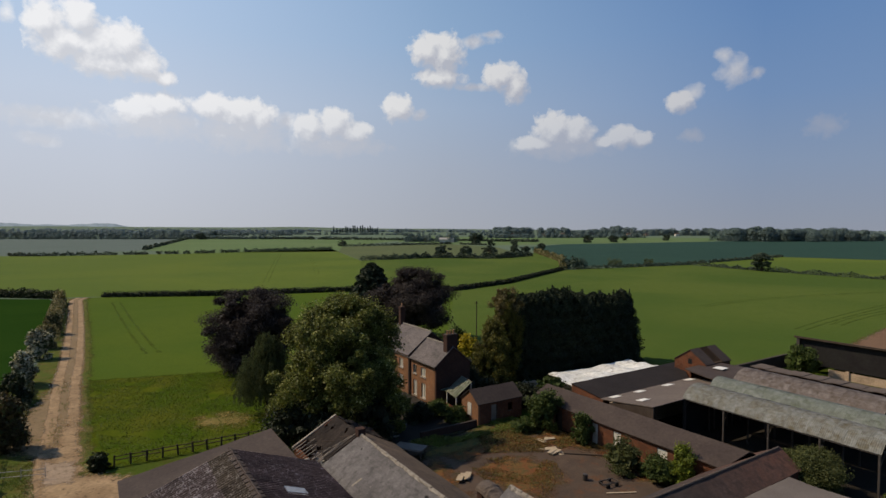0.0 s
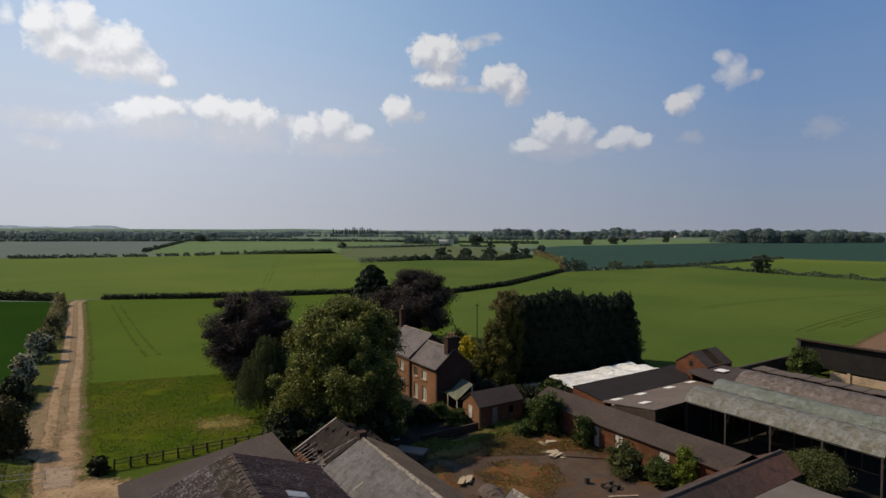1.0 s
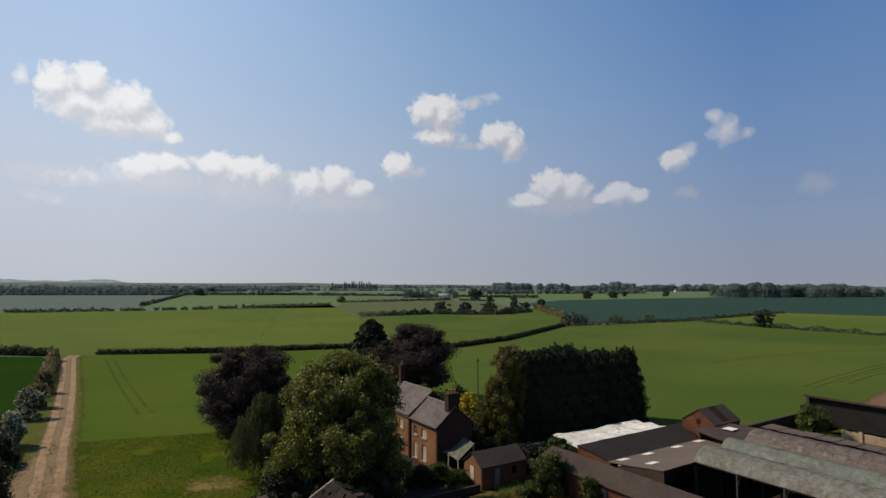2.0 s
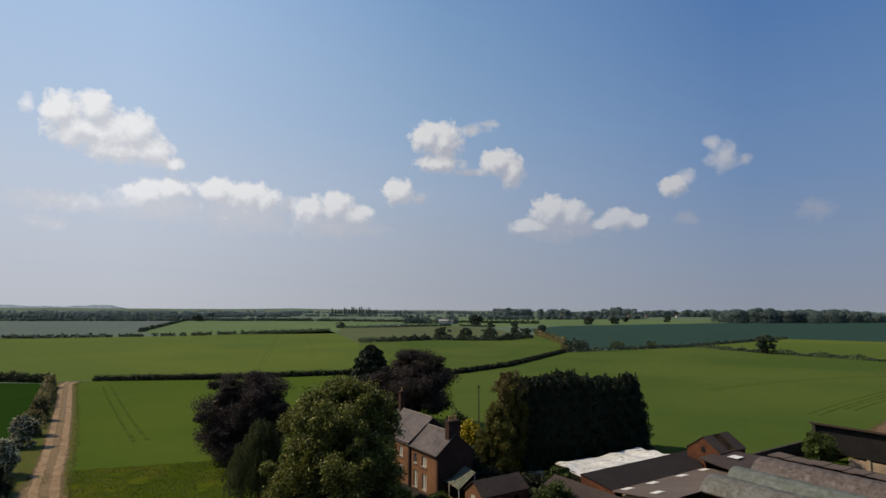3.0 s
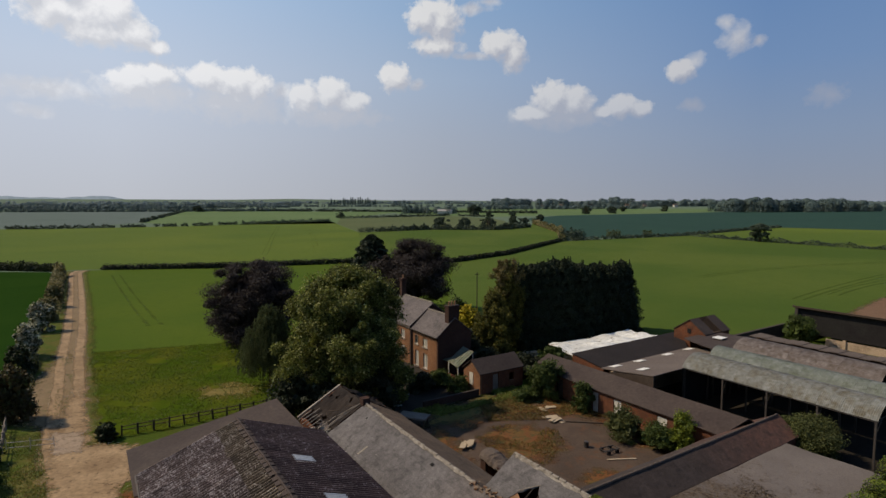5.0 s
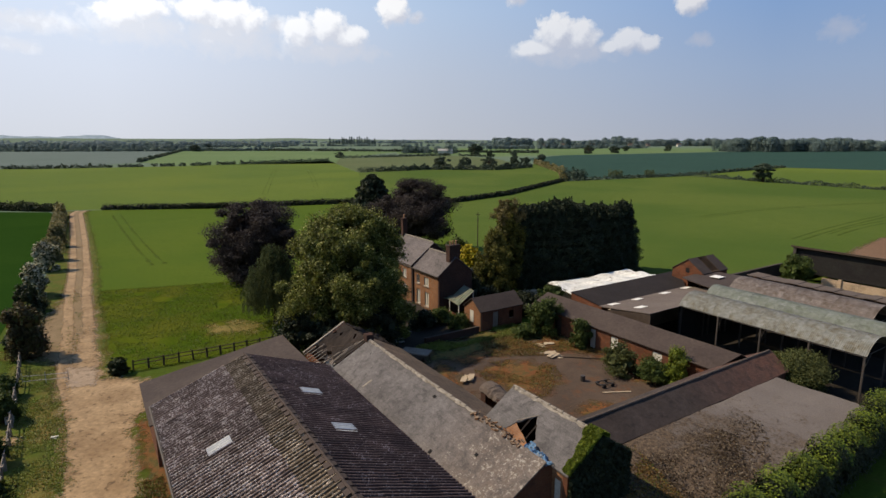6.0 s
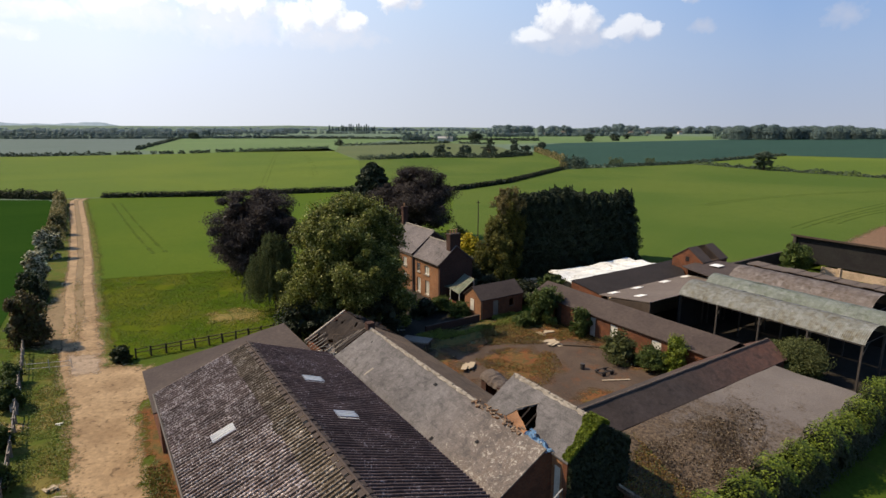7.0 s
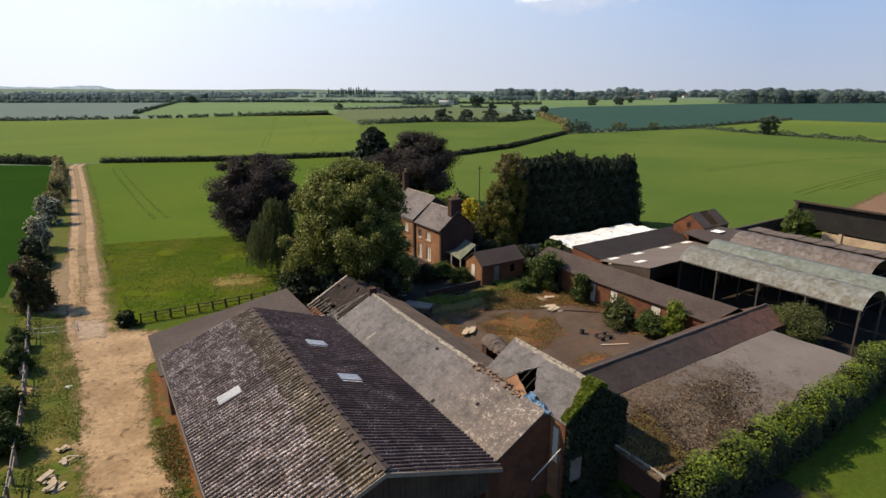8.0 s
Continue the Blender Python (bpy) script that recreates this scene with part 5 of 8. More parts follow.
# lean-to behind the barn
lean = thing("lean_to", "low dark-roofed lean-to built against the barn's far gable", "shed")
part("roof", fine_slab([(-45.2, 1.4, 3.0), (-37.75, 1.4, 3.0), (-37.75, 12.2, 4.75), (-45.2, 12.2, 4.75)], 0.1, 14, 18, 0.05, 2), M_DARK_ROOF, lean, "dark grey sheet roof")
part("roof_end", fine_slab([(-45.2, 13.0, 3.2), (-37.75, 13.0, 3.2), (-37.75, 12.25, 4.72), (-45.2, 12.25, 4.72)], 0.08, 10, 3, 0.03, 4), M_GREY_ROOF, lean)
bm = bmesh.new()
wall_poly(bm, [(1.7, 0), (12.8, 0), (12.8, 3.1), (12.1, 4.55), (1.7, 2.85)], "v", -45.0, 0.22)
part("wall", bm, M_BRICK, lean, "red brick back wall")
part("side_wall", one_box(-44.77, -37.7, 1.7, 1.9, 0, 2.85), M_BRICK, lean)

# ---- the long slate range ----
SU0, SU1, SVL, SVR, SVM, SZE, SZR = -38.75, -18.4, 13.55, 20.95, 17.25, 3.3, 5.3
slate_range = thing("slate_barn", "long brick barn under grey slates, one end collapsed", "barn")
bm = bmesh.new()
wall_poly(bm, [(SVL + 0.2, 0), (SVR - 0.2, 0), (SVR - 0.2, SZE - 0.05), (SVM, SZR - 0.16), (SVL + 0.2, SZE - 0.05)], "v", SU1 - 0.45, 0.3)
part("near_gable", bm, M_BRICK, slate_range, "shaded red brick gable")
part("wall", holed_wall("u", SVR - 0.5, 0.3, -43.6, SU1 - 0.46, 0, SZE - 0.05, [(-36, -34.6, 0, 2.1), (-31, -29.8, 1.0, 2.1), (-27.4, -26.2, 0, 2.1)]), M_BRICK, slate_range, "red brick yard wall with openings")
part("wall", one_box(-43.6, SU1 - 0.46, SVL + 0.2, SVL + 0.5, 0, SZE - 0.05), M_BRICK, slate_range)
part("roof_slope", fine_slab([(SU0, SVL, SZE), (SU1, SVL, SZE), (SU1, SVM, SZR), (SU0, SVM, SZR)], 0.09, 40, 12, 0.07, 7), M_SLATE_U, slate_range, "grey slate slope with buff stains")
part("roof_slope", fine_slab([(SU0 - 1.5, SVR, SZE), (SU1 - 3.3, SVR, SZE), (SU1 - 3.3, SVM, SZR), (SU0 - 1.5, SVM, SZR)], 0.09, 36, 8, 0.07, 8), M_SLATE_BACK, slate_range)
def ridge_mortar(u0, u1, v, z, seed):
    """A lumpy, broken line of mortar bedding along a ridge."""
    n = int((u1 - u0) / 0.12)
    prof = ((-0.15, -0.09), (-0.09, 0.0), (0.0, 0.04), (0.09, 0.0), (0.15, -0.09))
    bm2 = bmesh.new()
    rows = []
    for i in range(n + 1):
        u = u0 + (u1 - u0) * i / n
        sag = 0.035 * math.sin(math.pi * i / n)
        row = []
        for k, (dv, dz) in enumerate(prof):
            w = noise.noise_vector(Vector((u * 2.3, k * 1.7, seed)))
            w2 = noise.noise_vector(Vector((u * 0.6, k * 3.1, seed + 5)))
            row.append(bm2.verts.new((u + w.y * 0.05, v + dv * (1 + 0.7 * w.x + 0.5 * w2.x), z - sag + dz * (1 + 0.6 * w2.y) + 0.06 * w.z)))
        rows.append(row)
    for ra, rb in zip(rows, rows[1:]):
        for k in range(len(prof) - 1):
            bm2.faces.new((ra[k], rb[k], rb[k + 1], ra[k + 1]))
    bmesh.ops.recalc_face_normals(bm2, faces=bm2.faces)
    return bm2


part("ridge_mortar", ridge_mortar(SU0, -24.4, SVM, SZR + 0.04, 2), M_CEMENT, slate_range, "broken pale mortar along the ridge")
rt = bmesh.new()
rod(rt, (0, 0, 0), (0.46, 0, 0), 0.085, 0.095, 8)
rt_me = mesh_of(rt, "ridge_tile")
rt_me.materials.append(M_CEMENT)
rt_dark = rt_me.copy()
rt_dark.materials.clear()
rt_dark.materials.append(M_RIDGE)
for k in range(28):
    ob = part("ridge_tile", rt_me, None, slate_range, "pale mortared ridge tile" if k == 0 else "")
    s = k / 33.4
    ob.matrix_local = pose(SU0 + 0.02 + k * 0.5, SVM, SZR + 0.02 - 0.035 * math.sin(math.pi * s) + 0.012 * (k % 3), 0, 0.8 * ((k * 7) % 5 - 2), 0)
# slipped slates on the lit slope; near-black plates stand for shade in the gaps
for k, (u, t, w, l, pale_one) in enumerate(((-34.0, 0.35, 0.2, 0.8, 1), (-33.0, 0.1, 0.3, 0.3, 0), (-36.8, 0.8, 0.25, 0.2, 0), (-30.5, 0.12, 0.3, 0.25, 0), (-28.0, 0.85, 0.25, 0.2, 0), (-24.6, 0.2, 0.2, 0.25, 0), (-22.0, 0.55, 0.2, 0.2, 0))):
    ob = part("slipped_slate", one_box(-w / 2, w / 2, -l / 2, l / 2, 0, 0.02), M_CEMENT if pale_one else M_DARK, slate_range)
    s = (u - SU0) / (SU1 - SU0)
    ob.matrix_local = pose(u, SVL + (SVM - SVL) * t, SZE + (SZR - SZE) * t + 0.03 - 0.035 * math.sin(math.pi * s), math.degrees(math.atan2(SZR - SZE, SVM - SVL)), 0, 4 * (k % 3 - 1))
# broken ridge: loose bricks along the torn edge
bk = bmesh.new()
box(bk, -0.11, 0.11, -0.05, 0.05, 0, 0.07)
brick_me = mesh_of(bk, "loose_brick")
brick_me.materials.append(M_BRICK_PALE)
rng = random.Random(9)
for k in range(46):
    ob = part("loose_brick", brick_me, None, slate_range, "loose pale orange brick on the broken ridge" if k == 0 else "")
    s = k / 46
    ob.matrix_local = pose(-24.6 + s * 4.4 + rng.uniform(-0.1, 0.1), SVM + rng.uniform(-0.25, 0.3), SZR - 0.06 + rng.uniform(-0.08, 0.1), rng.uniform(-25, 25), rng.uniform(-25, 25), rng.uniform(0, 180))
# ruined far bay: gable with a pale coping, bare rafters, fallen slates
bm = bmesh.new()
wall_poly(bm, [(SVL + 0.2, 0), (SVR - 0.2, 0), (SVR - 0.2, SZE), (SVM, SZR), (SVL + 0.2, SZE)], "v", -43.9, 0.3)
part("far_gable", bm, M_BRICK, slate_range, "red brick far gable")
bm = bmesh.new()
slab(bm, [(-43.95, SVL, SZE + 0.06), (-43.75, SVL, SZE + 0.06), (-43.75, SVM, SZR + 0.1), (-43.95, SVM, SZR + 0.1)], 0.12)
part("coping", bm, M_CEMENT, slate_range, "pale coping strip on the ruined gable")
for k, (u, t0, t1) in enumerate(((-43.4, -0.02, 0.34), (-42.9, 0.0, 0.42), (-42.4, -0.03, 0.3), (-41.8, 0.0, 0.36), (-41.3, 0.02, 0.28), (-40.3, 0.0, 0.5), (-39.6, 0.05, 0.97))):
    bm = bmesh.new()
    rod(bm, (u, SVL + (SVM - SVL) * t0, SZE + (SZR - SZE) * t0), (u + 0.1 * (k % 3 - 1), SVL + (SVM - SVL) * t1, SZE + (SZR - SZE) * t1 - 0.1), 0.05, n=5)
    part("rafter", bm, M_TIMBER, slate_range, "bare grey rafter" if k == 0 else "")


def torn_roof(u0, u1, v0, z0, v1, z1, seed, eat):
    """What is left of a rotten roof slope: sagging, with a torn lower edge and holes."""
    nu, nv = 30, 22
    bm2 = bmesh.new()
    grid = []
    for i in range(nu + 1):
        for j in range(nv + 1):
            s, t = i / nu, j / nv
            w = noise.noise_vector(Vector((s * 6, t * 5, seed)))
            w2 = noise.noise_vector(Vector((s * 19, t * 17, seed + 3)))
            dip = 0.55 * math.sin(math.pi * s) * math.sin(math.pi * min(1, t * 1.1))
            grid.append(bm2.verts.new((u0 + (u1 - u0) * s + w2.x * 0.05, v0 + (v1 - v0) * t + w2.y * 0.05, z0 + (z1 - z0) * t - dip + w.z * 0.16 + w2.z * 0.07)))
    for i in range(nu):
        for j in range(nv):
            s, t = (i + 0.5) / nu, (j + 0.5) / nv
            w = noise.noise(Vector((s * 7, t * 6, seed + 9)))
            if t < eat + 0.16 * noise.noise(Vector((s * 9, 0, seed))) or w > 0.42:
                continue
            a = i * (nv + 1) + j
            bm2.faces.new((grid[a], grid[a + nv + 1], grid[a + nv + 2], grid[a + 1]))
    bmesh.ops.delete(bm2, geom=[v for v in bm2.verts if not v.link_faces], context="VERTS")
    bmesh.ops.recalc_face_normals(bm2, faces=bm2.faces)
    bmesh.ops.solidify(bm2, geom=bm2.faces[:], thickness=0.05)
    return bm2


part("torn_slope", torn_roof(-43.6, -38.9, SVL, SZE, SVM, SZR, 3, 0.26), M_RUIN, slate_range, "dark sagging remains of the roof")
part("torn_slope", torn_roof(-43.6, -40.4, SVR, SZE, SVM, SZR, 8, 0.1), M_RUIN, slate_range)
for k, (u, t0, du, t1) in enumerate(((-39.5, 0.15, 0.3, 0.9), (-39.9, 0.5, 0.8, 0.97), (-40.4, 0.72, 1.3, 0.9), (-41.6, 0.45, 1.2, 0.6), (-40.0, 0.3, -1.4, 0.42))):
    bm = bmesh.new()
    rod(bm, (u, SVL + (SVM - SVL) * t0, SZE + (SZR - SZE) * t0 + 0.02), (u + du, SVL + (SVM - SVL) * t1, SZE + (SZR - SZE) * t1 + 0.06), 0.035, n=4)
    part("broken_batten", bm, M_TIMBER if k < 2 else M_TIMBER_DARK, slate_range)
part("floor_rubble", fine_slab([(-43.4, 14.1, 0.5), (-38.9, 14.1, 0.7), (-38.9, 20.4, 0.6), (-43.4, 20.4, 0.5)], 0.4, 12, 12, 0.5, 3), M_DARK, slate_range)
part("stub_wall", holed_wall("v", -38.7, 0.25, SVL + 0.52, SVR - 0.52, 0, 3.2, [(16.2, 17.6, 0, 2.2)]), M_BRICK, slate_range)
rng = random.Random(12)
for k in range(26):
    bm = bmesh.new()
    box(bm, -0.18, 0.18, -0.12, 0.12, 0, 0.025)
    ob = part("fallen_slate", bm, M_PAINT if k % 3 == 0 else M_SLATE_U, slate_range)
    ob.matrix_local = pose(-39.3 - rng.uniform(0, 2.0), SVL + rng.uniform(0.1, 1.2), SZE + 0.05 + rng.uniform(0, 0.4), rng.uniform(-30, 40), rng.uniform(-30, 30), rng.uniform(0, 180))
part("chimney_stub", one_box(-39.2, -38.6, SVM - 0.25, SVM + 0.35, SZR - 0.3, SZR + 0.42), M_DARK_BRICK, slate_range, "short brick chimney stub")

# ---- granary with the ivy gable ----
GU0, GU1, GVL, GVR, GVM, GZE, GZR = -24.2, -17.4, 17.7, 22.15, 19.95, 4.9, 6.4
gran = thing("granary", "two-storey brick granary with slate roof and ivy-covered gable", "barn")
bm = bmesh.new()
wall_poly(bm, [(GVL + 0.1, 0), (GVR - 0.1, 0), (GVR - 0.1, GZE - 0.05), (GVM, GZR - 0.14), (GVL + 0.1, GZE - 0.05)], "v", GU1 - 0.4, 0.3)
part("near_gable", bm, M_BRICK, gran, "shaded brick gable")
bm = bmesh.new()
wall_poly(bm, [(GVL + 0.1, 0), (GVR - 0.1, 0), (GVR - 0.1, GZE - 0.05), (GVM, GZR - 0.14), (GVL + 0.1, GZE - 0.05)], "v", GU0 + 0.1, 0.3)
part("far_gable", bm, M_BRICK, gran, "red brick gable")
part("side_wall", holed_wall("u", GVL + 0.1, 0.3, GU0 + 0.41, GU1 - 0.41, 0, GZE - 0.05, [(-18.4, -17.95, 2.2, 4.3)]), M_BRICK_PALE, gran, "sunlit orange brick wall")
part("side_wall", one_box(GU0 + 0.41, GU1 - 0.41, GVR - 0.4, GVR - 0.1, 0, GZE - 0.05), M_BRICK, gran)
part("loft_door", one_box(-18.38, -17.97, GVL + 0.14, GVL + 0.2, 2.22, 4.28), M_PAINT, gran, "flaking white loft door")
# left slope with a hole torn up from its lower edge
def on_slope(u, t, dz=0.0):
    return (u, GVL + (GVM - GVL) * t, GZE + (GZR - GZE) * t + dz)


def poly_slab(pts, thick):
    """A flat plate with any outline, thickened downwards."""
    bm2 = bmesh.new()
    f = bm2.faces.new([bm2.verts.new(p) for p in pts])
    bm2.normal_update()
    if f.normal.z < 0:
        f.normal_flip()
    r = bmesh.ops.extrude_face_region(bm2, geom=[f])
    bmesh.ops.translate(bm2, vec=(0, 0, -thick), verts=[v for v in r["geom"] if isinstance(v, bmesh.types.BMVert)])
    bmesh.ops.triangulate(bm2, faces=bm2.faces[:])
    bmesh.ops.recalc_face_normals(bm2, faces=bm2.faces[:])
    return bm2


hole = [(-22.55, 0.0), (-22.4, 0.14), (-22.27, 0.22), (-22.12, 0.35), (-21.9, 0.42), (-21.72, 0.54), (-21.5, 0.58), (-21.29, 0.69), (-21.05, 0.55), (-20.9, 0.52), (-20.62, 0.36), (-20.33, 0.25), (-20.45, 0.1), (-20.5, 0.0)]
part("roof_slope", poly_slab([on_slope(u, t) for u, t in [(GU0, 0.0)] + hole + [(GU1, 0.0), (GU1, 1.0), (GU0, 1.0)]], 0.08), M_SLATE_G, gran, "grey slate slope with a torn hole")
part("batten", one_rod(on_slope(-22.2, 0.36, 0.02), on_slope(-21.2, 0.7, 0.03), 0.03, n=4), M_TIMBER, gran, "bare batten over the hole")
for u in (-21.6, -21.0):
    part("rafter", one_rod(on_slope(u, 0.0, -0.16), on_slope(u, 0.75, -0.14), 0.045, n=4), M_TIMBER_DARK, gran)
bm = fine_slab([(GU0, GVR, GZE), (GU1, GVR, GZE), (GU1, GVM, GZR), (GU0, GVM, GZR)], 0.08, 14, 6, 0.03, 6)
part("roof_slope", bm, M_SLATE_G, gran)
part("brick_stub", poly_slab([on_slope(-22.6, 0.06, -0.04), on_slope(-22.14, 0.34, -0.04), on_slope(-21.7, 0.26, -0.05), on_slope(-21.2, 0.2, -0.05), on_slope(-20.52, 0.07, -0.04), on_slope(-20.6, -0.03, -0.04), on_slope(-22.5, -0.03, -0.04)], 0.35), M_BRICK_PALE, gran, "exposed orange brickwork in the roof hole")
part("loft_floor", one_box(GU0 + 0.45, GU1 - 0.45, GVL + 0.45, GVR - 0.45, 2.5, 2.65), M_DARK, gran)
for k in range(13):
    ob = part("ridge_tile", rt_me, None, gran)
    ob.matrix_local = pose(GU0 + 0.1 + k * 0.51, GVM, GZR + 0.02 + 0.01 * (k % 2), 0, 0.8 * ((k * 5) % 3 - 1), 0)
part("ridge_mortar", ridge_mortar(GU0 + 0.05, GU1 - 0.3, GVM, GZR + 0.03, 4), M_CEMENT, gran)
# pale board given grey timber, the gable's shade put into its colour
part("window_board", one_box(GU1 - 0.09, GU1 - 0.04, 18.2, 19.1, 1.2, 2.6), M_TIMBER, gran, "boarded window in the gable, toned grey for its shade")
ivy_rng = np.random.default_rng(3)
ivy = thing("ivy", "dense ivy covering the granary gable and its verge", "ivy")
iv = []
while len(iv) < 15000:
    v, z = ivy_rng.uniform(GVL + 0.12, GVR + 0.1), ivy_rng.uniform(0, GZR)
    top = GZE + (GZR - GZE) * (1 - abs(v - GVM) / (GVM - GVL))
    if z < top + 0.02 and not (18.1 < v < 19.2 and 1.1 < z < 2.7):
        iv.append((GU1 - 0.08 + ivy_rng.uniform(0, 0.22), v, z))
# the gable's shade is put into these leaves' dark colour
part("leaves", leaf_mesh("leaves", np.array(iv), 0.13, L_DEEP, 4, 1.4, 0.0, np.tile([1.0, 0, 0.2], (len(iv), 1)), 0.8), L_DEEP, ivy, "ivy on the gable, its colour darkened for shade")
iv = []
while len(iv) < 9000:
    v = ivy_rng.uniform(GVL, GVM + 0.5)
    top = GZE + (GZR - GZE) * (1 - abs(v - GVM) / (GVM - GVL))
    w = 0.5 + 0.25 * noise.noise(Vector((v * 2.1, 0, 5))) + 0.5 * max(0, 1 - abs(v - GVM + 0.3) / 0.9)
    back = ivy_rng.uniform(0, 1) ** 1.4 * w
    iv.append((GU1 + 0.1 - back, v, top + 0.09 + ivy_rng.uniform(0, 0.2)))
# same ivy in a brighter colour, standing for sun along the verge
part("verge_leaves", leaf_mesh("verge_leaves", np.array(iv), 0.09, L_IVY, 5), L_IVY, ivy, "ivy along the verge, its colour brightened for sun")
for v in (18.0, 19.6, 20.8, 21.7):
    bm = bmesh.new()
    for k in range(5):
        rod(bm, (GU1 - 0.05, v + 0.12 * math.sin(k * 1.7 + v), k * 0.9), (GU1 - 0.05, v + 0.12 * math.sin(k * 1.7 + 1.7 + v), k * 0.9 + 0.9), 0.05 - k * 0.007, 0.043 - k * 0.007, 5)
    part("stem", bm, M_BARK, ivy, "brown climbing stem")
tarp_bm = bmesh.new()
tg = []
for i in range(27):
    for j in range(11):
        w = noise.noise_vector(Vector((i * 0.33, j * 0.45, 7)))
        w2 = noise.noise_vector(Vector((i * 0.9, j * 1.1, 3)))
        tg.append(tarp_bm.verts.new((-20.2 + i * 0.066 + w.x * 0.1, 17.3 + j * 0.055 + w.y * 0.1 + 0.1 * math.sin(i * 0.5), 5.25 - 0.012 * i + 0.16 * w.z + 0.1 * w2.z + 0.12 * math.sin(j * 0.31))))
for i in range(26):
    for j in range(10):
        if noise.noise(Vector((i * 0.4, j * 0.5, 21))) < 0.3:
            tarp_bm.faces.new((tg[i * 11 + j], tg[i * 11 + 11 + j], tg[i * 11 + 12 + j], tg[i * 11 + 1 + j]))
bmesh.ops.delete(tarp_bm, geom=[v for v in tarp_bm.verts if not v.link_faces], context="VERTS")
tarp = thing("tarpaulin", "crumpled blue tarpaulin over the broken ridge", "tarpaulin")
part("cloth", tarp_bm, M_TARP, tarp)

# ---- cross range, joining granary and stable ----
cross = thing("cross_range", "low brick range with a shaded slate roof", "shed")
CU0, CU1, CUM, CV0, CV1 = -24.55, -20.75, -22.62, 21.8, 46.6
part("roof_slope", fine_slab([(CU1, CV0, 2.42), (CU1, CV1 - 0.5, 2.42), (CUM, CV1, 3.5), (CUM, CV0, 3.5)], 0.09, 44, 8, 0.05, 14), M_SLATE_V, cross, "dark slate slope with red-brown patches")
part("roof_slope", fine_slab([(CU0, CV0, 2.42), (CU0, CV1 - 0.5, 2.42), (CUM, CV1, 3.5), (CUM, CV0, 3.5)], 0.09, 44, 8, 0.05, 15), M_SLATE_V, cross)
part("yard_wall", holed_wall("v", CU0 + 0.2, 0.25, CV0, CV1 - 0.7, 0, 2.4, [(27, 28.2, 0, 2), (33, 34.2, 0, 2)]), M_BRICK, cross, "red brick yard wall")
part("back_wall", one_box(CU1 - 0.4, CU1 - 0.15, CV0, CV1 - 0.7, 0, 2.4), M_BRICK, cross)
bm = bmesh.new()
wall_poly(bm, [(CU0 + 0.46, 0), (CU1 - 0.41, 0), (CU1 - 0.41, 2.5), (CUM, 3.38), (CU0 + 0.46, 2.5)], "u", CV1 - 0.95, 0.25)
part("gable", bm, M_BRICK, cross)
for k in range(48):
    ob = part("ridge_tile", rt_dark, None, cross)
    ob.matrix_local = pose(CUM, CV0 + 0.1 + k * 0.51, 3.52 - 0.02 * math.sin(k * 0.065) + 0.01 * (k % 2), 0, 0, 90)

# mossy flat-roofed building in front of it
flat = thing("flat_roofed_shed", "low flat-roofed shed, its cement roof patched with brown moss", "shed")
part("roof", fine_slab([(-20.7, 21.6, 2.4), (-14.2, 21.2, 2.28), (-14.2, 44.6, 2.28), (-20.7, 44.0, 2.4)][::1], 0.14, 16, 50, 0.06, 21), M_MOSS_ROOF, flat, "grey cement roof with brown moss")
# darker brick puts the walls' shade into their colour
part("wall", one_box(-20.3, -14.6, 22.0, 22.25, 0, 2.2), M_DARK_BRICK, flat, "brick wall, its colour darkened for shade")
part("wall", one_box(-14.85, -14.6, 22.26, 43.6, 0, 2.1), M_DARK_BRICK, flat)
part("wall", one_box(-20.3, -14.6, 43.61, 43.86, 0, 2.1), M_BRICK, flat)
bm = bmesh.new()
box(bm, -20.6, -14.1, 21.5, 21.56, 2.2, 2.42)
part("edge_trim", bm, M_CEMENT, flat, "pale roof edge")

# ---- stable range along the yard ----
RU0, RU1, RVF, RVB, RVM = -46.3, -24.3, 41.1, 45.9, 43.55
stable = thing("stable_range", "low red brick stable range with a grey roof and white doors", "stable")
doors = [(-42.9, -41.7, 0.0, 2.0), (-37.6, -36.9, 0.0, 2.0), (-35.0, -34.1, 0.0, 2.0), (-30.2, -29.2, 0.0, 2.0)]
part("front_wall", holed_wall("u", RVF + 0.25, 0.25, RU0 + 0.1, RU1, 0, 2.45, doors), M_BRICK, stable, "red brick front wall with door openings")
part("back_wall", one_box(RU0 + 0.1, RU1, RVB - 0.45, RVB - 0.2, 0, 2.4), M_BRICK, stable)
bm = bmesh.new()
wall_poly(bm, [(RVF + 0.51, 0), (RVB - 0.46, 0), (RVB - 0.46, 2.5), (RVM, 3.38), (RVF + 0.51, 2.5)], "v", RU0 + 0.12, 0.25)
part("gable", bm, M_BRICK, stable)
part("floor", one_box(RU0 + 0.4, RU1, RVF + 0.55, RVB - 0.5, 0.0, 0.05), M_DARK, stable)
part("roof_slope", fine_slab([(RU0, RVF, 2.42), (RU1 + 0.1, RVF, 2.42), (RU1 + 0.9, RVM, 3.5), (RU0, RVM, 3.5)], 0.08, 44, 8, 0.05, 31), M_DARK_ROOF, stable, "plain grey-brown felted roof slope")
part("roof_slope", fine_slab([(RU0, RVB, 2.42), (RU1 + 0.9, RVB, 2.42), (RU1 + 0.9, RVM, 3.5), (RU0, RVM, 3.5)], 0.08, 44, 8, 0.05, 32), M_DARK_ROOF, stable)
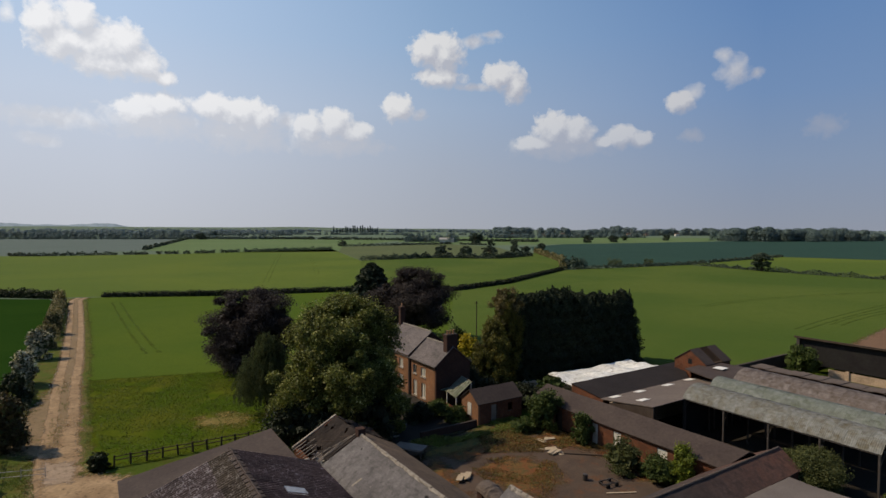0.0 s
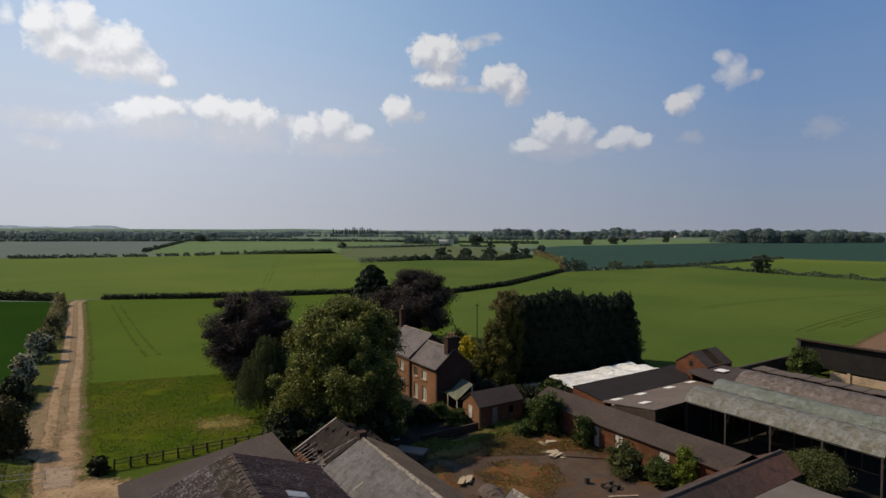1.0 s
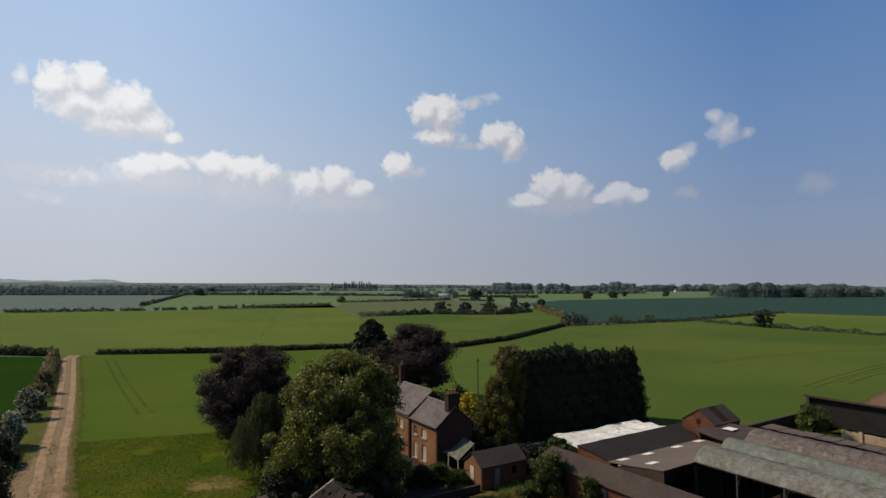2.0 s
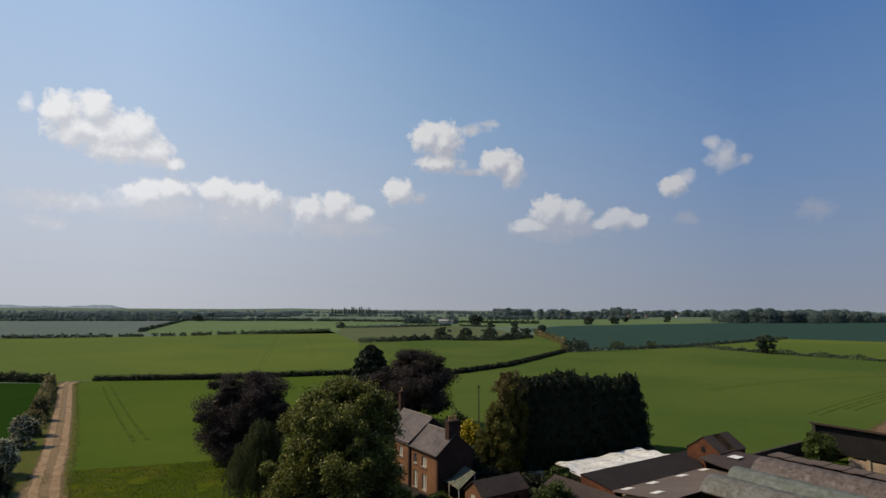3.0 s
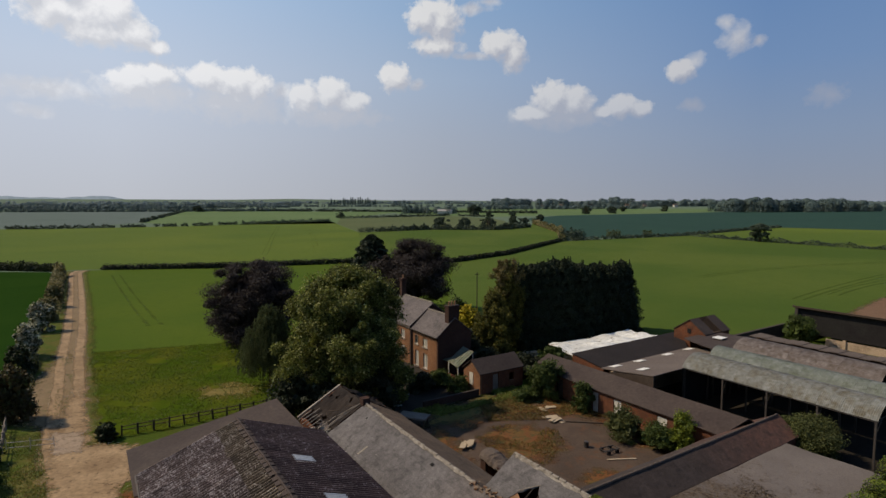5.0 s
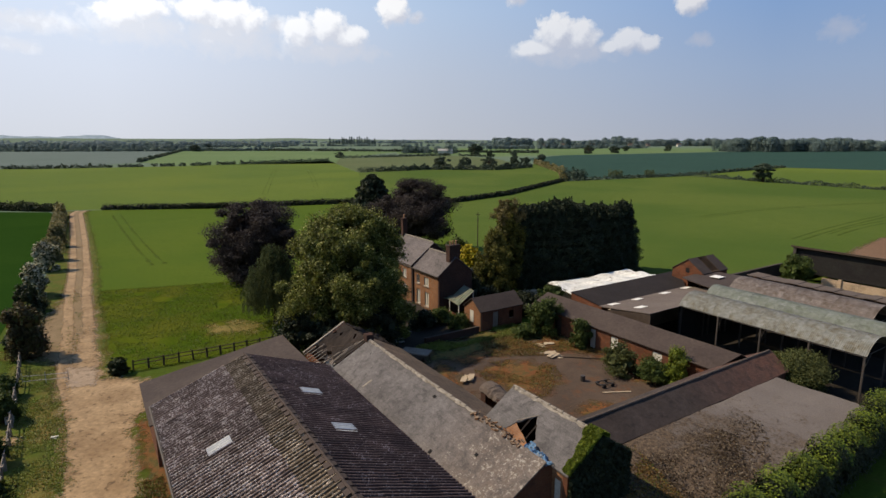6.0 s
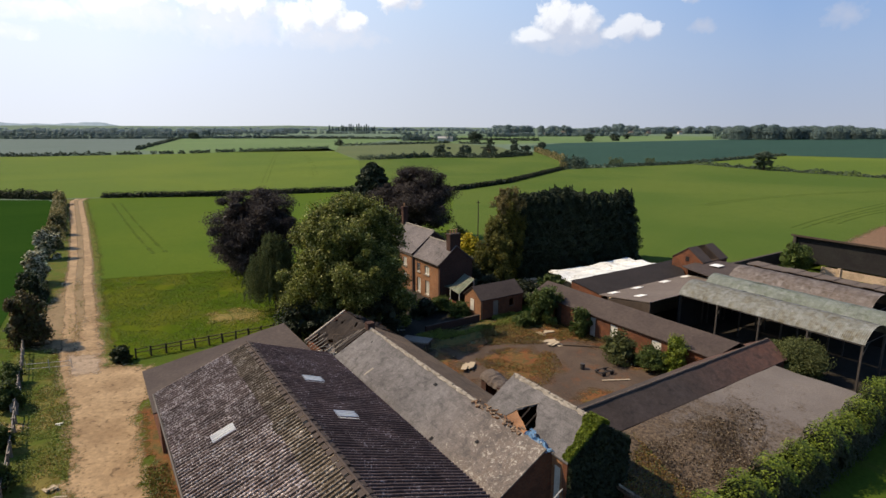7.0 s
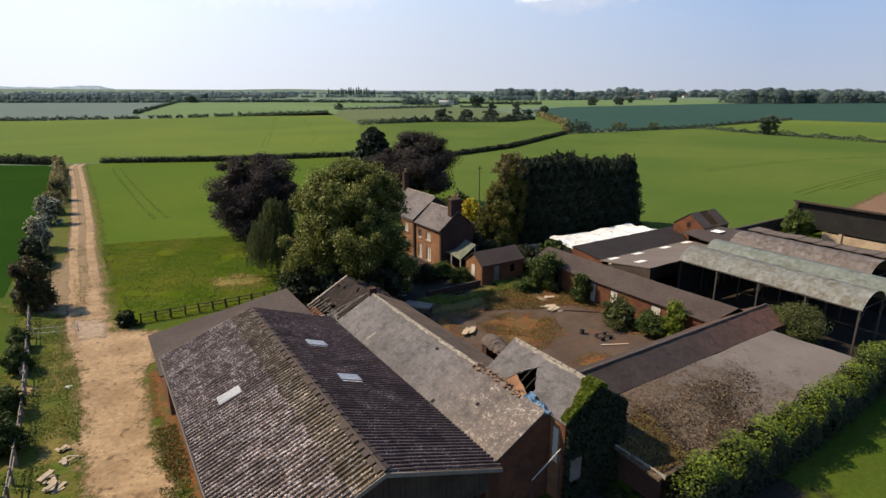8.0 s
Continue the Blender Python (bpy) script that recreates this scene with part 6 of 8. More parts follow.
for i, (a, b, c, d) in enumerate(doors[1:]):
    part("door", one_box(a + 0.02, b - 0.02, RVF + 0.3, RVF + 0.35, 0.06, d - 0.03), M_PAINT, stable, "flaking white plank door")
part("door", one_box(-42.5, -41.72, RVF + 0.36, RVF + 0.42, 0.06, 1.97), M_TIMBER_DARK, stable, "dark half-open door")

# ---- brick outhouse by the house ----
oh = thing("outhouse", "small red brick outhouse with a dark slate roof", "outbuilding")
OU0, OU1, OV0, OV1 = -50.6, -47.2, 34.5, 40.4
bm = bmesh.new()
OM = (OU0 + OU1) / 2
wall_poly(bm, [(OU0 + 0.15, 0), (OU1 - 0.15, 0), (OU1 - 0.15, 2.3), (OM, 3.42), (OU0 + 0.15, 2.3)], "u", OV0 + 0.15, 0.25)
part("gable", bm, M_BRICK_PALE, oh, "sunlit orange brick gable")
part("gable_window", one_box(OM - 0.35, OM + 0.3, OV0 + 0.1, OV0 + 0.14, 0.75, 2.1), M_PAINT, oh, "white boarded gable window")
part("front_wall", holed_wall("v", OU1 - 0.4, 0.25, OV0 + 0.41, OV1, 0, 2.3, [(36.4, 37.2, 0, 1.95), (38.7, 39.4, 0.9, 1.8)]), M_BRICK, oh, "shaded red brick wall")
part("door", one_box(OU1 - 0.3, OU1 - 0.25, 36.42, 37.18, 0.05, 1.93), M_TIMBER, oh, "grey plank door")
part("back_wall", one_box(OU0 + 0.15, OU0 + 0.4, OV0 + 0.41, OV1, 0, 2.3), M_BRICK, oh)
bm = bmesh.new()
wall_poly(bm, [(OU0 + 0.15, 0), (OU1 - 0.15, 0), (OU1 - 0.15, 2.3), (OM, 3.42), (OU0 + 0.15, 2.3)], "u", OV1 + 0.01, 0.25)
part("gable", bm, M_BRICK, oh)
part("roof_slope", fine_slab([(OU1, OV0, 2.28), (OU1, OV1 + 0.3, 2.28), (OM, OV1 + 0.3, 3.55), (OM, OV0, 3.55)], 0.08, 12, 6, 0.03, 41), M_DARK_ROOF, oh, "dark slate slope")
part("roof_slope", fine_slab([(OU0, OV0, 2.28), (OU0, OV1 + 0.3, 2.28), (OM, OV1 + 0.3, 3.55), (OM, OV0, 3.55)], 0.08, 12, 6, 0.03, 42), M_DARK_ROOF, oh)


# ---- the house ----
def house_block(h, u0, u1, v0, v1, ze, zr, windows, seed):
    """Brick walls with window openings, two gables and a slate roof."""
    vm = (v0 + v1) / 2
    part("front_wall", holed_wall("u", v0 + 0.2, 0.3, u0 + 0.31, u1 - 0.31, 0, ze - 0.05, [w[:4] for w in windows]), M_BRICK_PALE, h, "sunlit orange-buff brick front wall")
    part("back_wall", one_box(u0 + 0.31, u1 - 0.31, v1 - 0.5, v1 - 0.2, 0, ze - 0.05), M_BRICK, h)
    for u in (u0, u1 - 0.3):
        bm = bmesh.new()
        wall_poly(bm, [(v0 + 0.2, 0), (v1 - 0.2, 0), (v1 - 0.2, ze), (vm, zr - 0.15), (v0 + 0.2, ze)], "v", u, 0.3)
        # the gable's shade is put into its dark brick colour
        part("gable", bm, M_DARK_BRICK, h, "red brick gable, its colour darkened for shade")
    for a, b, c, d, kind in windows:
        w = part("window", one_box(a + 0.02, b - 0.02, v0 + 0.34, v0 + 0.37, c + 0.03, d - 0.03), M_PAINT if kind == "board" else M_GLASS, h, "white boarded window" if kind == "board" else "dark glazed window")
        bm = bmesh.new()
        for q in ((a, a + 0.06, c, d), (b - 0.06, b, c, d), (a + 0.061, b - 0.061, c, c + 0.06), (a + 0.061, b - 0.061, d - 0.06, d), ((a + b) / 2 - 0.02, (a + b) / 2 + 0.02, c + 0.061, d - 0.061)):
            box(bm, q[0], q[1], v0 + 0.27, v0 + 0.335, q[2], q[3])
        f = part("frame", bm, M_PAINT, w, "white painted frame")
        s = part("sill", one_box(a - 0.08, b + 0.08, v0 + 0.08, v0 + 0.26, c - 0.1, c - 0.003), M_CEMENT, w, "pale stone sill")
    part("roof_slope", fine_slab([(u0 - 0.1, v0, ze), (u1 + 0.1, v0, ze), (u1 + 0.1, vm, zr), (u0 - 0.1, vm, zr)], 0.09, 24, 10, 0.03, seed), M_SLATE_HOUSE, h, "sunlit grey slate slope")
    part("roof_slope", fine_slab([(u0 - 0.1, v1, ze), (u1 + 0.1, v1, ze), (u1 + 0.1, vm, zr), (u0 - 0.1, vm, zr)], 0.09, 24, 10, 0.03, seed + 1), M_SLATE_HOUSE, h)
    for k in range(int((u1 - u0) / 0.47)):
        ob = part("ridge_tile", rt_me, None, h)
        ob.matrix_local = pose(u0 - 0.05 + k * 0.47, vm, zr + 0.02 + 0.006 * (k % 2))


def chimney(h, u, v, w, d, z0, z1, pots):
    """A brick stack with an oversailing cap and clay pots."""
    c = part("chimney", one_box(u - w / 2, u + w / 2, v - d / 2, v + d / 2, z0, z1), M_DARK_BRICK, h, "tall dark brick chimney stack")
    part("cap", one_box(u - w / 2 - 0.07, u + w / 2 + 0.07, v - d / 2 - 0.07, v + d / 2 + 0.07, z1 + 0.002, z1 + 0.2), M_DARK_BRICK, c, "oversailing brick cap")
    for k in range(pots):
        vv = v + (k - (pots - 1) / 2) * 0.42
        bm = bmesh.new()
        rod(bm, (u, vv, z1 + 0.2), (u, vv, z1 + 0.62), 0.13, 0.1, 10)
        rod(bm, (u, vv, z1 + 0.62), (u, vv, z1 + 0.68), 0.13, 0.13, 10)
        part("chimney_pot", bm, M_POT, c, "clay chimney pot")


house = thing("farmhouse", "two-storey brick farmhouse with slate roofs and tall chimneys", "house")
house_block(house, -69.6, -61.0, 33.62, 40.6, 5.08, 7.72, [(-68.2, -67.2, 0.9, 2.2, "glass"), (-68.2, -67.2, 3.1, 4.3, "glass"), (-63.6, -62.6, 0.9, 2.2, "board"), (-63.6, -62.6, 3.1, 4.3, "board"), (-66.0, -65.1, 0.05, 2.1, "board")], 51)
house_block(house, -60.95, -54.8, 33.78, 39.0, 4.86, 7.0, [(-60.2, -59.3, 0.3, 2.2, "board"), (-58.2, -57.2, 0.4, 2.2, "board"), (-58.3, -57.2, 3.0, 4.1, "board"), (-60.2, -59.4, 3.0, 4.1, "glass")], 53)
chimney(house, -69.0, 37.1, 0.55, 0.7, 6.8, 9.8, 1)
chimney(house, -55.3, 36.3, 0.8, 1.5, 5.6, 8.2, 3)
part("downpipe", one_rod((-60.98, 33.85, 0.1), (-60.98, 33.85, 4.8), 0.05), M_STEEL, house, "dark rainwater downpipe")
for u0, u1 in ((-69.7, -61.0), (-60.9, -54.7)):
    part("gutter", one_rod((u0, 33.68, 4.8), (u1, 33.68, 4.8), 0.07), M_STEEL, house)
part("aerial", one_rod((-69.3, 36.6, 7.4), (-69.3, 36.6, 8.0), 0.02), M_STEEL, house)

cons = thing("conservatory", "small lean-to conservatory with algae-green glazing", "conservatory")
CLO, CHI = ((-53.9, 34.8, 2.1), (-51.1, 34.3, 2.1)), ((-54.7, 37.6, 3.3), (-51.9, 37.1, 3.3))
part("glazed_roof", slab(bmesh.new(), [CLO[0], CLO[1], CHI[1], CHI[0]], 0.04), M_CONS, cons, "algae-stained glass roof")
part("porch_roof", slab(bmesh.new(), [(-55.2, 34.6, 2.1), (-53.95, 34.8, 2.1), (-54.3, 36.2, 2.22), (-54.85, 36.2, 2.22)], 0.05), M_CONS, cons, "low green porch roof")
for k in range(7):
    s = k / 6
    a = Vector(CLO[0]).lerp(Vector(CLO[1]), s) + Vector((0, 0, 0.03))
    b = Vector(CHI[0]).lerp(Vector(CHI[1]), s) + Vector((0, 0, 0.03))
    part("glazing_bar", one_rod(a, b, 0.03), M_TIMBER, cons, "pale glazing bar" if k == 0 else "")
for s in (0.02, 0.35, 0.68, 0.98):
    a = Vector(CLO[0]).lerp(Vector(CHI[0]), s) + Vector((0, 0, 0.03))
    b = Vector(CLO[1]).lerp(Vector(CHI[1]), s) + Vector((0, 0, 0.03))
    part("glazing_bar", one_rod(a, b, 0.025), M_TIMBER, cons)
for u, v, z in ((-51.2, 34.4, 2.06), (-52.0, 37.0, 3.2), (-53.85, 34.9, 2.06), (-55.1, 34.7, 2.06)):
    part("post", one_box(u - 0.05, u + 0.05, v - 0.05, v + 0.05, 0, z), M_PAINT, cons, "white timber post")
part("low_wall", one_box(-53.7, -51.4, 34.55, 34.7, 0, 0.8), M_BRICK, cons)

# ---- dark roofed building, pale roof with rooflights ----
dark = thing("dark_roofed_shed", "long shed with a dark felted roof beside the hay barns", "shed")
part("roof_slope", fine_slab([(-40.1, 45.95, 2.86), (-40.1, 60.9, 2.86), (-45.0, 66.2, 3.45), (-45.0, 45.95, 3.45)], 0.09, 40, 12, 0.05, 61), M_BLACK_ROOF, dark, "dark felted roof slope")
part("wall", one_box(-44.9, -44.65, 46.0, 66.0, 0, 3.3), M_BRICK, dark, "red brick back wall")
part("wall", one_box(-40.6, -40.35, 46.0, 60.8, 0, 2.75), M_BRICK, dark)
bm = bmesh.new()
wall_poly(bm, [(-44.64, 0), (-40.61, 0), (-40.61, 2.78), (-44.64, 3.26)], "u", 46.02, 0.25)
part("gable", bm, M_BRICK, dark)
white = thing("sheeted_clamp", "low clamp covered in rippled white plastic sheeting", "clamp")
wb = fine_slab([(-45.15, 46.3, 2.95), (-45.15, 62.6, 2.95), (-52.2, 64.5, 2.45), (-52.6, 49.6, 2.45)], 0.08, 110, 44, 0.34, 71)
part("sheeting", wb, M_WHITE, white, "rippled white plastic sheeting")
part("bank", one_box(-51.8, -45.4, 50.0, 62.2, 0, 2.2), M_BLOCK, white, "block clamp wall")

pale = thing("open_shed", "open-fronted shed with a pale sheet roof and four rooflights", "shed")
part("roof", fine_slab([(-40.2, 45.4, 3.04), (-40.2, 60.6, 3.04), (-33.1, 60.0, 4.2), (-33.1, 44.6, 4.2)], 0.08, 26, 10, 0.04, 81), M_GREY_ROOF, pale, "pale grey sheet roof")


def on_pale(u, v):
    return 3.3 + (u + 38.6) * 0.9 / 5.5


for u, v in ((-39.9, 46.3), (-39.7, 50.0), (-39.6, 54.8), (-39.7, 59.0), (-36.4, 46.3)):
    a, b = on_pale(u, 0), on_pale(u + 0.8, 0)
    part("rooflight", slab(bmesh.new(), [(u, v, a + 0.05), (u, v + 1.25, a + 0.05), (u + 0.8, v + 1.25, b + 0.05), (u + 0.8, v, b + 0.05)], 0.03), M_LIGHT_SHEET, pale, "bright translucent rooflight")
for k in range(24):
    u = -38.4 + k * 0.22
    part("side_board", one_box(u, u + 0.2, 44.72, 44.75 + 0.01 * (k % 2), 0.9, on_pale(u, 0) - 0.12), M_TIMBER_DARK, pale, "dark upright side board" if k == 0 else "")
for v in (44.8, 49.8, 54.8, 59.8):
    part("post", one_box(-33.35, -33.2, v, v + 0.15, 0, 4.1), M_STEEL, pale, "steel post")
part("back_wall", one_box(-38.5, -38.3, 44.9, 59.9, 0, 3.2), M_BLOCK, pale)


# ---- hay barns with curved roofs ----
def dutch_barn(name, label, u0, u1, v0, v1, ze, rise, material, seed, posts, bays):
    """A hay barn: bowed corrugated sheets laid in bays over steel posts and trusses."""
    t = thing(name, label, "barn", "hay barns")
    w = v1 - v0
    rad = (w * w / 4 + rise * rise) / (2 * rise)
    half = math.asin(w / 2 / rad)
    vm, zc = (v0 + v1) / 2, ze + rise - rad
    rng = random.Random(seed)
    nb, na = int((u1 - u0) / 0.85), 4
    pitch = (u1 - u0) / nb
    metal = []
    for r in range(na):
        bm = bmesh.new()
        a0, a1 = -half + 2 * half * r / na - 0.02, -half + 2 * half * (r + 1) / na + 0.02
        cols, rows = 12, 5
        grid = []
        for lay in (0.0, 0.02):
            for j in range(rows + 1):
                a = a0 + (a1 - a0) * j / rows
                for i in range(cols + 1):
                    rr = rad + 0.012 * math.cos(math.pi * i) - lay
                    grid.append(bm.verts.new((pitch * 1.03 * i / cols, vm + rr * math.sin(a), zc + rr * math.cos(a))))
        k = cols + 1
        for j in range(rows):
            for i in range(cols):
                bm.faces.new((grid[j * k + i], grid[j * k + i + 1], grid[(j + 1) * k + i + 1], grid[(j + 1) * k + i]))
        m = mesh_of(bm, "curved_sheet")
        m.materials.append(material)
        metal.append(m)
    for b in range(nb):
        for r in range(na):
            ob = part("curved_sheet", metal[r], None, t)
            ob.matrix_local = pose(u0 + b * pitch, 0, 0.012 * ((b + r) % 2) + rng.uniform(-0.01, 0.02))
    for k in range(bays + 1):
        u = u0 + 0.15 + (u1 - u0 - 0.3) * k / bays
        for v in (v0 + 0.1, v1 - 0.1) if posts == 2 else (v1 - 0.1,):
            part("post", one_box(u - 0.07, u + 0.07, v - 0.07, v + 0.07, 0, ze), M_STEEL, t, "rusty steel post")
        bm = bmesh.new()
        rod(bm, (u, v0 + 0.1, ze - 0.05), (u, v1 - 0.1, ze - 0.05), 0.035, n=5)
        for q in range(8):
            a, b = -half + 2 * half * q / 8, -half + 2 * half * (q + 1) / 8
            rod(bm, (u, vm + (rad - 0.06) * math.sin(a), zc + (rad - 0.06) * math.cos(a)), (u, vm + (rad - 0.06) * math.sin(b), zc + (rad - 0.06) * math.cos(b)), 0.04, n=5)
        rod(bm, (u, v0 + 0.1, ze - 1.2), (u, v0 + 1.3, ze - 0.05), 0.03, n=5)
        part("truss", bm, M_STEEL, t)
    part("eave_beam", one_box(u0, u1, v0 + 0.02, v0 + 0.14, ze - 0.16, ze - 0.02), M_STEEL, t)
    return t


b1 = dutch_barn("hay_barn", "open hay barn with a bowed, lichen-brown corrugated roof", -33.4, -16.9, 49.6, 54.0, 4.2, 1.15, M_DUTCH, 5, 2, 4)
dutch_barn("hay_barn", "hay barn with a bowed, pale green corrugated roof", -33.4, -16.9, 54.05, 57.3, 4.4, 1.1, M_DUTCH_PALE, 7, 1, 4)
b2 = dutch_barn("hay_barn", "open hay barn with a bowed, rusting corrugated roof", -33.0, -19.6, 57.4, 62.6, 4.4, 1.5, M_DUTCH2, 6, 2, 3)
# near-black walls added to give the open barns a dark inside
part("back_sheeting", one_box(-33.5, -16.9, 62.65, 62.7, 0.0, 4.3), M_DARK, b2, "dark back wall added for the barn's inner shade")
part("end_sheeting", one_box(-33.55, -33.5, 49.8, 62.6, 0.0, 4.1), M_DARK, b1, "dark end wall added for the barn's inner shade")

lap = thing("lean_to", "low lean-to behind the hay barns, roofed in uneven brown sheets", "shed")
lap_rng = random.Random(23)
lap_me = mesh_of(slab(bmesh.new(), [(0, 0, 0), (0.92, 0, 0), (0.92, 2.3, 0), (0, 2.3, 0)], 0.06), "roof_sheet")
lap_me.materials.append(M_RIDGE)
for k in range(17):
    ob = part("roof_sheet", lap_me, None, lap, "weathered brown roof sheet" if k == 0 else "")
    ob.matrix_local = pose(-34.0 + 0.9 * k, 62.7 + lap_rng.uniform(-0.05, 0.3), 5.5 + 0.05 * (k % 2), -1 + lap_rng.uniform(-1.5, 1.5), lap_rng.uniform(-2, 2), lap_rng.uniform(-2, 2))
part("back_wall", one_box(-33.9, -19.0, 64.5, 64.65, 0, 5.36), M_DARK_BRICK, lap, "dark brick back wall")
for k in range(5):
    u = -33.5 + k * 3.6
    part("post", one_box(u - 0.06, u + 0.06, 62.8, 62.92, 0, 5.4), M_STEEL, lap)

mid = thing("link_roof", "dark sheet-roofed link building with one bright rooflight", "shed")
part("roof", fine_slab([(-40.4, 60.3, 4.2), (-33.6, 57.5, 4.35), (-33.6, 66.5, 4.5), (-40.4, 66.0, 4.35)], 0.1, 14, 14, 0.04, 91), M_DARK_ROOF, mid, "dark sheet roof")
part("rooflight", slab(bmesh.new(), [(-38.1, 62.3, 4.52), (-36.9, 62.3, 4.53), (-36.9, 63.6, 4.55), (-38.1, 63.6, 4.54)], 0.03), M_LIGHT_SHEET, mid, "bright translucent rooflight")
part("wall", one_box(-40.2, -33.8, 65.6, 65.8, 0, 4.2), M_BRICK, mid)
part("wall", one_box(-40.2, -40.0, 61.0, 65.5, 0, 4.1), M_BRICK, mid)

# brick store with a broken roof
st = thing("brick_store", "small red brick store, its slate roof holed to the rafters", "outbuilding")
KU0, KU1, KV0, KV1 = -43.8, -39.3, 63.0, 68.4
KM = (KU0 + KU1) / 2
for v in (KV0 + 0.1, KV1 - 0.35):
    bm = bmesh.new()
    wall_poly(bm, [(KU0 + 0.1, 0), (KU1 - 0.1, 0), (KU1 - 0.1, 4.5), (KM, 5.88), (KU0 + 0.1, 4.5)], "u", v, 0.25)
    part("gable", bm, M_BRICK, st, "red brick gable")
part("wall", one_box(KU1 - 0.35, KU1 - 0.1, KV0 + 0.36, KV1 - 0.36, 0, 4.5), M_BRICK, st)
part("wall", one_box(KU0 + 0.1, KU0 + 0.35, KV0 + 0.36, KV1 - 0.36, 0, 4.5), M_BRICK, st)
# black plate on the wall face, painted shade in place of a hole
part("gable_opening", one_box(KM - 0.25, KM + 0.25, KV0 + 0.05, KV0 + 0.09, 4.2, 4.8), M_DARK, st, "dark plate standing for a gable opening")
part("roof_slope", fine_slab([(KU1, KV0, 4.45), (KU1, KV0 + 1.9, 4.45), (KM, KV0 + 1.9, 6.0), (KM, KV0, 6.0)], 0.08, 6, 6, 0.03, 95), M_DARK_ROOF, st, "dark slate slope")
part("roof_slope", fine_slab([(KU1, KV0 + 3.6, 4.45), (KU1, KV1, 4.45), (KM, KV1, 6.0), (KM, KV0 + 3.6, 6.0)], 0.08, 6, 6, 0.03, 96), M_DARK_ROOF, st)
part("roof_slope", fine_slab([(KU0, KV0, 4.45), (KU0, KV1, 4.45), (KM, KV1, 6.0), (KM, KV0, 6.0)], 0.08, 10, 6, 0.03, 97), M_DARK_ROOF, st)
for k in range(4):
    v = KV0 + 2.1 + k * 0.42
    part("rafter", one_rod((KU1, v, 4.45), (KM, v, 5.95), 0.05), M_TIMBER_DARK, st, "bare weathered rafter" if k == 0 else "")

# open-fronted far shed with a low block wall
far = thing("livestock_shed", "wide open-fronted shed with a dark interior and low block wall", "shed")
part("roof", fine_slab([(-41.0, 88.0, 5.25), (-8.0, 88.0, 5.25), (-8.0, 97.0, 3.0), (-41.0, 97.0, 3.0)], 0.14, 30, 8, 0.03, 98), M_BLACK_ROOF, far, "dark sheet roof")
part("fascia", one_box(-41.1, -7.9, 87.88, 87.98, 5.0, 5.27), M_TIMBER_DARK, far)
# walls in near black: the shed's inner shade is put into their colour
part("back_wall", one_box(-41.0, -8.0, 96.6, 96.8, 0, 3.0), M_DARK, far, "back wall coloured for the dark inside")
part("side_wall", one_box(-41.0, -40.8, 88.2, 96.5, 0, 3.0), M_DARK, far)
# sheet added across the front to stand for the shade within
part("space_boarding", one_box(-40.7, -8.0, 88.5, 88.56, 1.3, 5.0), M_DARK, far, "dark sheet added for the shade inside the open front")
part("block_wall", one_box(-36.6, -8.0, 88.2, 88.42, 0, 1.1), M_BLOCK, far, "low sunlit block wall")
for k in range(6):
    u = -40.6 + k * 6.4
    part("pier", one_box(u - 0.2, u + 0.2, 88.0, 88.19, 0, 1.35 if u > -36 else 5.0), M_BLOCK if u > -36 else M_STEEL, far, "block pier")
low = thing("yard_wall", "dark old boundary wall beside the sheds", "wall")
part("stonework", one_box(-43.3, -42.9, 71.0, 90.0, 0, 1.9), M_DARK_ROOF, low)

# ---- trees and shrubs round the house ----
tree("sycamore", -10.1, 55.4, 14.5, 14.2, L_SYC, "broad sunlit sycamore in full green leaf", 11, 210000, 0.15, -0.04, 260, 0.14, 0.45, hollow=0.5, skirt=0.8, peak=0.12)
tree("copper_beech", -27.9, 80.5, 12.7, 14.6, L_BEECH, "spreading copper beech with dark purple leaves", 312, 170000, 0.125, 0.02, 130, 0.21, 0.45, hollow=0.3, skirt=0.3)
tree("copper_beech", -5.6, 104.0, 13.7, 16.6, L_BEECH, "domed copper beech with dark purple leaves", 413, 160000, 0.145, 0.05, 170, 0.2, 0.5, hollow=0.3, skirt=0.4)
weeping_tree("weeping_birch", -19.9, 62.2, 9.3, 6.8, L_WEEP, "drooping grey-green birch with hanging twigs", 14)
conifer("spruce", -14.4, 112.0, 13.9, 9.6, L_CON, "dark pointed spruce behind the house", 15, 16000, 0.4, "", 0.5)
tree("golden_cypress", 6.4, 70.5, 9.4, 6.0, L_GOLD, "golden-green cypress, dense to the ground", 16, 45000, 0.13, 0.0, 120, 0.17, 0.2, hollow=0.4, skirt=0.95, peak=0.45)
sc = tree("seeding_cypress", 8.6, 76.0, 13.0, 5.0, L_GOLD, "tall dark cypress with a buff seeding top", 17, 40000, 0.15, 0.02, 110, 0.17, 0.22, hollow=0.3, skirt=0.9)
tip_rng = np.random.default_rng(19)
tip, tip_out = lumpy(tip_rng, 14000, (2.3, 2.3, 2.7), (0, 0, 10.5), 70, 0.2, 0.5, 0.3)
part("seeding_top", leaf_mesh("seeding_top", tip, 0.13, L_BUFF, 19, 1.5, 0.0, tip_out), L_BUFF, sc, "buff seeding tips")
lr = random.Random(18)
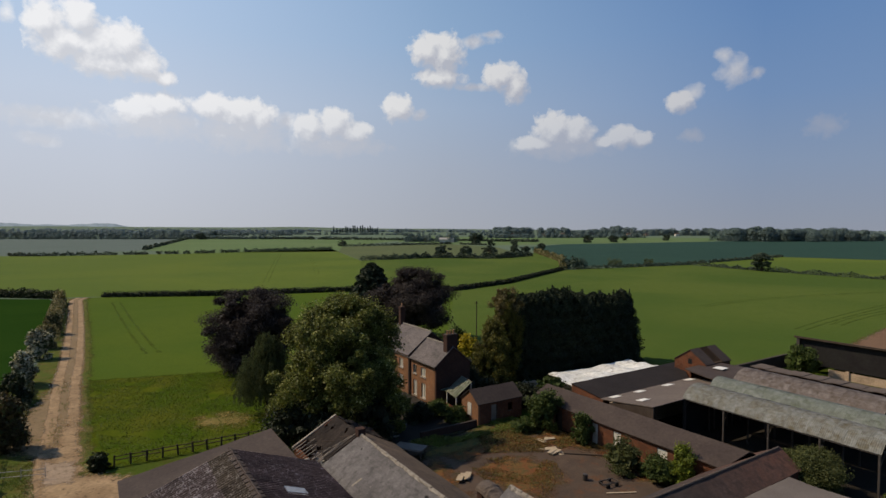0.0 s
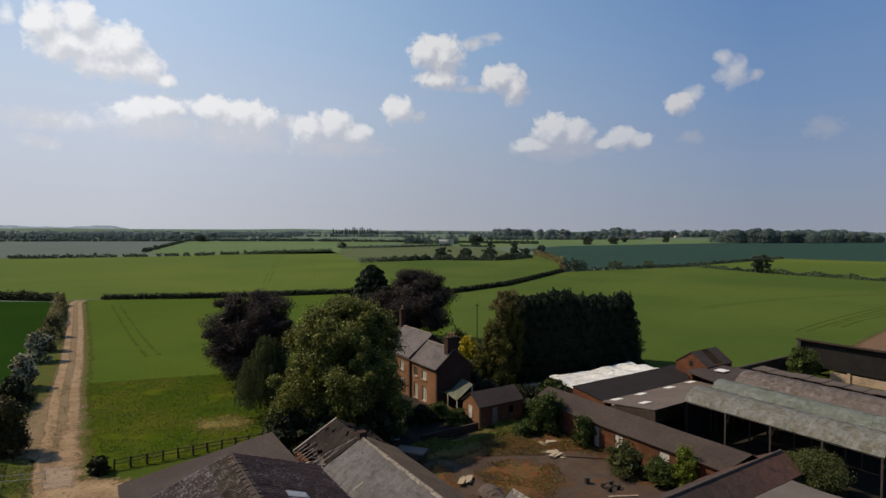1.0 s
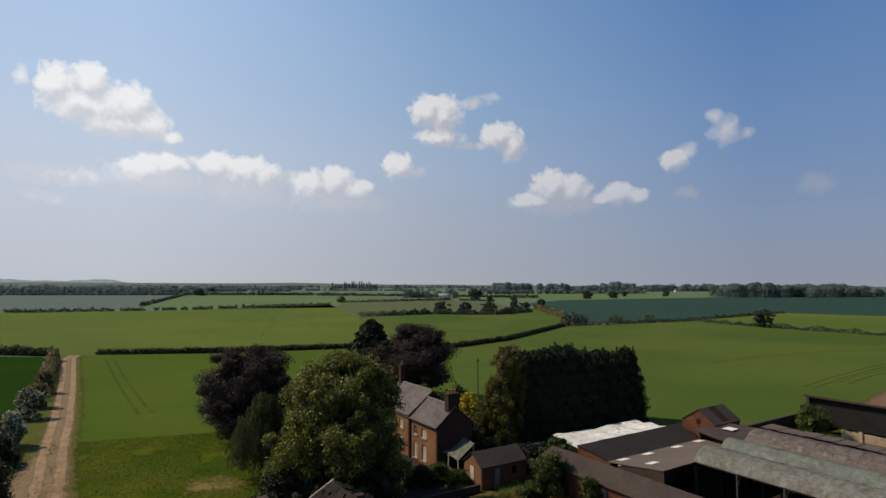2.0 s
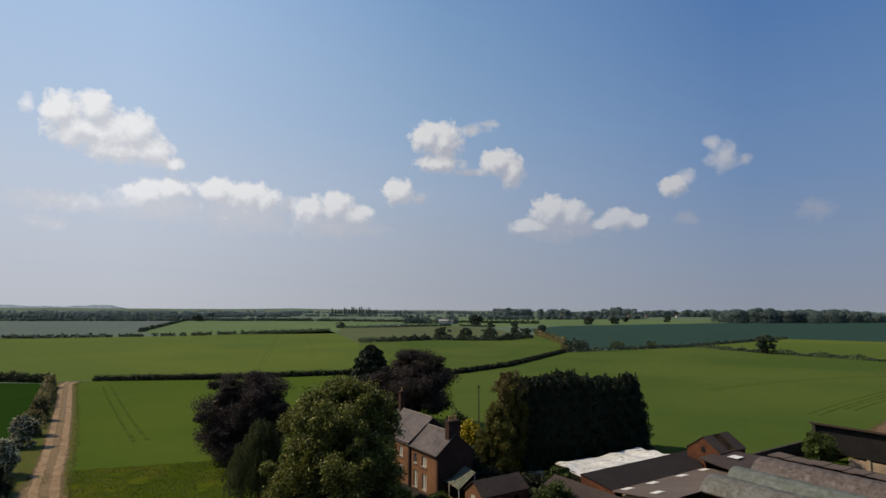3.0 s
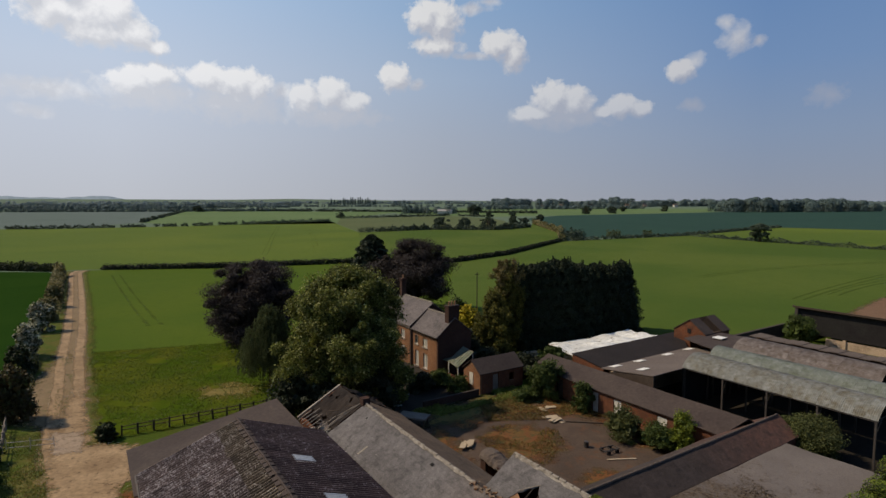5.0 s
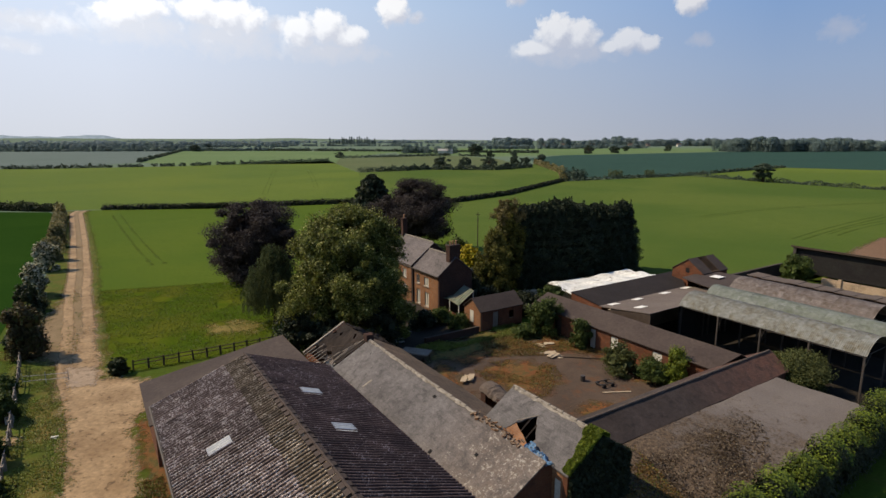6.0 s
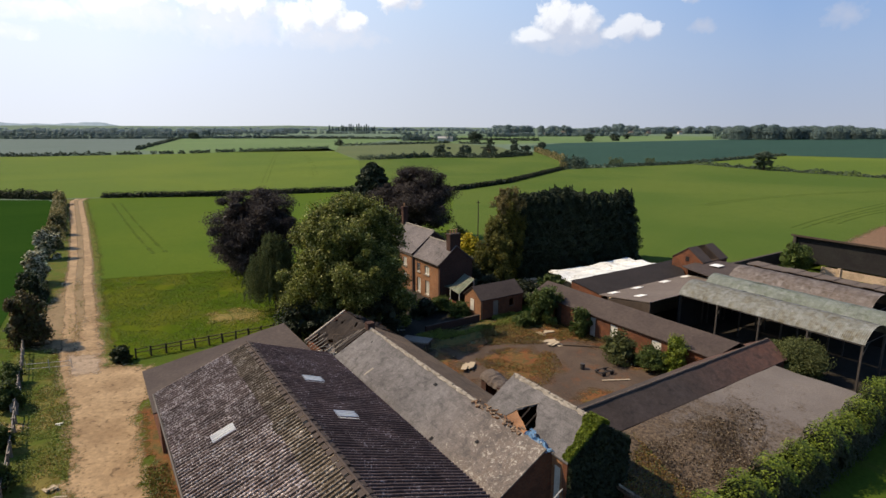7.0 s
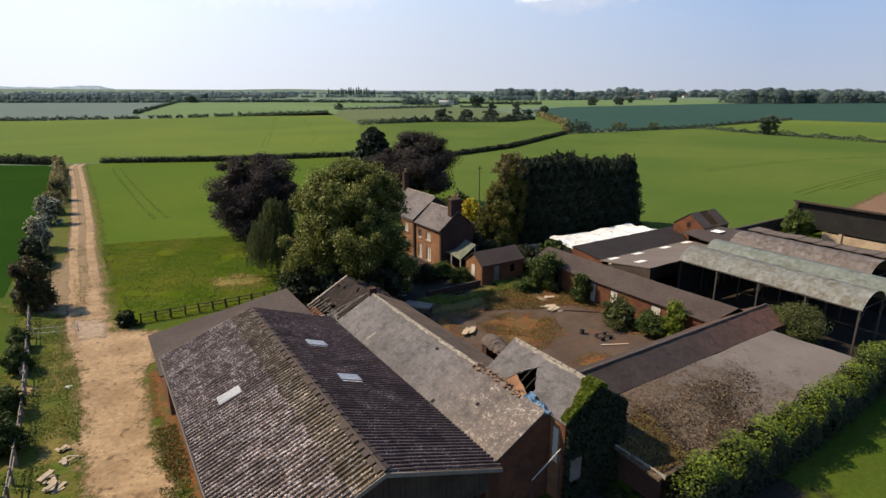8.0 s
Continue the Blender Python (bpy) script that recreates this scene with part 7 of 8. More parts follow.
for k in range(15):
    f = k / 14
    conifer("leylandii", 11.3 + 18.0 * f + lr.uniform(-0.4, 0.4), 77.4 + 10.5 * f + lr.uniform(-0.9, 0.9), 11.9 - 1.0 * f - (0.9 if k == 14 else 0) + lr.uniform(-0.5, 0.9), lr.uniform(4.4, 5.6), L_CON, "dark leylandii in a tall dense row", 180 + k, 26000, 0.12, "leylandii row", lr.uniform(0.34, 0.5), 6)
shrub("laburnum", 3.8, 86.0, 0, 4.6, 3.6, L_YEL, "shrub covered in bright yellow blossom", 21, 3000, 0.28)
shrub("garden_bush", 1.6, 88.0, 0, 5.5, 4.5, L_SHRUB, "dark green garden bush behind the house", 22, 2500, 0.32)
shrub("yard_bush", 10.5, 57.4, 0, 4.3, 3.4, L_SHRUB, "rounded green bush at the corner of the stable", 23, 9000, 0.15)
shrub("yard_bush", 8.6, 57.2, 0, 1.3, 3.2, L_SHRUB, "low spreading green weeds by the outhouse", 24, 5000, 0.14)
shrub("yard_bush", 15.8, 47.6, 0, 2.7, 3.6, L_ELDER, "sprawling grey-green bramble against the stable wall", 25, 9000, 0.1, lumps=15)
shrub("yard_bush", 18.2, 45.4, 0, 2.2, 3.4, L_SHRUB, "tangled green bramble by the stable wall", 251, 9000, 0.1, lumps=14)
shrub("yard_bush", 13.6, 53.6, 0, 3.0, 2.2, L_SHRUB, "ivy clump between the stable doors", 26, 6000, 0.14)
shrub("yard_bush", 19.5, 44.6, 0, 3.5, 2.3, L_IVY, "bright yellow-green bush growing above the stable eave", 27, 7000, 0.12)
shrub("elder_bush", 29.4, 43.4, 0, 3.5, 5.4, L_ELDER, "dusty green elder bush at the end of the range", 28, 34000, 0.085, lumps=70)
shrub("wall_bush", 50.2, 77.6, 0, 4.7, 4.8, L_SHRUB, "green bush beside the boundary wall", 29, 14000, 0.14, lumps=22)
shrub("nettle_bed", -0.6, 62.0, 0, 1.6, 3.4, L_SHRUB, "nettles and shrubs below the house wall", 30, 5000, 0.14)
shrub("nettle_bed", 1.6, 59.8, 0, 1.7, 2.8, L_SHRUB, "tangle of green weeds by the conservatory", 31, 5000, 0.14)
shrub("roof_weeds", 12.6, 63.6, 1.8, 2.2, 3.4, L_SHRUB, "green growth spilling over the stable end", 32, 6000, 0.14)
# shrubs added in near-black leaf colour where deep garden shade lies
shrub("garden_shrub", -7.2, 53.2, 0, 5.2, 6.4, L_DEEP, "dark shrubs added for the shade below the sycamore", 33, 7000, 0.2)
shrub("garden_shrub", -14.2, 52.4, 0, 4.2, 5.6, L_DEEP, "dark shrubs added for the shade below the sycamore", 34, 6000, 0.2)
shrub("garden_shrub", -11.0, 51.4, 0, 3.6, 5.6, L_DEEP, "dark shrubs added for the shade below the sycamore", 37, 6000, 0.2)
shrub("garden_shrub", -7.0, 57.6, 0, 3.0, 3.6, L_DEEP, "dark shrub added for the garden's shade", 38, 5000, 0.2)
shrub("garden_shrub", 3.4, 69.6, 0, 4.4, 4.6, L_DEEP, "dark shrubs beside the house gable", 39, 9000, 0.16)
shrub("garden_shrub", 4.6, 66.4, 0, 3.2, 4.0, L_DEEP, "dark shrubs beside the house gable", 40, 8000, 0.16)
shrub("garden_shrub", 9.6, 65.6, 0, 2.4, 4.6, L_DEEP, "dark shrubs added to darken the ground behind the outhouse", 43, 8000, 0.16)
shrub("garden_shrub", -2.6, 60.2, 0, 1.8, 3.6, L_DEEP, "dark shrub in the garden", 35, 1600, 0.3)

# tall clipped-top hedge in front of the flat roof
a, b = farm(-13.2, 21.6), farm(-14.1, 47.5)
# sun and shade put into colour: bright top leaves over a near-black body
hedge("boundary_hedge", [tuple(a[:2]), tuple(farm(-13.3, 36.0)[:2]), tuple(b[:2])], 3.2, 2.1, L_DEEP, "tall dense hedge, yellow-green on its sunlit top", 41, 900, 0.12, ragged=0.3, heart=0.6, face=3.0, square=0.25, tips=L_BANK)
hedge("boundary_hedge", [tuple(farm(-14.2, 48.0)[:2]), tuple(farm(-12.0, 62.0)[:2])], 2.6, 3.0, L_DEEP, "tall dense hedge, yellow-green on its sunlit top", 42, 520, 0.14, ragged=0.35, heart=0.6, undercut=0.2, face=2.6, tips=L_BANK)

# hedgerow by the track
shrub("hawthorn", -41.0, 51.4, 0, 5.6, 3.6, L_BROWN, "dark brown-green hedgerow bush beside the track", 51, 14000, 0.2, group="hedgerow bushes")
shrub("hawthorn", -43.6, 53.6, 0, 2.2, 3.0, L_HEDGE, "low dark bush under the hedgerow", 58, 4000, 0.2, group="hedgerow bushes")
shrub("hawthorn", -51.6, 66.0, 0, 3.4, 3.4, L_HEDGE, "dark green hedgerow bush beside the track", 59, 6000, 0.22, group="hedgerow bushes")
shrub("hawthorn", -55.8, 73.2, 0, 4.5, 3.4, L_BLOSSOM, "hawthorn in creamy blossom beside the track", 52, 11000, 0.2, group="hedgerow bushes")
shrub("hawthorn", -64.6, 88.4, 0, 4.7, 3.6, L_BLOSSOM, "hawthorn in creamy blossom beside the track", 53, 10000, 0.23, group="hedgerow bushes")
shrub("hawthorn", -69.0, 96.0, 0, 4.2, 3.4, L_MAY, "hawthorn with fading yellowish blossom", 54, 8000, 0.24, group="hedgerow bushes")
shrub("hawthorn", -76.8, 109.0, 0, 4.2, 3.6, L_MAY, "hawthorn with fading yellowish blossom", 55, 8000, 0.26, group="hedgerow bushes")
hedge("track_hedge", [(-72, 101), (-107.5, 155.5)], 2.9, 3.2, L_MAY, "overgrown hedge in fading blossom beside the farm track", 56, 70, 0.3)
hedge("track_hedge", [(-43.5, 55), (-54, 71)], 1.3, 2.4, L_HEDGE, "low gappy hedge beside the farm track", 57, 110, 0.2, 0.25)
for i, (x, y, h, w) in enumerate(((-36.2, 42.6, 2.0, 2.0), (-33.4, 38.6, 2.2, 2.2), (-29.8, 32.8, 2.2, 2.0), (-27.0, 28.6, 2.6, 2.8), (-24.0, 23.0, 2.4, 2.6))):
    shrub("fence_bush", x, y, 0, h, w, L_SHRUB, "green bush grown through the field fence", 60 + i, 4000, 0.14, group="fence bushes")
shrub("gate_bush", -29.9, 47.6, 0, 1.5, 1.7, L_HEDGE, "small round dark bush at the end of the fence", 66, 1200, 0.2)

# field hedges
hedge("field_hedge", [(-300, 172), (-133, 168), (-114.5, 165)], 2.6, 3.0, L_HEDGE, "dark overgrown hedge along a field", 71, 70, 0.34, ragged=0.2, heart=0.7)
hedge("field_hedge", [(-103.5, 168.5), (-69, 172.6), (-27.4, 186.4)], 1.9, 2.2, L_DEEP, "trimmed dark hedge between two fields", 72, 110, 0.24, ragged=0.08, heart=0.6)
hedge("field_hedge", [(-27.4, 186.4), (4.2, 187.8), (24.4, 212.4), (60.6, 282.5)], 1.8, 2.4, L_DEEP, "trimmed dark hedge between two fields", 73, 60, 0.34, ragged=0.12, heart=0.7)
hedge("field_hedge", [(60.6, 282.5), (144, 325), (146, 327)], 1.9, 2.6, L_FIELD_HEDGE, "gappy hawthorn hedge along the wheat", 74, 26.4, 0.50, 0.3)
hedge("field_hedge", [(144, 325), (159, 279), (183, 233), (230, 150)], 1.9, 2.6, L_FIELD_HEDGE, "low field hedge below the lone oak", 75, 26.4, 0.50, 0.1)
hedge("field_hedge", [(62, 284), (76, 357), (82, 495)], 3.4, 3.6, L_MAY, "overgrown pale flowering hedge along a field", 76, 19.8, 0.72)
hedge("field_hedge", [(-54.6, 363), (-9.5, 396), (37, 390), (68, 428)], 3.2, 3.6, L_FIELD_HEDGE, "thick dark hedge with young trees", 77, 19.8, 0.72)
hedge("field_hedge", [(-560, 405), (-300, 412), (-209, 455), (-112, 559)], 2.6, 3.0, L_FIELD_HEDGE, "long gappy field hedge", 78, 13.2, 0.79, 0.25)
hedge("field_hedge", [(84, 307), (120, 318)], 4.0, 4.6, L_ELDER, "pale flowering thorn clump in the hedge", 79, 30, 0.5, 0.4)
hedge("field_hedge", [(62, 286), (76, 300)], 5.0, 5.5, L_FIELD_HEDGE, "thorn clump at the hedge corner", 80, 19.8, 0.72, 0.1)
hedge("field_hedge", [(146, 330), (256, 419)], 1.8, 2.5, L_FIELD_HEDGE, "thin clipped hedge along the bean field", 81, 13.2, 0.72, 0.2)
hedge("field_hedge", [(-517, 1137), (-286, 532)], 3.0, 4.0, L_FIELD_HEDGE, "dark hedge far across the fields", 82, 6.6, 1.15, 0.3)
hedge("field_hedge", [(-116, 640), (12, 750), (60, 690)], 3.0, 4.0, L_FIELD_HEDGE, "dark hedge far across the fields", 83, 6.6, 1.08, 0.15)
hedge("field_hedge", [(-515, 1136), (-70, 1000), (150, 870)], 4.0, 5.0, L_FIELD_HEDGE, "dark hedge far across the fields", 84, 5.5, 1.58, 0.15)

# single trees across the land
tree("lone_oak", 159.0, 277.0, 9.0, 11.4, L_FIELD_HEDGE, "lone spreading oak on the hedge line", 91, 14000, 0.38, 0.22, 70, 0.26, 0.6, hollow=0.2, skirt=0.2)
ft = tree("field_tree", 0.4, 404, 8.6, 12.0, L_FIELD_HEDGE, "round dark tree standing in a far field", 92, 6000, 0.6, 0.03, 50, 0.26, 0.4, group="field trees")
for i, (x, y, s) in enumerate(((16, 404, 0.85), (35.6, 428, 0.95), (47, 400, 0.6), (60, 455, 0.8), (72, 480, 0.7), (95, 540, 0.9), (217, 835, 1.25), (266, 868, 1.2), (-448, 1031, 1.5), (330, 1010, 1.0), (405, 1010, 1.2), (-120, 660, 0.9), (45, 760, 1.6), (60, 690, 0.8), (90, 700, 0.8))):
    c = copy_thing(ft, pose(x, y, 0, 0, 0, i * 71))
    c.scale = (s * (1 + 0.15 * math.sin(i)), s, s * (1 + 0.12 * math.cos(i * 2)))
pop = conifer("poplar", -452, 2300, 28, 5, L_MID, "tall thin poplar in a distant row", 93, 900, 1.9, "poplar row", 0.35)
for k in range(1, 18):
    x = -440 if k == 1 else -424 + (k - 2) * 10.2
    c = copy_thing(pop, pose(x, 2300 + 10 * math.sin(k * 2), 0, 0, 0, k * 50))
    c.scale = (1, 1, 0.62 + 0.5 * math.sin(math.pi * k / 19) + 0.14 * math.sin(k * 1.9))


def wood(name, x0, x1, y0, y1, h, label, seed, leaf=L_FAR, close=1.0, hump=0.0):
    """A far wood: many rounded crowns close together, leafy to the ground, with an uneven top."""
    rng = np.random.default_rng(seed)
    k = max(4, int((x1 - x0) / (h * 0.34) * close))
    cx = rng.uniform(x0, x1, k)
    cy = y0 + (y1 - y0) * (cx - x0) / max(1, x1 - x0) + rng.normal(size=k) * h * 0.9
    swell = 0.8 + 0.2 * np.sin(cx * 0.9 / h + seed) * np.sin(cx * 0.23 / h + 1.7 * seed)
    hh = h * rng.uniform(0.62 + 0.2 * hump, 1.0, k) * swell * (1 - hump + hump * np.sin(np.pi * np.clip(0.12 + 0.8 * (cx - x0) / (x1 - x0), 0, 1)))
    rr = h * rng.uniform(0.24, 0.42, k)
    n = k * 620
    i = rng.integers(0, k, n)
    p = rng.normal(size=(n, 3))
    p /= np.linalg.norm(p, axis=1)[:, None]
    q = np.stack([cx[i], cy[i], hh[i] - rr[i] * 0.75], 1) + p * (rr[i] * rng.uniform(0.8, 1.0, n))[:, None] * np.array([1, 1, 0.75])
    low = p[:, 2] < -0.1
    q[:, 2] = np.where(low, q[:, 2] * rng.uniform(0.05, 1.0, n), q[:, 2])
    q[:, 2] = np.abs(q[:, 2])
    ob = new(name, leaf_mesh(name, q, h * 0.052, leaf, seed, 1.2, 0.0, p + np.array([0, 0, 0.25]), 5.0))
    return tagged(ob, label, "woodland", kind="stuff")


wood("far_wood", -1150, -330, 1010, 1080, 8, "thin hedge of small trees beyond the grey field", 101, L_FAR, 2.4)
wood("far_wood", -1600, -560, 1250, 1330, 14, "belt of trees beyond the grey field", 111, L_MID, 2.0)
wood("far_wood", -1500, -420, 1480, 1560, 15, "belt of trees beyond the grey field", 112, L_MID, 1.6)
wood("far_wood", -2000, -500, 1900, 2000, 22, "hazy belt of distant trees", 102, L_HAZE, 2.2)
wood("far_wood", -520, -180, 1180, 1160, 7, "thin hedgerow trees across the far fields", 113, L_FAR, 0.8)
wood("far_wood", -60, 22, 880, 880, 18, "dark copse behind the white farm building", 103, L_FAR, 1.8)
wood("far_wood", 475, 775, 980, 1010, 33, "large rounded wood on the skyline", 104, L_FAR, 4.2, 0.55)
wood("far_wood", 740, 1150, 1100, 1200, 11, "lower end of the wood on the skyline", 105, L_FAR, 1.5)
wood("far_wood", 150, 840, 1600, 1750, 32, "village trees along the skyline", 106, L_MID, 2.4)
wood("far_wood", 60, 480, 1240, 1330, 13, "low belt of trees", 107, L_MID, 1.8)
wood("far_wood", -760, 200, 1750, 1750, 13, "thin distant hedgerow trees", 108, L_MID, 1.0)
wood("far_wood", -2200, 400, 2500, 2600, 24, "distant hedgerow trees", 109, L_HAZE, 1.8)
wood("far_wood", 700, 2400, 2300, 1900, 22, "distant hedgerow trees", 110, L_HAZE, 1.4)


def ridge_line(name, az0, az1, dist, low, high, seed, label):
    """A long, low hill far off, rising from the plain."""
    bm2 = bmesh.new()
    rows = []
    for i in range(121):
        s = i / 120
        az = radians(az0 + (az1 - az0) * s)
        h = (low + (high - low) * (0.5 + 0.5 * noise.noise(Vector((s * 4, seed, 0)))) + 5 * noise.noise(Vector((s * 31, seed, 3)))) * min(1, 6 * s, 6 * (1 - s))
        rows.append([bm2.verts.new((math.sin(az) * d, math.cos(az) * d, z)) for d, z in ((dist - 350, -3), (dist, h), (dist + 300, -3))])
    for ra, rb in zip(rows, rows[1:]):
        for k in range(2):
            bm2.faces.new((ra[k], ra[k + 1], rb[k + 1], rb[k]))
    bmesh.ops.recalc_face_normals(bm2, faces=bm2.faces)
    me = mesh_of(bm2, name)
    me.materials.append(M_HILL)
    return tagged(new(name, me), label, "hills", kind="structure")


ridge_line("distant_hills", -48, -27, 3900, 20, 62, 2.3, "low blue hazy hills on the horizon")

wf = thing("white_barn", "long white modern farm building far across the fields", "barn", m=pose(5.5, 840, 0))
part("wall", one_box(-11, 11, 0, 9, 0, 4.6), M_PAINT, wf)
part("roof", slab(bmesh.new(), [(-11.3, -0.4, 4.6), (11.3, -0.4, 4.6), (11.3, 4.5, 7.4), (-11.3, 4.5, 7.4)], 0.2), M_GALV, wf)
part("roof", slab(bmesh.new(), [(-11.3, 9.4, 4.6), (11.3, 9.4, 4.6), (11.3, 4.5, 7.4), (-11.3, 4.5, 7.4)], 0.2), M_GALV, wf)
for i, (x, y, w, h) in enumerate(((635, 985, 34, 5.5), (690, 1000, 16, 4.5), (742, 1060, 20, 4.5))):
    f = thing("farm_shed", "pale low farm shed before the distant wood", "shed", m=pose(x, y, 0, 0, 0, -8))
    part("wall", one_box(-w / 2, w / 2, 0, 9, 0, h * 0.65), M_PAINT, f)
    part("roof", slab(bmesh.new(), [(-w / 2, -0.4, h * 0.65), (w / 2, -0.4, h * 0.65), (w / 2, 9.4, h), (-w / 2, 9.4, h)], 0.2), M_GALV, f)
vr = random.Random(3)
for i in range(7):
    x, y = 210 + i * 78 + vr.uniform(-18, 18), 1590 + vr.uniform(-20, 40)
    f = thing("village_house", "small distant brick house among the trees", "house", "village houses", pose(x, y, 0, 0, 0, vr.uniform(-40, 40)))
    part("wall", one_box(-6, 6, -4, 4, 0, 6), M_BLOCK if i % 3 else M_PAINT, f)
    bm = bmesh.new()
    wall_poly(bm, [(-4.4, 6.003), (4.4, 6.003), (0, 10)], "v", -6.4, 12.8)
    part("roof", bm, M_SLATE_HOUSE if i % 2 else M_RIDGE, f)

# telegraph pole beside the cypresses
tp = thing("telegraph_pole", "thin dark wooden telegraph pole in the field edge", "pole", m=pose(5.6, 92.0, 0))
part("pole", one_rod((0, 0, -0.3), (0, 0, 9.0), 0.1, 0.07), M_TIMBER_DARK, tp)
part("crossarm", one_box(-0.35, 0.35, -0.04, 0.04, 8.6, 8.69), M_TIMBER_DARK, tp)


# ---- fences, gate ----
def post_rail(name, pts, label, gap, h, material, rails, seed):
    """A post-and-rail fence, each post and rail its own piece."""
    x0, y0 = pts[0]
    t = thing(name, label, "fence", m=pose(x0, y0, 0))
    rng = random.Random(seed)
    pm = None
    posts = []
    for (ax, ay), (bx, by) in zip(pts, pts[1:]):
        n = max(1, round(math.hypot(bx - ax, by - ay) / gap))
        posts += [(ax + (bx - ax) * i / n, ay + (by - ay) * i / n) for i in range(n)]
    posts.append(pts[-1])
    pm = mesh_of(one_box(-0.07, 0.07, -0.07, 0.07, -0.2, h + 0.12), "post")
    pm.materials.append(material)
    for x, y in posts:
        ob = part("post", pm, None, t)
        ob.matrix_local = pose(x - x0, y - y0, 0, rng.uniform(-3, 3), rng.uniform(-3, 3), rng.uniform(0, 40))
    for (ax, ay), (bx, by) in zip(posts, posts[1:]):
        for r in range(rails):
            z = h * (1 - r * 0.36)
            bm = bmesh.new()
            rod(bm, (ax - x0, ay - y0, z + rng.uniform(-0.03, 0.03)), (bx - x0, by - y0, z + rng.uniform(-0.03, 0.03)), 0.045, n=5)
            part("rail", bm, material, t)
    return t


post_rail("paddock_fence", [(-28.9, 48.2), (-24.5, 50.8), (-20.2, 53.4), (-15.8, 56.0)], "dark weathered post-and-rail paddock fence", 1.25, 0.9, M_TIMBER_DARK, 2, 1)
post_rail("field_fence", [(-41.0, 50.6), (-36.9, 44.8), (-34.1, 40.6), (-29.5, 33.9), (-26.5, 29.3), (-24.3, 25.8), (-20.5, 19.5)], "pale grey leaning post-and-rail fence beside the yard", 1.7, 1.15, M_TIMBER, 2, 2)
gate = thing("field_gate", "open two-barred field gate across the verge", "gate", m=pose(-36.6, 44.9, 0))
for k in (1, 3):
    part("bar", one_rod((0, 0, 0.25 + 0.22 * k), (3.4, 0.85, 0.25 + 0.22 * k), 0.025), M_GALV, gate)
for s in (0.0, 0.5, 1.0):
    part("stile", one_rod((3.4 * s, 0.85 * s, 0.2), (3.4 * s, 0.85 * s, 1.18), 0.03), M_GALV, gate)
trough = thing("water_trough", "long pale galvanised sheet leaning on the fence", "trough", m=pose(-33.6, 39.6, 0, 0, 0, -57))
part("body", one_box(-1.6, 1.6, -0.25, 0.25, 0.1, 0.75), M_GALV, trough)

# ---- yard clutter ----
def pile(name, x, y, material, label, n, size, seed, category="boards"):
    """A few loose boards lying across one another."""
    t = thing(name, label, category, m=pose(x, y, 0.05))
    rng = random.Random(seed)
    for k in range(n):
        l, w = size * rng.uniform(0.6, 1.2), size * rng.uniform(0.1, 0.5)
        ob = part("board", one_box(-l / 2, l / 2, -w / 2, w / 2, 0, 0.04), material, t)
        ob.matrix_local = pose(rng.uniform(-0.5, 0.5) * size, rng.uniform(-0.4, 0.4) * size, 0.045 * k, rng.uniform(-4, 4), rng.uniform(-4, 4), rng.uniform(0, 180))
    return t


pile("board_heap", 10.6, 51.6, M_PALE_WOOD, "heap of bleached boards lying in the yard", 5, 1.4, 1)
pile("board_heap", 10.2, 54.6, M_PALE_WOOD, "pale broken boards among weeds", 3, 1.0, 2)
pile("board_heap", 1.9, 45.9, M_PALE_WOOD, "scatter of pale broken timber", 7, 1.1, 3)
pile("paper_scrap", -28.0, 36.4, M_PAINT, "white scrap lying on the dirt yard", 2, 0.45, 4, "litter")
pile("slate_heap", -1.6, 47.0, M_CEMENT, "pale rubble by the barn wall", 5, 0.8, 5, "rubble")
pile("sheet_heap", -5.1, 55.8, M_GALV, "bluish grey scrap sheets lying in the shaded garden", 4, 1.3, 7, "scrap")
pile("sheet_heap", -4.2, 58.6, M_GALV, "bluish grey scrap sheets lying in the shaded garden", 3, 1.0, 8, "scrap")
pile("stone_heap", -22.5, 26.4, M_STONE, "pale broken stone slabs in the weeds", 6, 0.8, 9, "rubble")
pile("stone_heap", -22.7, 27.9, M_STONE, "pale broken stone slabs in the weeds", 5, 0.7, 10, "rubble")
pile("stone_heap", -21.7, 25.6, M_STONE, "pale broken stone slabs in the weeds", 6, 0.7, 12, "rubble")
pile("stone_heap", -23.6, 28.9, M_STONE, "pale broken stone slabs in the weeds", 5, 0.5, 13, "rubble")
plank = thing("plank", "long pale plank lying in the yard", "plank", m=pose(14.2, 43.4, 0.06, 0, 0, 4))
part("board", one_box(-1.2, 1.2, -0.08, 0.08, 0, 0.05), M_PALE_WOOD, plank)
pole_ = thing("pole", "dark pole lying across the yard", "pole", m=pose(12.6, 50.9, 0.1, 0, 0, -8))
part("bar", one_rod((-2.5, 0, 0), (2.5, 0, 0), 0.06), M_TIMBER_DARK, pole_)
fr = thing("trailer_frame", "rusting steel trailer frame in the yard", "trailer", m=pose(13.6, 44.8, 0, 0, 0, 25) @ Matrix.Diagonal((0.72, 0.72, 0.72, 1)))
for s in (-0.5, 0.5):
    part("rail", one_box(-1.1, 1.1, s - 0.04, s + 0.04, 0.4, 0.5), M_STEEL, fr)
for s in (-1.0, 0.0, 1.0):
    part("crossbar", one_box(s - 0.04, s + 0.04, -0.46, 0.46, 0.41, 0.49), M_STEEL, fr)
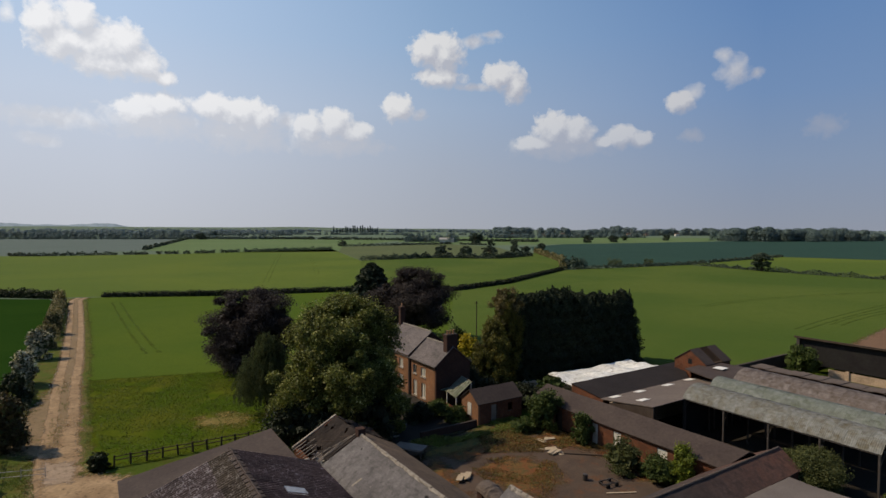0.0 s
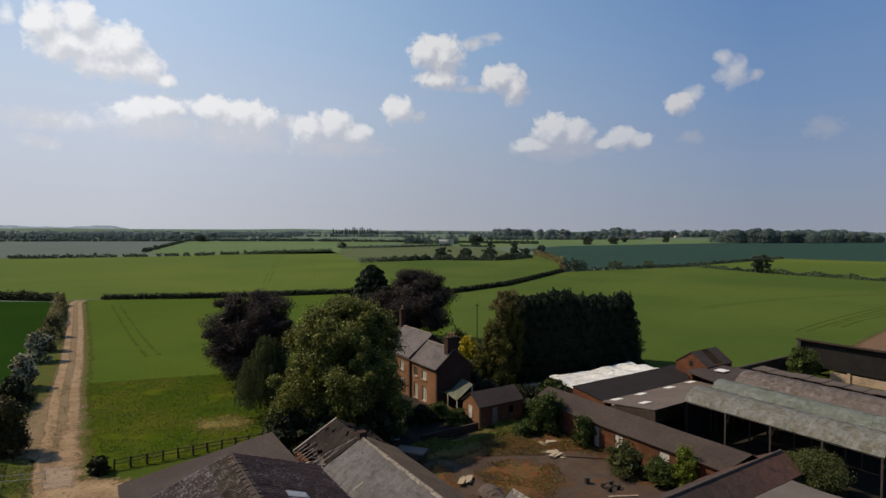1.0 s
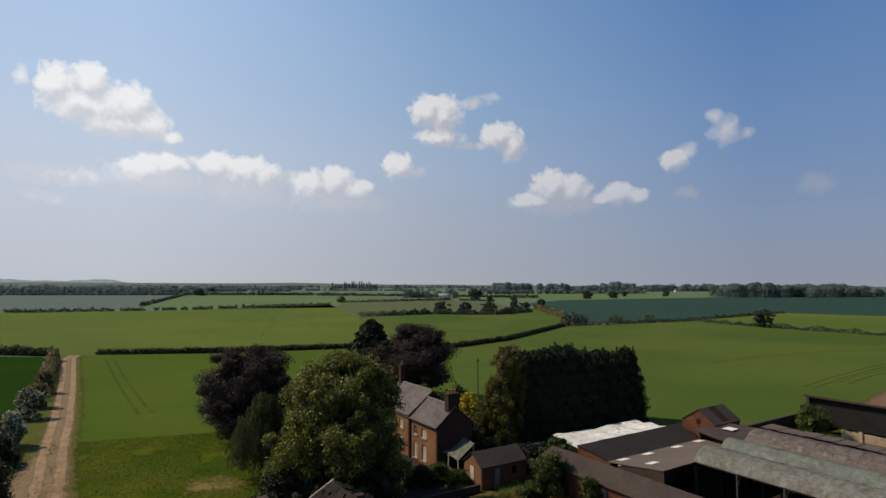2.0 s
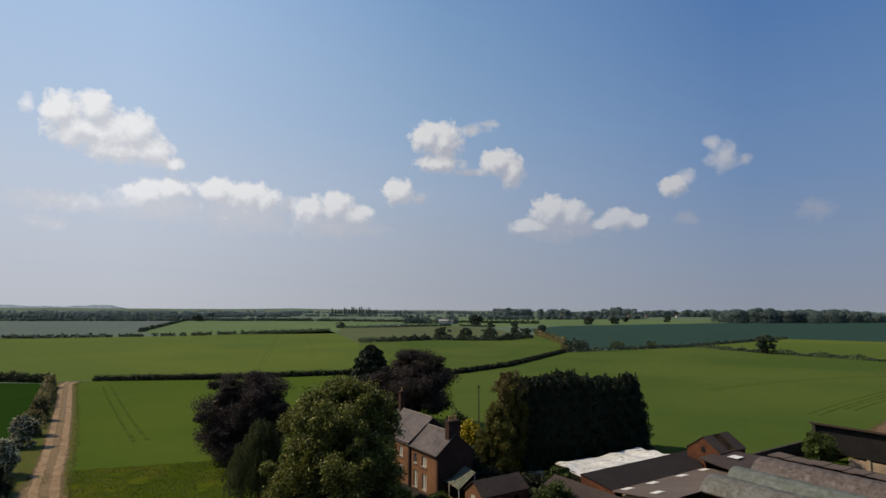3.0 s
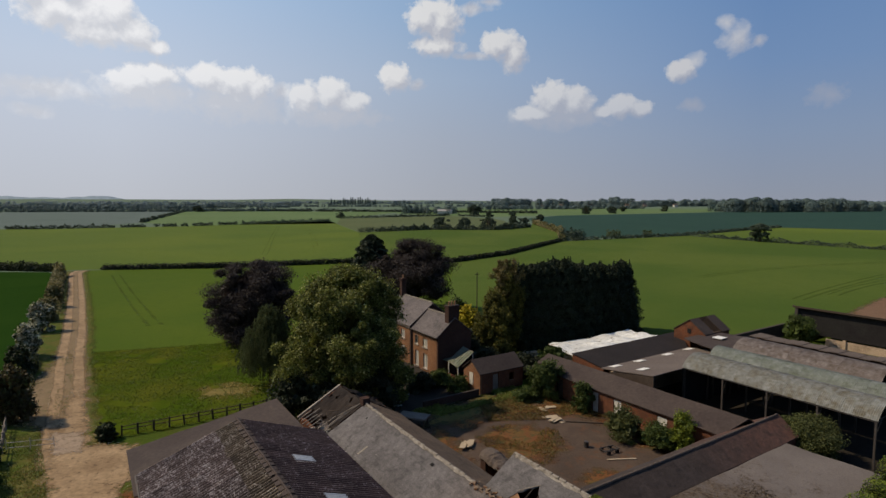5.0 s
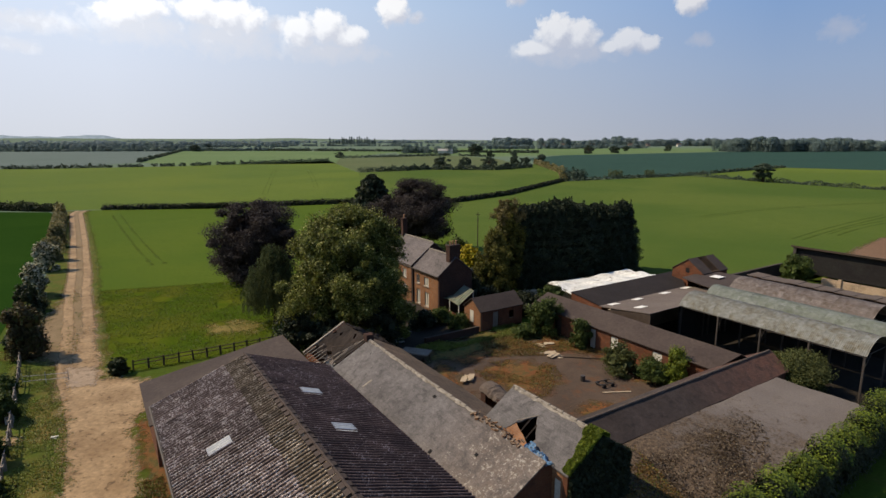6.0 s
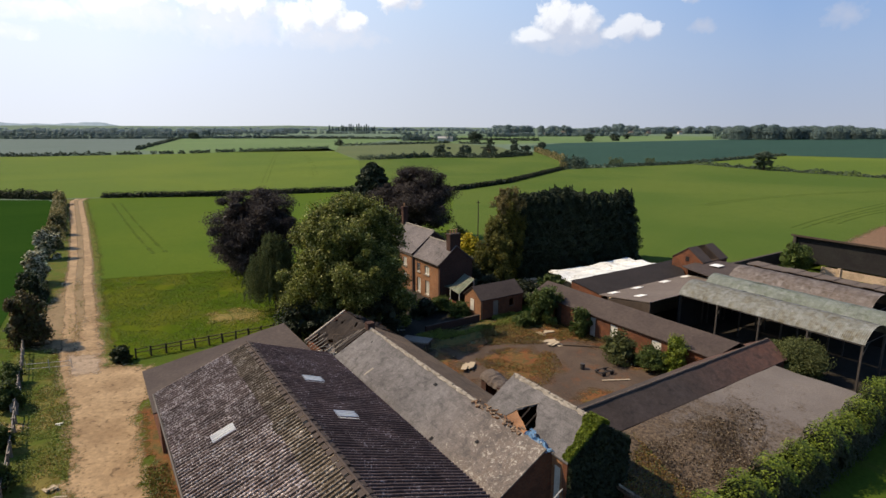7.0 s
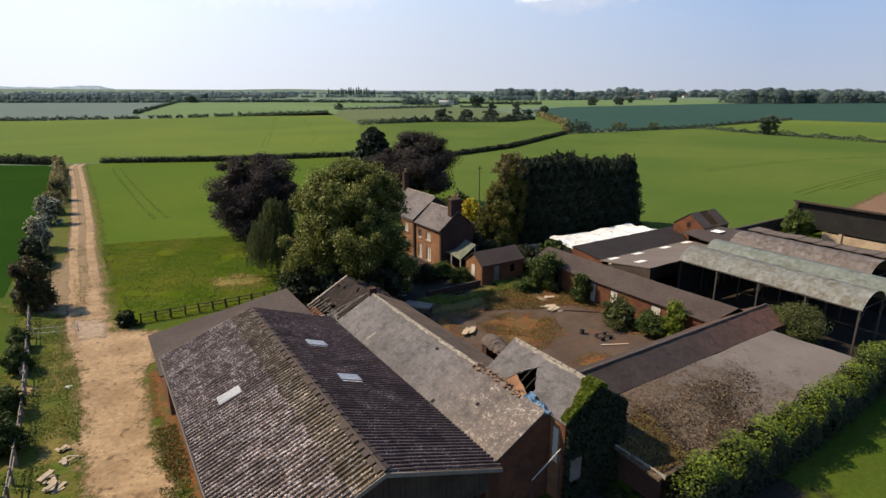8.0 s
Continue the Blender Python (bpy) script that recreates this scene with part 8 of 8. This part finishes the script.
for sx in (-0.6, 0.6):
    for sy in (-0.62, 0.62):
        part("wheel", one_rod((sx, sy - 0.08, 0.25), (sx, sy + 0.08, 0.25), 0.25, n=12), M_DARK, fr)
dr = thing("oil_drum", "dark rusty oil drum standing in the yard", "drum", m=pose(11.9, 45.7, 0) @ Matrix.Diagonal((0.75, 0.75, 0.62, 1)))
bm = bmesh.new()
rod(bm, (0, 0, 0), (0, 0, 0.88), 0.29, n=14)
rod(bm, (0, 0, 0.29), (0, 0, 0.31), 0.305, n=14)
rod(bm, (0, 0, 0.58), (0, 0, 0.60), 0.305, n=14)
part("body", bm, M_STEEL, dr)
# round-topped brick privy at the foot of the granary
pv = thing("curved_roof_hut", "small hut with a rounded cement roof and dark open side", "hut")
bm = bmesh.new()
half = []
for k in range(9):
    a = math.pi * k / 8
    half.append((24.4 - 0.8 * math.cos(a), 1.85 + 0.5 * math.sin(a)))
hut_rows = []
for i in range(19):
    u = -32.6 + 2.6 * i / 18
    fall = 0.0 if i < 7 else 0.045 * (i - 6)
    row = []
    for k, (v, z) in enumerate(half):
        w = noise.noise_vector(Vector((i * 0.5, k * 0.9, 4)))
        row.append(bm.verts.new((u + w.x * 0.06, v + w.y * 0.12, max(1.5, z - fall * (0.4 + 0.6 * math.sin(math.pi * k / 8)) + w.z * (0.05 if i < 7 else 0.16)))))
    hut_rows.append(row)
for ra, rb in zip(hut_rows, hut_rows[1:]):
    for k in range(8):
        bm.faces.new((ra[k], rb[k], rb[k + 1], ra[k + 1]))
bm.faces.new(hut_rows[0])
bm.faces.new(hut_rows[-1][::-1])
bmesh.ops.recalc_face_normals(bm, faces=bm.faces)
bmesh.ops.solidify(bm, geom=bm.faces[:], thickness=0.06)
part("roof", bm, M_RIDGE, pv, "rounded, crumbling grey cement roof")
part("wall", holed_wall("u", 23.7, 0.2, -32.5, -30.1, 0, 1.84, [(-31.9, -30.5, 0.0, 1.7)]), M_DARK_BRICK, pv, "brick wall with a dark opening")
part("wall", one_box(-32.5, -30.1, 24.9, 25.1, 0, 1.84), M_BRICK, pv)
part("wall", one_box(-32.5, -32.3, 23.91, 24.89, 0, 1.84), M_BRICK, pv)
bt = thing("water_butt_table", "grey slab bench beside the old barn", "bench", m=pose(*farm(-44.2, 24.65), 0, 0, -20))
part("top", one_box(-1.4, 1.4, -0.7, 0.7, 0.85, 0.98), M_TIMBER, bt)
for sx in (-1.2, 1.2):
    for sy in (-0.5, 0.5):
        part("leg", one_box(sx - 0.06, sx + 0.06, sy - 0.06, sy + 0.06, 0, 0.848), M_TIMBER_DARK, bt)
gw = thing("garden_wall", "low dark garden wall between house and yard", "wall")
part("wall", one_box(-47.4, -47.15, 27.5, 34.4, 0, 0.75), M_DARK_BRICK, gw)
hr = thing("stair_rail", "thin pale handrail below the granary", "handrail")
part("rail", one_rod((-17.3, 17.35, 3.7), (-17.8, 16.0, 2.1), 0.035), M_GALV, hr)
part("post", one_rod((-17.3, 17.35, 0.0), (-17.3, 17.35, 3.72), 0.035), M_STEEL, hr)
part("post", one_rod((-17.8, 16.0, 0.0), (-17.8, 16.0, 2.12), 0.035), M_STEEL, hr)


def inside(x, y, poly):
    hit = False
    for (ax, ay), (bx, by) in zip(poly, poly[1:] + poly[:1]):
        if (ay > y) != (by > y) and x < (bx - ax) * (y - ay) / (by - ay) + ax:
            hit = not hit
    return hit


def tufts(name, poly, n, size, leaf, label, seed, world_xy=False, h=0.3, clump=0.0, z0=0.03):
    """Weed and grass tufts over a patch of ground."""
    rng = np.random.default_rng(seed)
    us, vs = [p[0] for p in poly], [p[1] for p in poly]
    out = []
    while len(out) < n:
        u, v = rng.uniform(min(us), max(us)), rng.uniform(min(vs), max(vs))
        if not inside(u, v, poly) or noise.noise(Vector((u * 0.33, v * 0.33, seed))) < clump:
            continue
        p = Vector((u, v, 0)) if world_xy else farm(u, v)
        out.append((p.x, p.y, z0 + rng.uniform(0, h) ** 1.5))
    up = np.tile([0, 0, 1.2], (n, 1))
    ob = new(name, leaf_mesh(name, np.array(out), size, leaf, seed, 1.8, 0.0, up))
    return tagged(ob, label, "weeds", kind="stuff")


tufts("yard_weeds", [(-46, 33), (-46, 40.5), (-38, 40.8), (-38, 36), (-41, 31)], 11000, 0.07, L_RUSTW, "rust-brown docks and dead weeds in the yard", 201, False, 0.35, -0.2)
tufts("yard_weeds", [(-40.5, 28), (-39, 33.5), (-36, 35.0), (-33, 33.2), (-31.5, 29.6), (-35, 27.2)], 3800, 0.065, L_RUSTW, "rust-brown weed patch in the middle of the yard", 202, False, 0.3, -0.06)
tufts("yard_weeds", [(-41, 39.6), (-41, 41.2), (-26, 41.2), (-26, 40)], 3000, 0.075, L_RUSTW, "rusty weeds along the stable wall", 203, False, 0.4)
tufts("yard_weeds", [(-47, 26), (-47.6, 39), (-44.4, 40), (-44.6, 28)], 9000, 0.08, L_GRASS, "yellow-green weeds at the yard's upper edge", 204, False, 0.45, -0.1)
tufts("barn_weeds", [(-36.5, 0.2), (-36.5, 1.7), (-14, 1.7), (-15, -0.5), (-20, 0.3), (-24, -0.4), (-30, 0.1)], 3200, 0.075, L_TURF, "green grass and nettles along the barn wall", 212, False, 0.35, 0.0)
tufts("barn_weeds", [(-36.5, 0.6), (-36.5, 1.8), (-14, 1.8), (-15, -0.1), (-20, 0.7), (-24, 0.0), (-30, 0.5)], 4500, 0.07, L_RUSTW, "docks and dead stems along the barn wall", 205, False, 0.4, -0.1)
tufts("paddock_tussocks", [(-49, 75), (-35, 79.5), (-10, 89), (-14, 52), (-20.5, 53.6), (-29.6, 48.2), (-38.4, 60)], 34000, 0.085, L_TURF, "grass tussocks in the paddock", 206, True, 0.14, -0.35)
tufts("verge_tussocks", [(-40.5, 49), (-34, 40), (-29.5, 33), (-25, 25), (-20.5, 25.5), (-27.3, 36.6), (-36.3, 48.5)], 12000, 0.065, L_GRASS, "tussocks along the fence", 207, True, 0.3, -0.08)
tufts("track_tussocks", [(-52, 74), (-44, 62), (-38, 52), (-36.8, 52.6), (-43, 63), (-51, 75)], 700, 0.07, L_TURF, "grass along the middle of the track", 208, True, 0.15, 0.0)
tufts("roof_moss", [(-20.4, 22.0), (-20.4, 36.5), (-17.5, 36.0), (-16.0, 34.0), (-14.5, 31.0), (-14.5, 21.6)], 5000, 0.075, L_MOSS, "cushions of brown moss on the shed roof", 209, False, 0.07, -0.6, 2.33)
tufts("roof_moss", [(-20.4, 22.0), (-20.4, 32.0), (-17.5, 33.0), (-14.5, 29.0), (-14.5, 21.6)], 7000, 0.07, L_MOSS, "cushions of brown moss on the shed roof", 211, False, 0.07, -0.25, 2.33)
tufts("roof_moss", [(-20.4, 21.8), (-20.4, 26.5), (-14.5, 24.0), (-14.5, 21.4)], 3500, 0.075, L_RUSTW, "orange-brown moss at the end of the shed roof", 210, False, 0.08, -0.4, 2.34)
pile("rubble_heap", 11.5, 74.2, M_STONE, "pale heap of rubble beside the sheeted clamp", 9, 1.6, 11, "rubble")
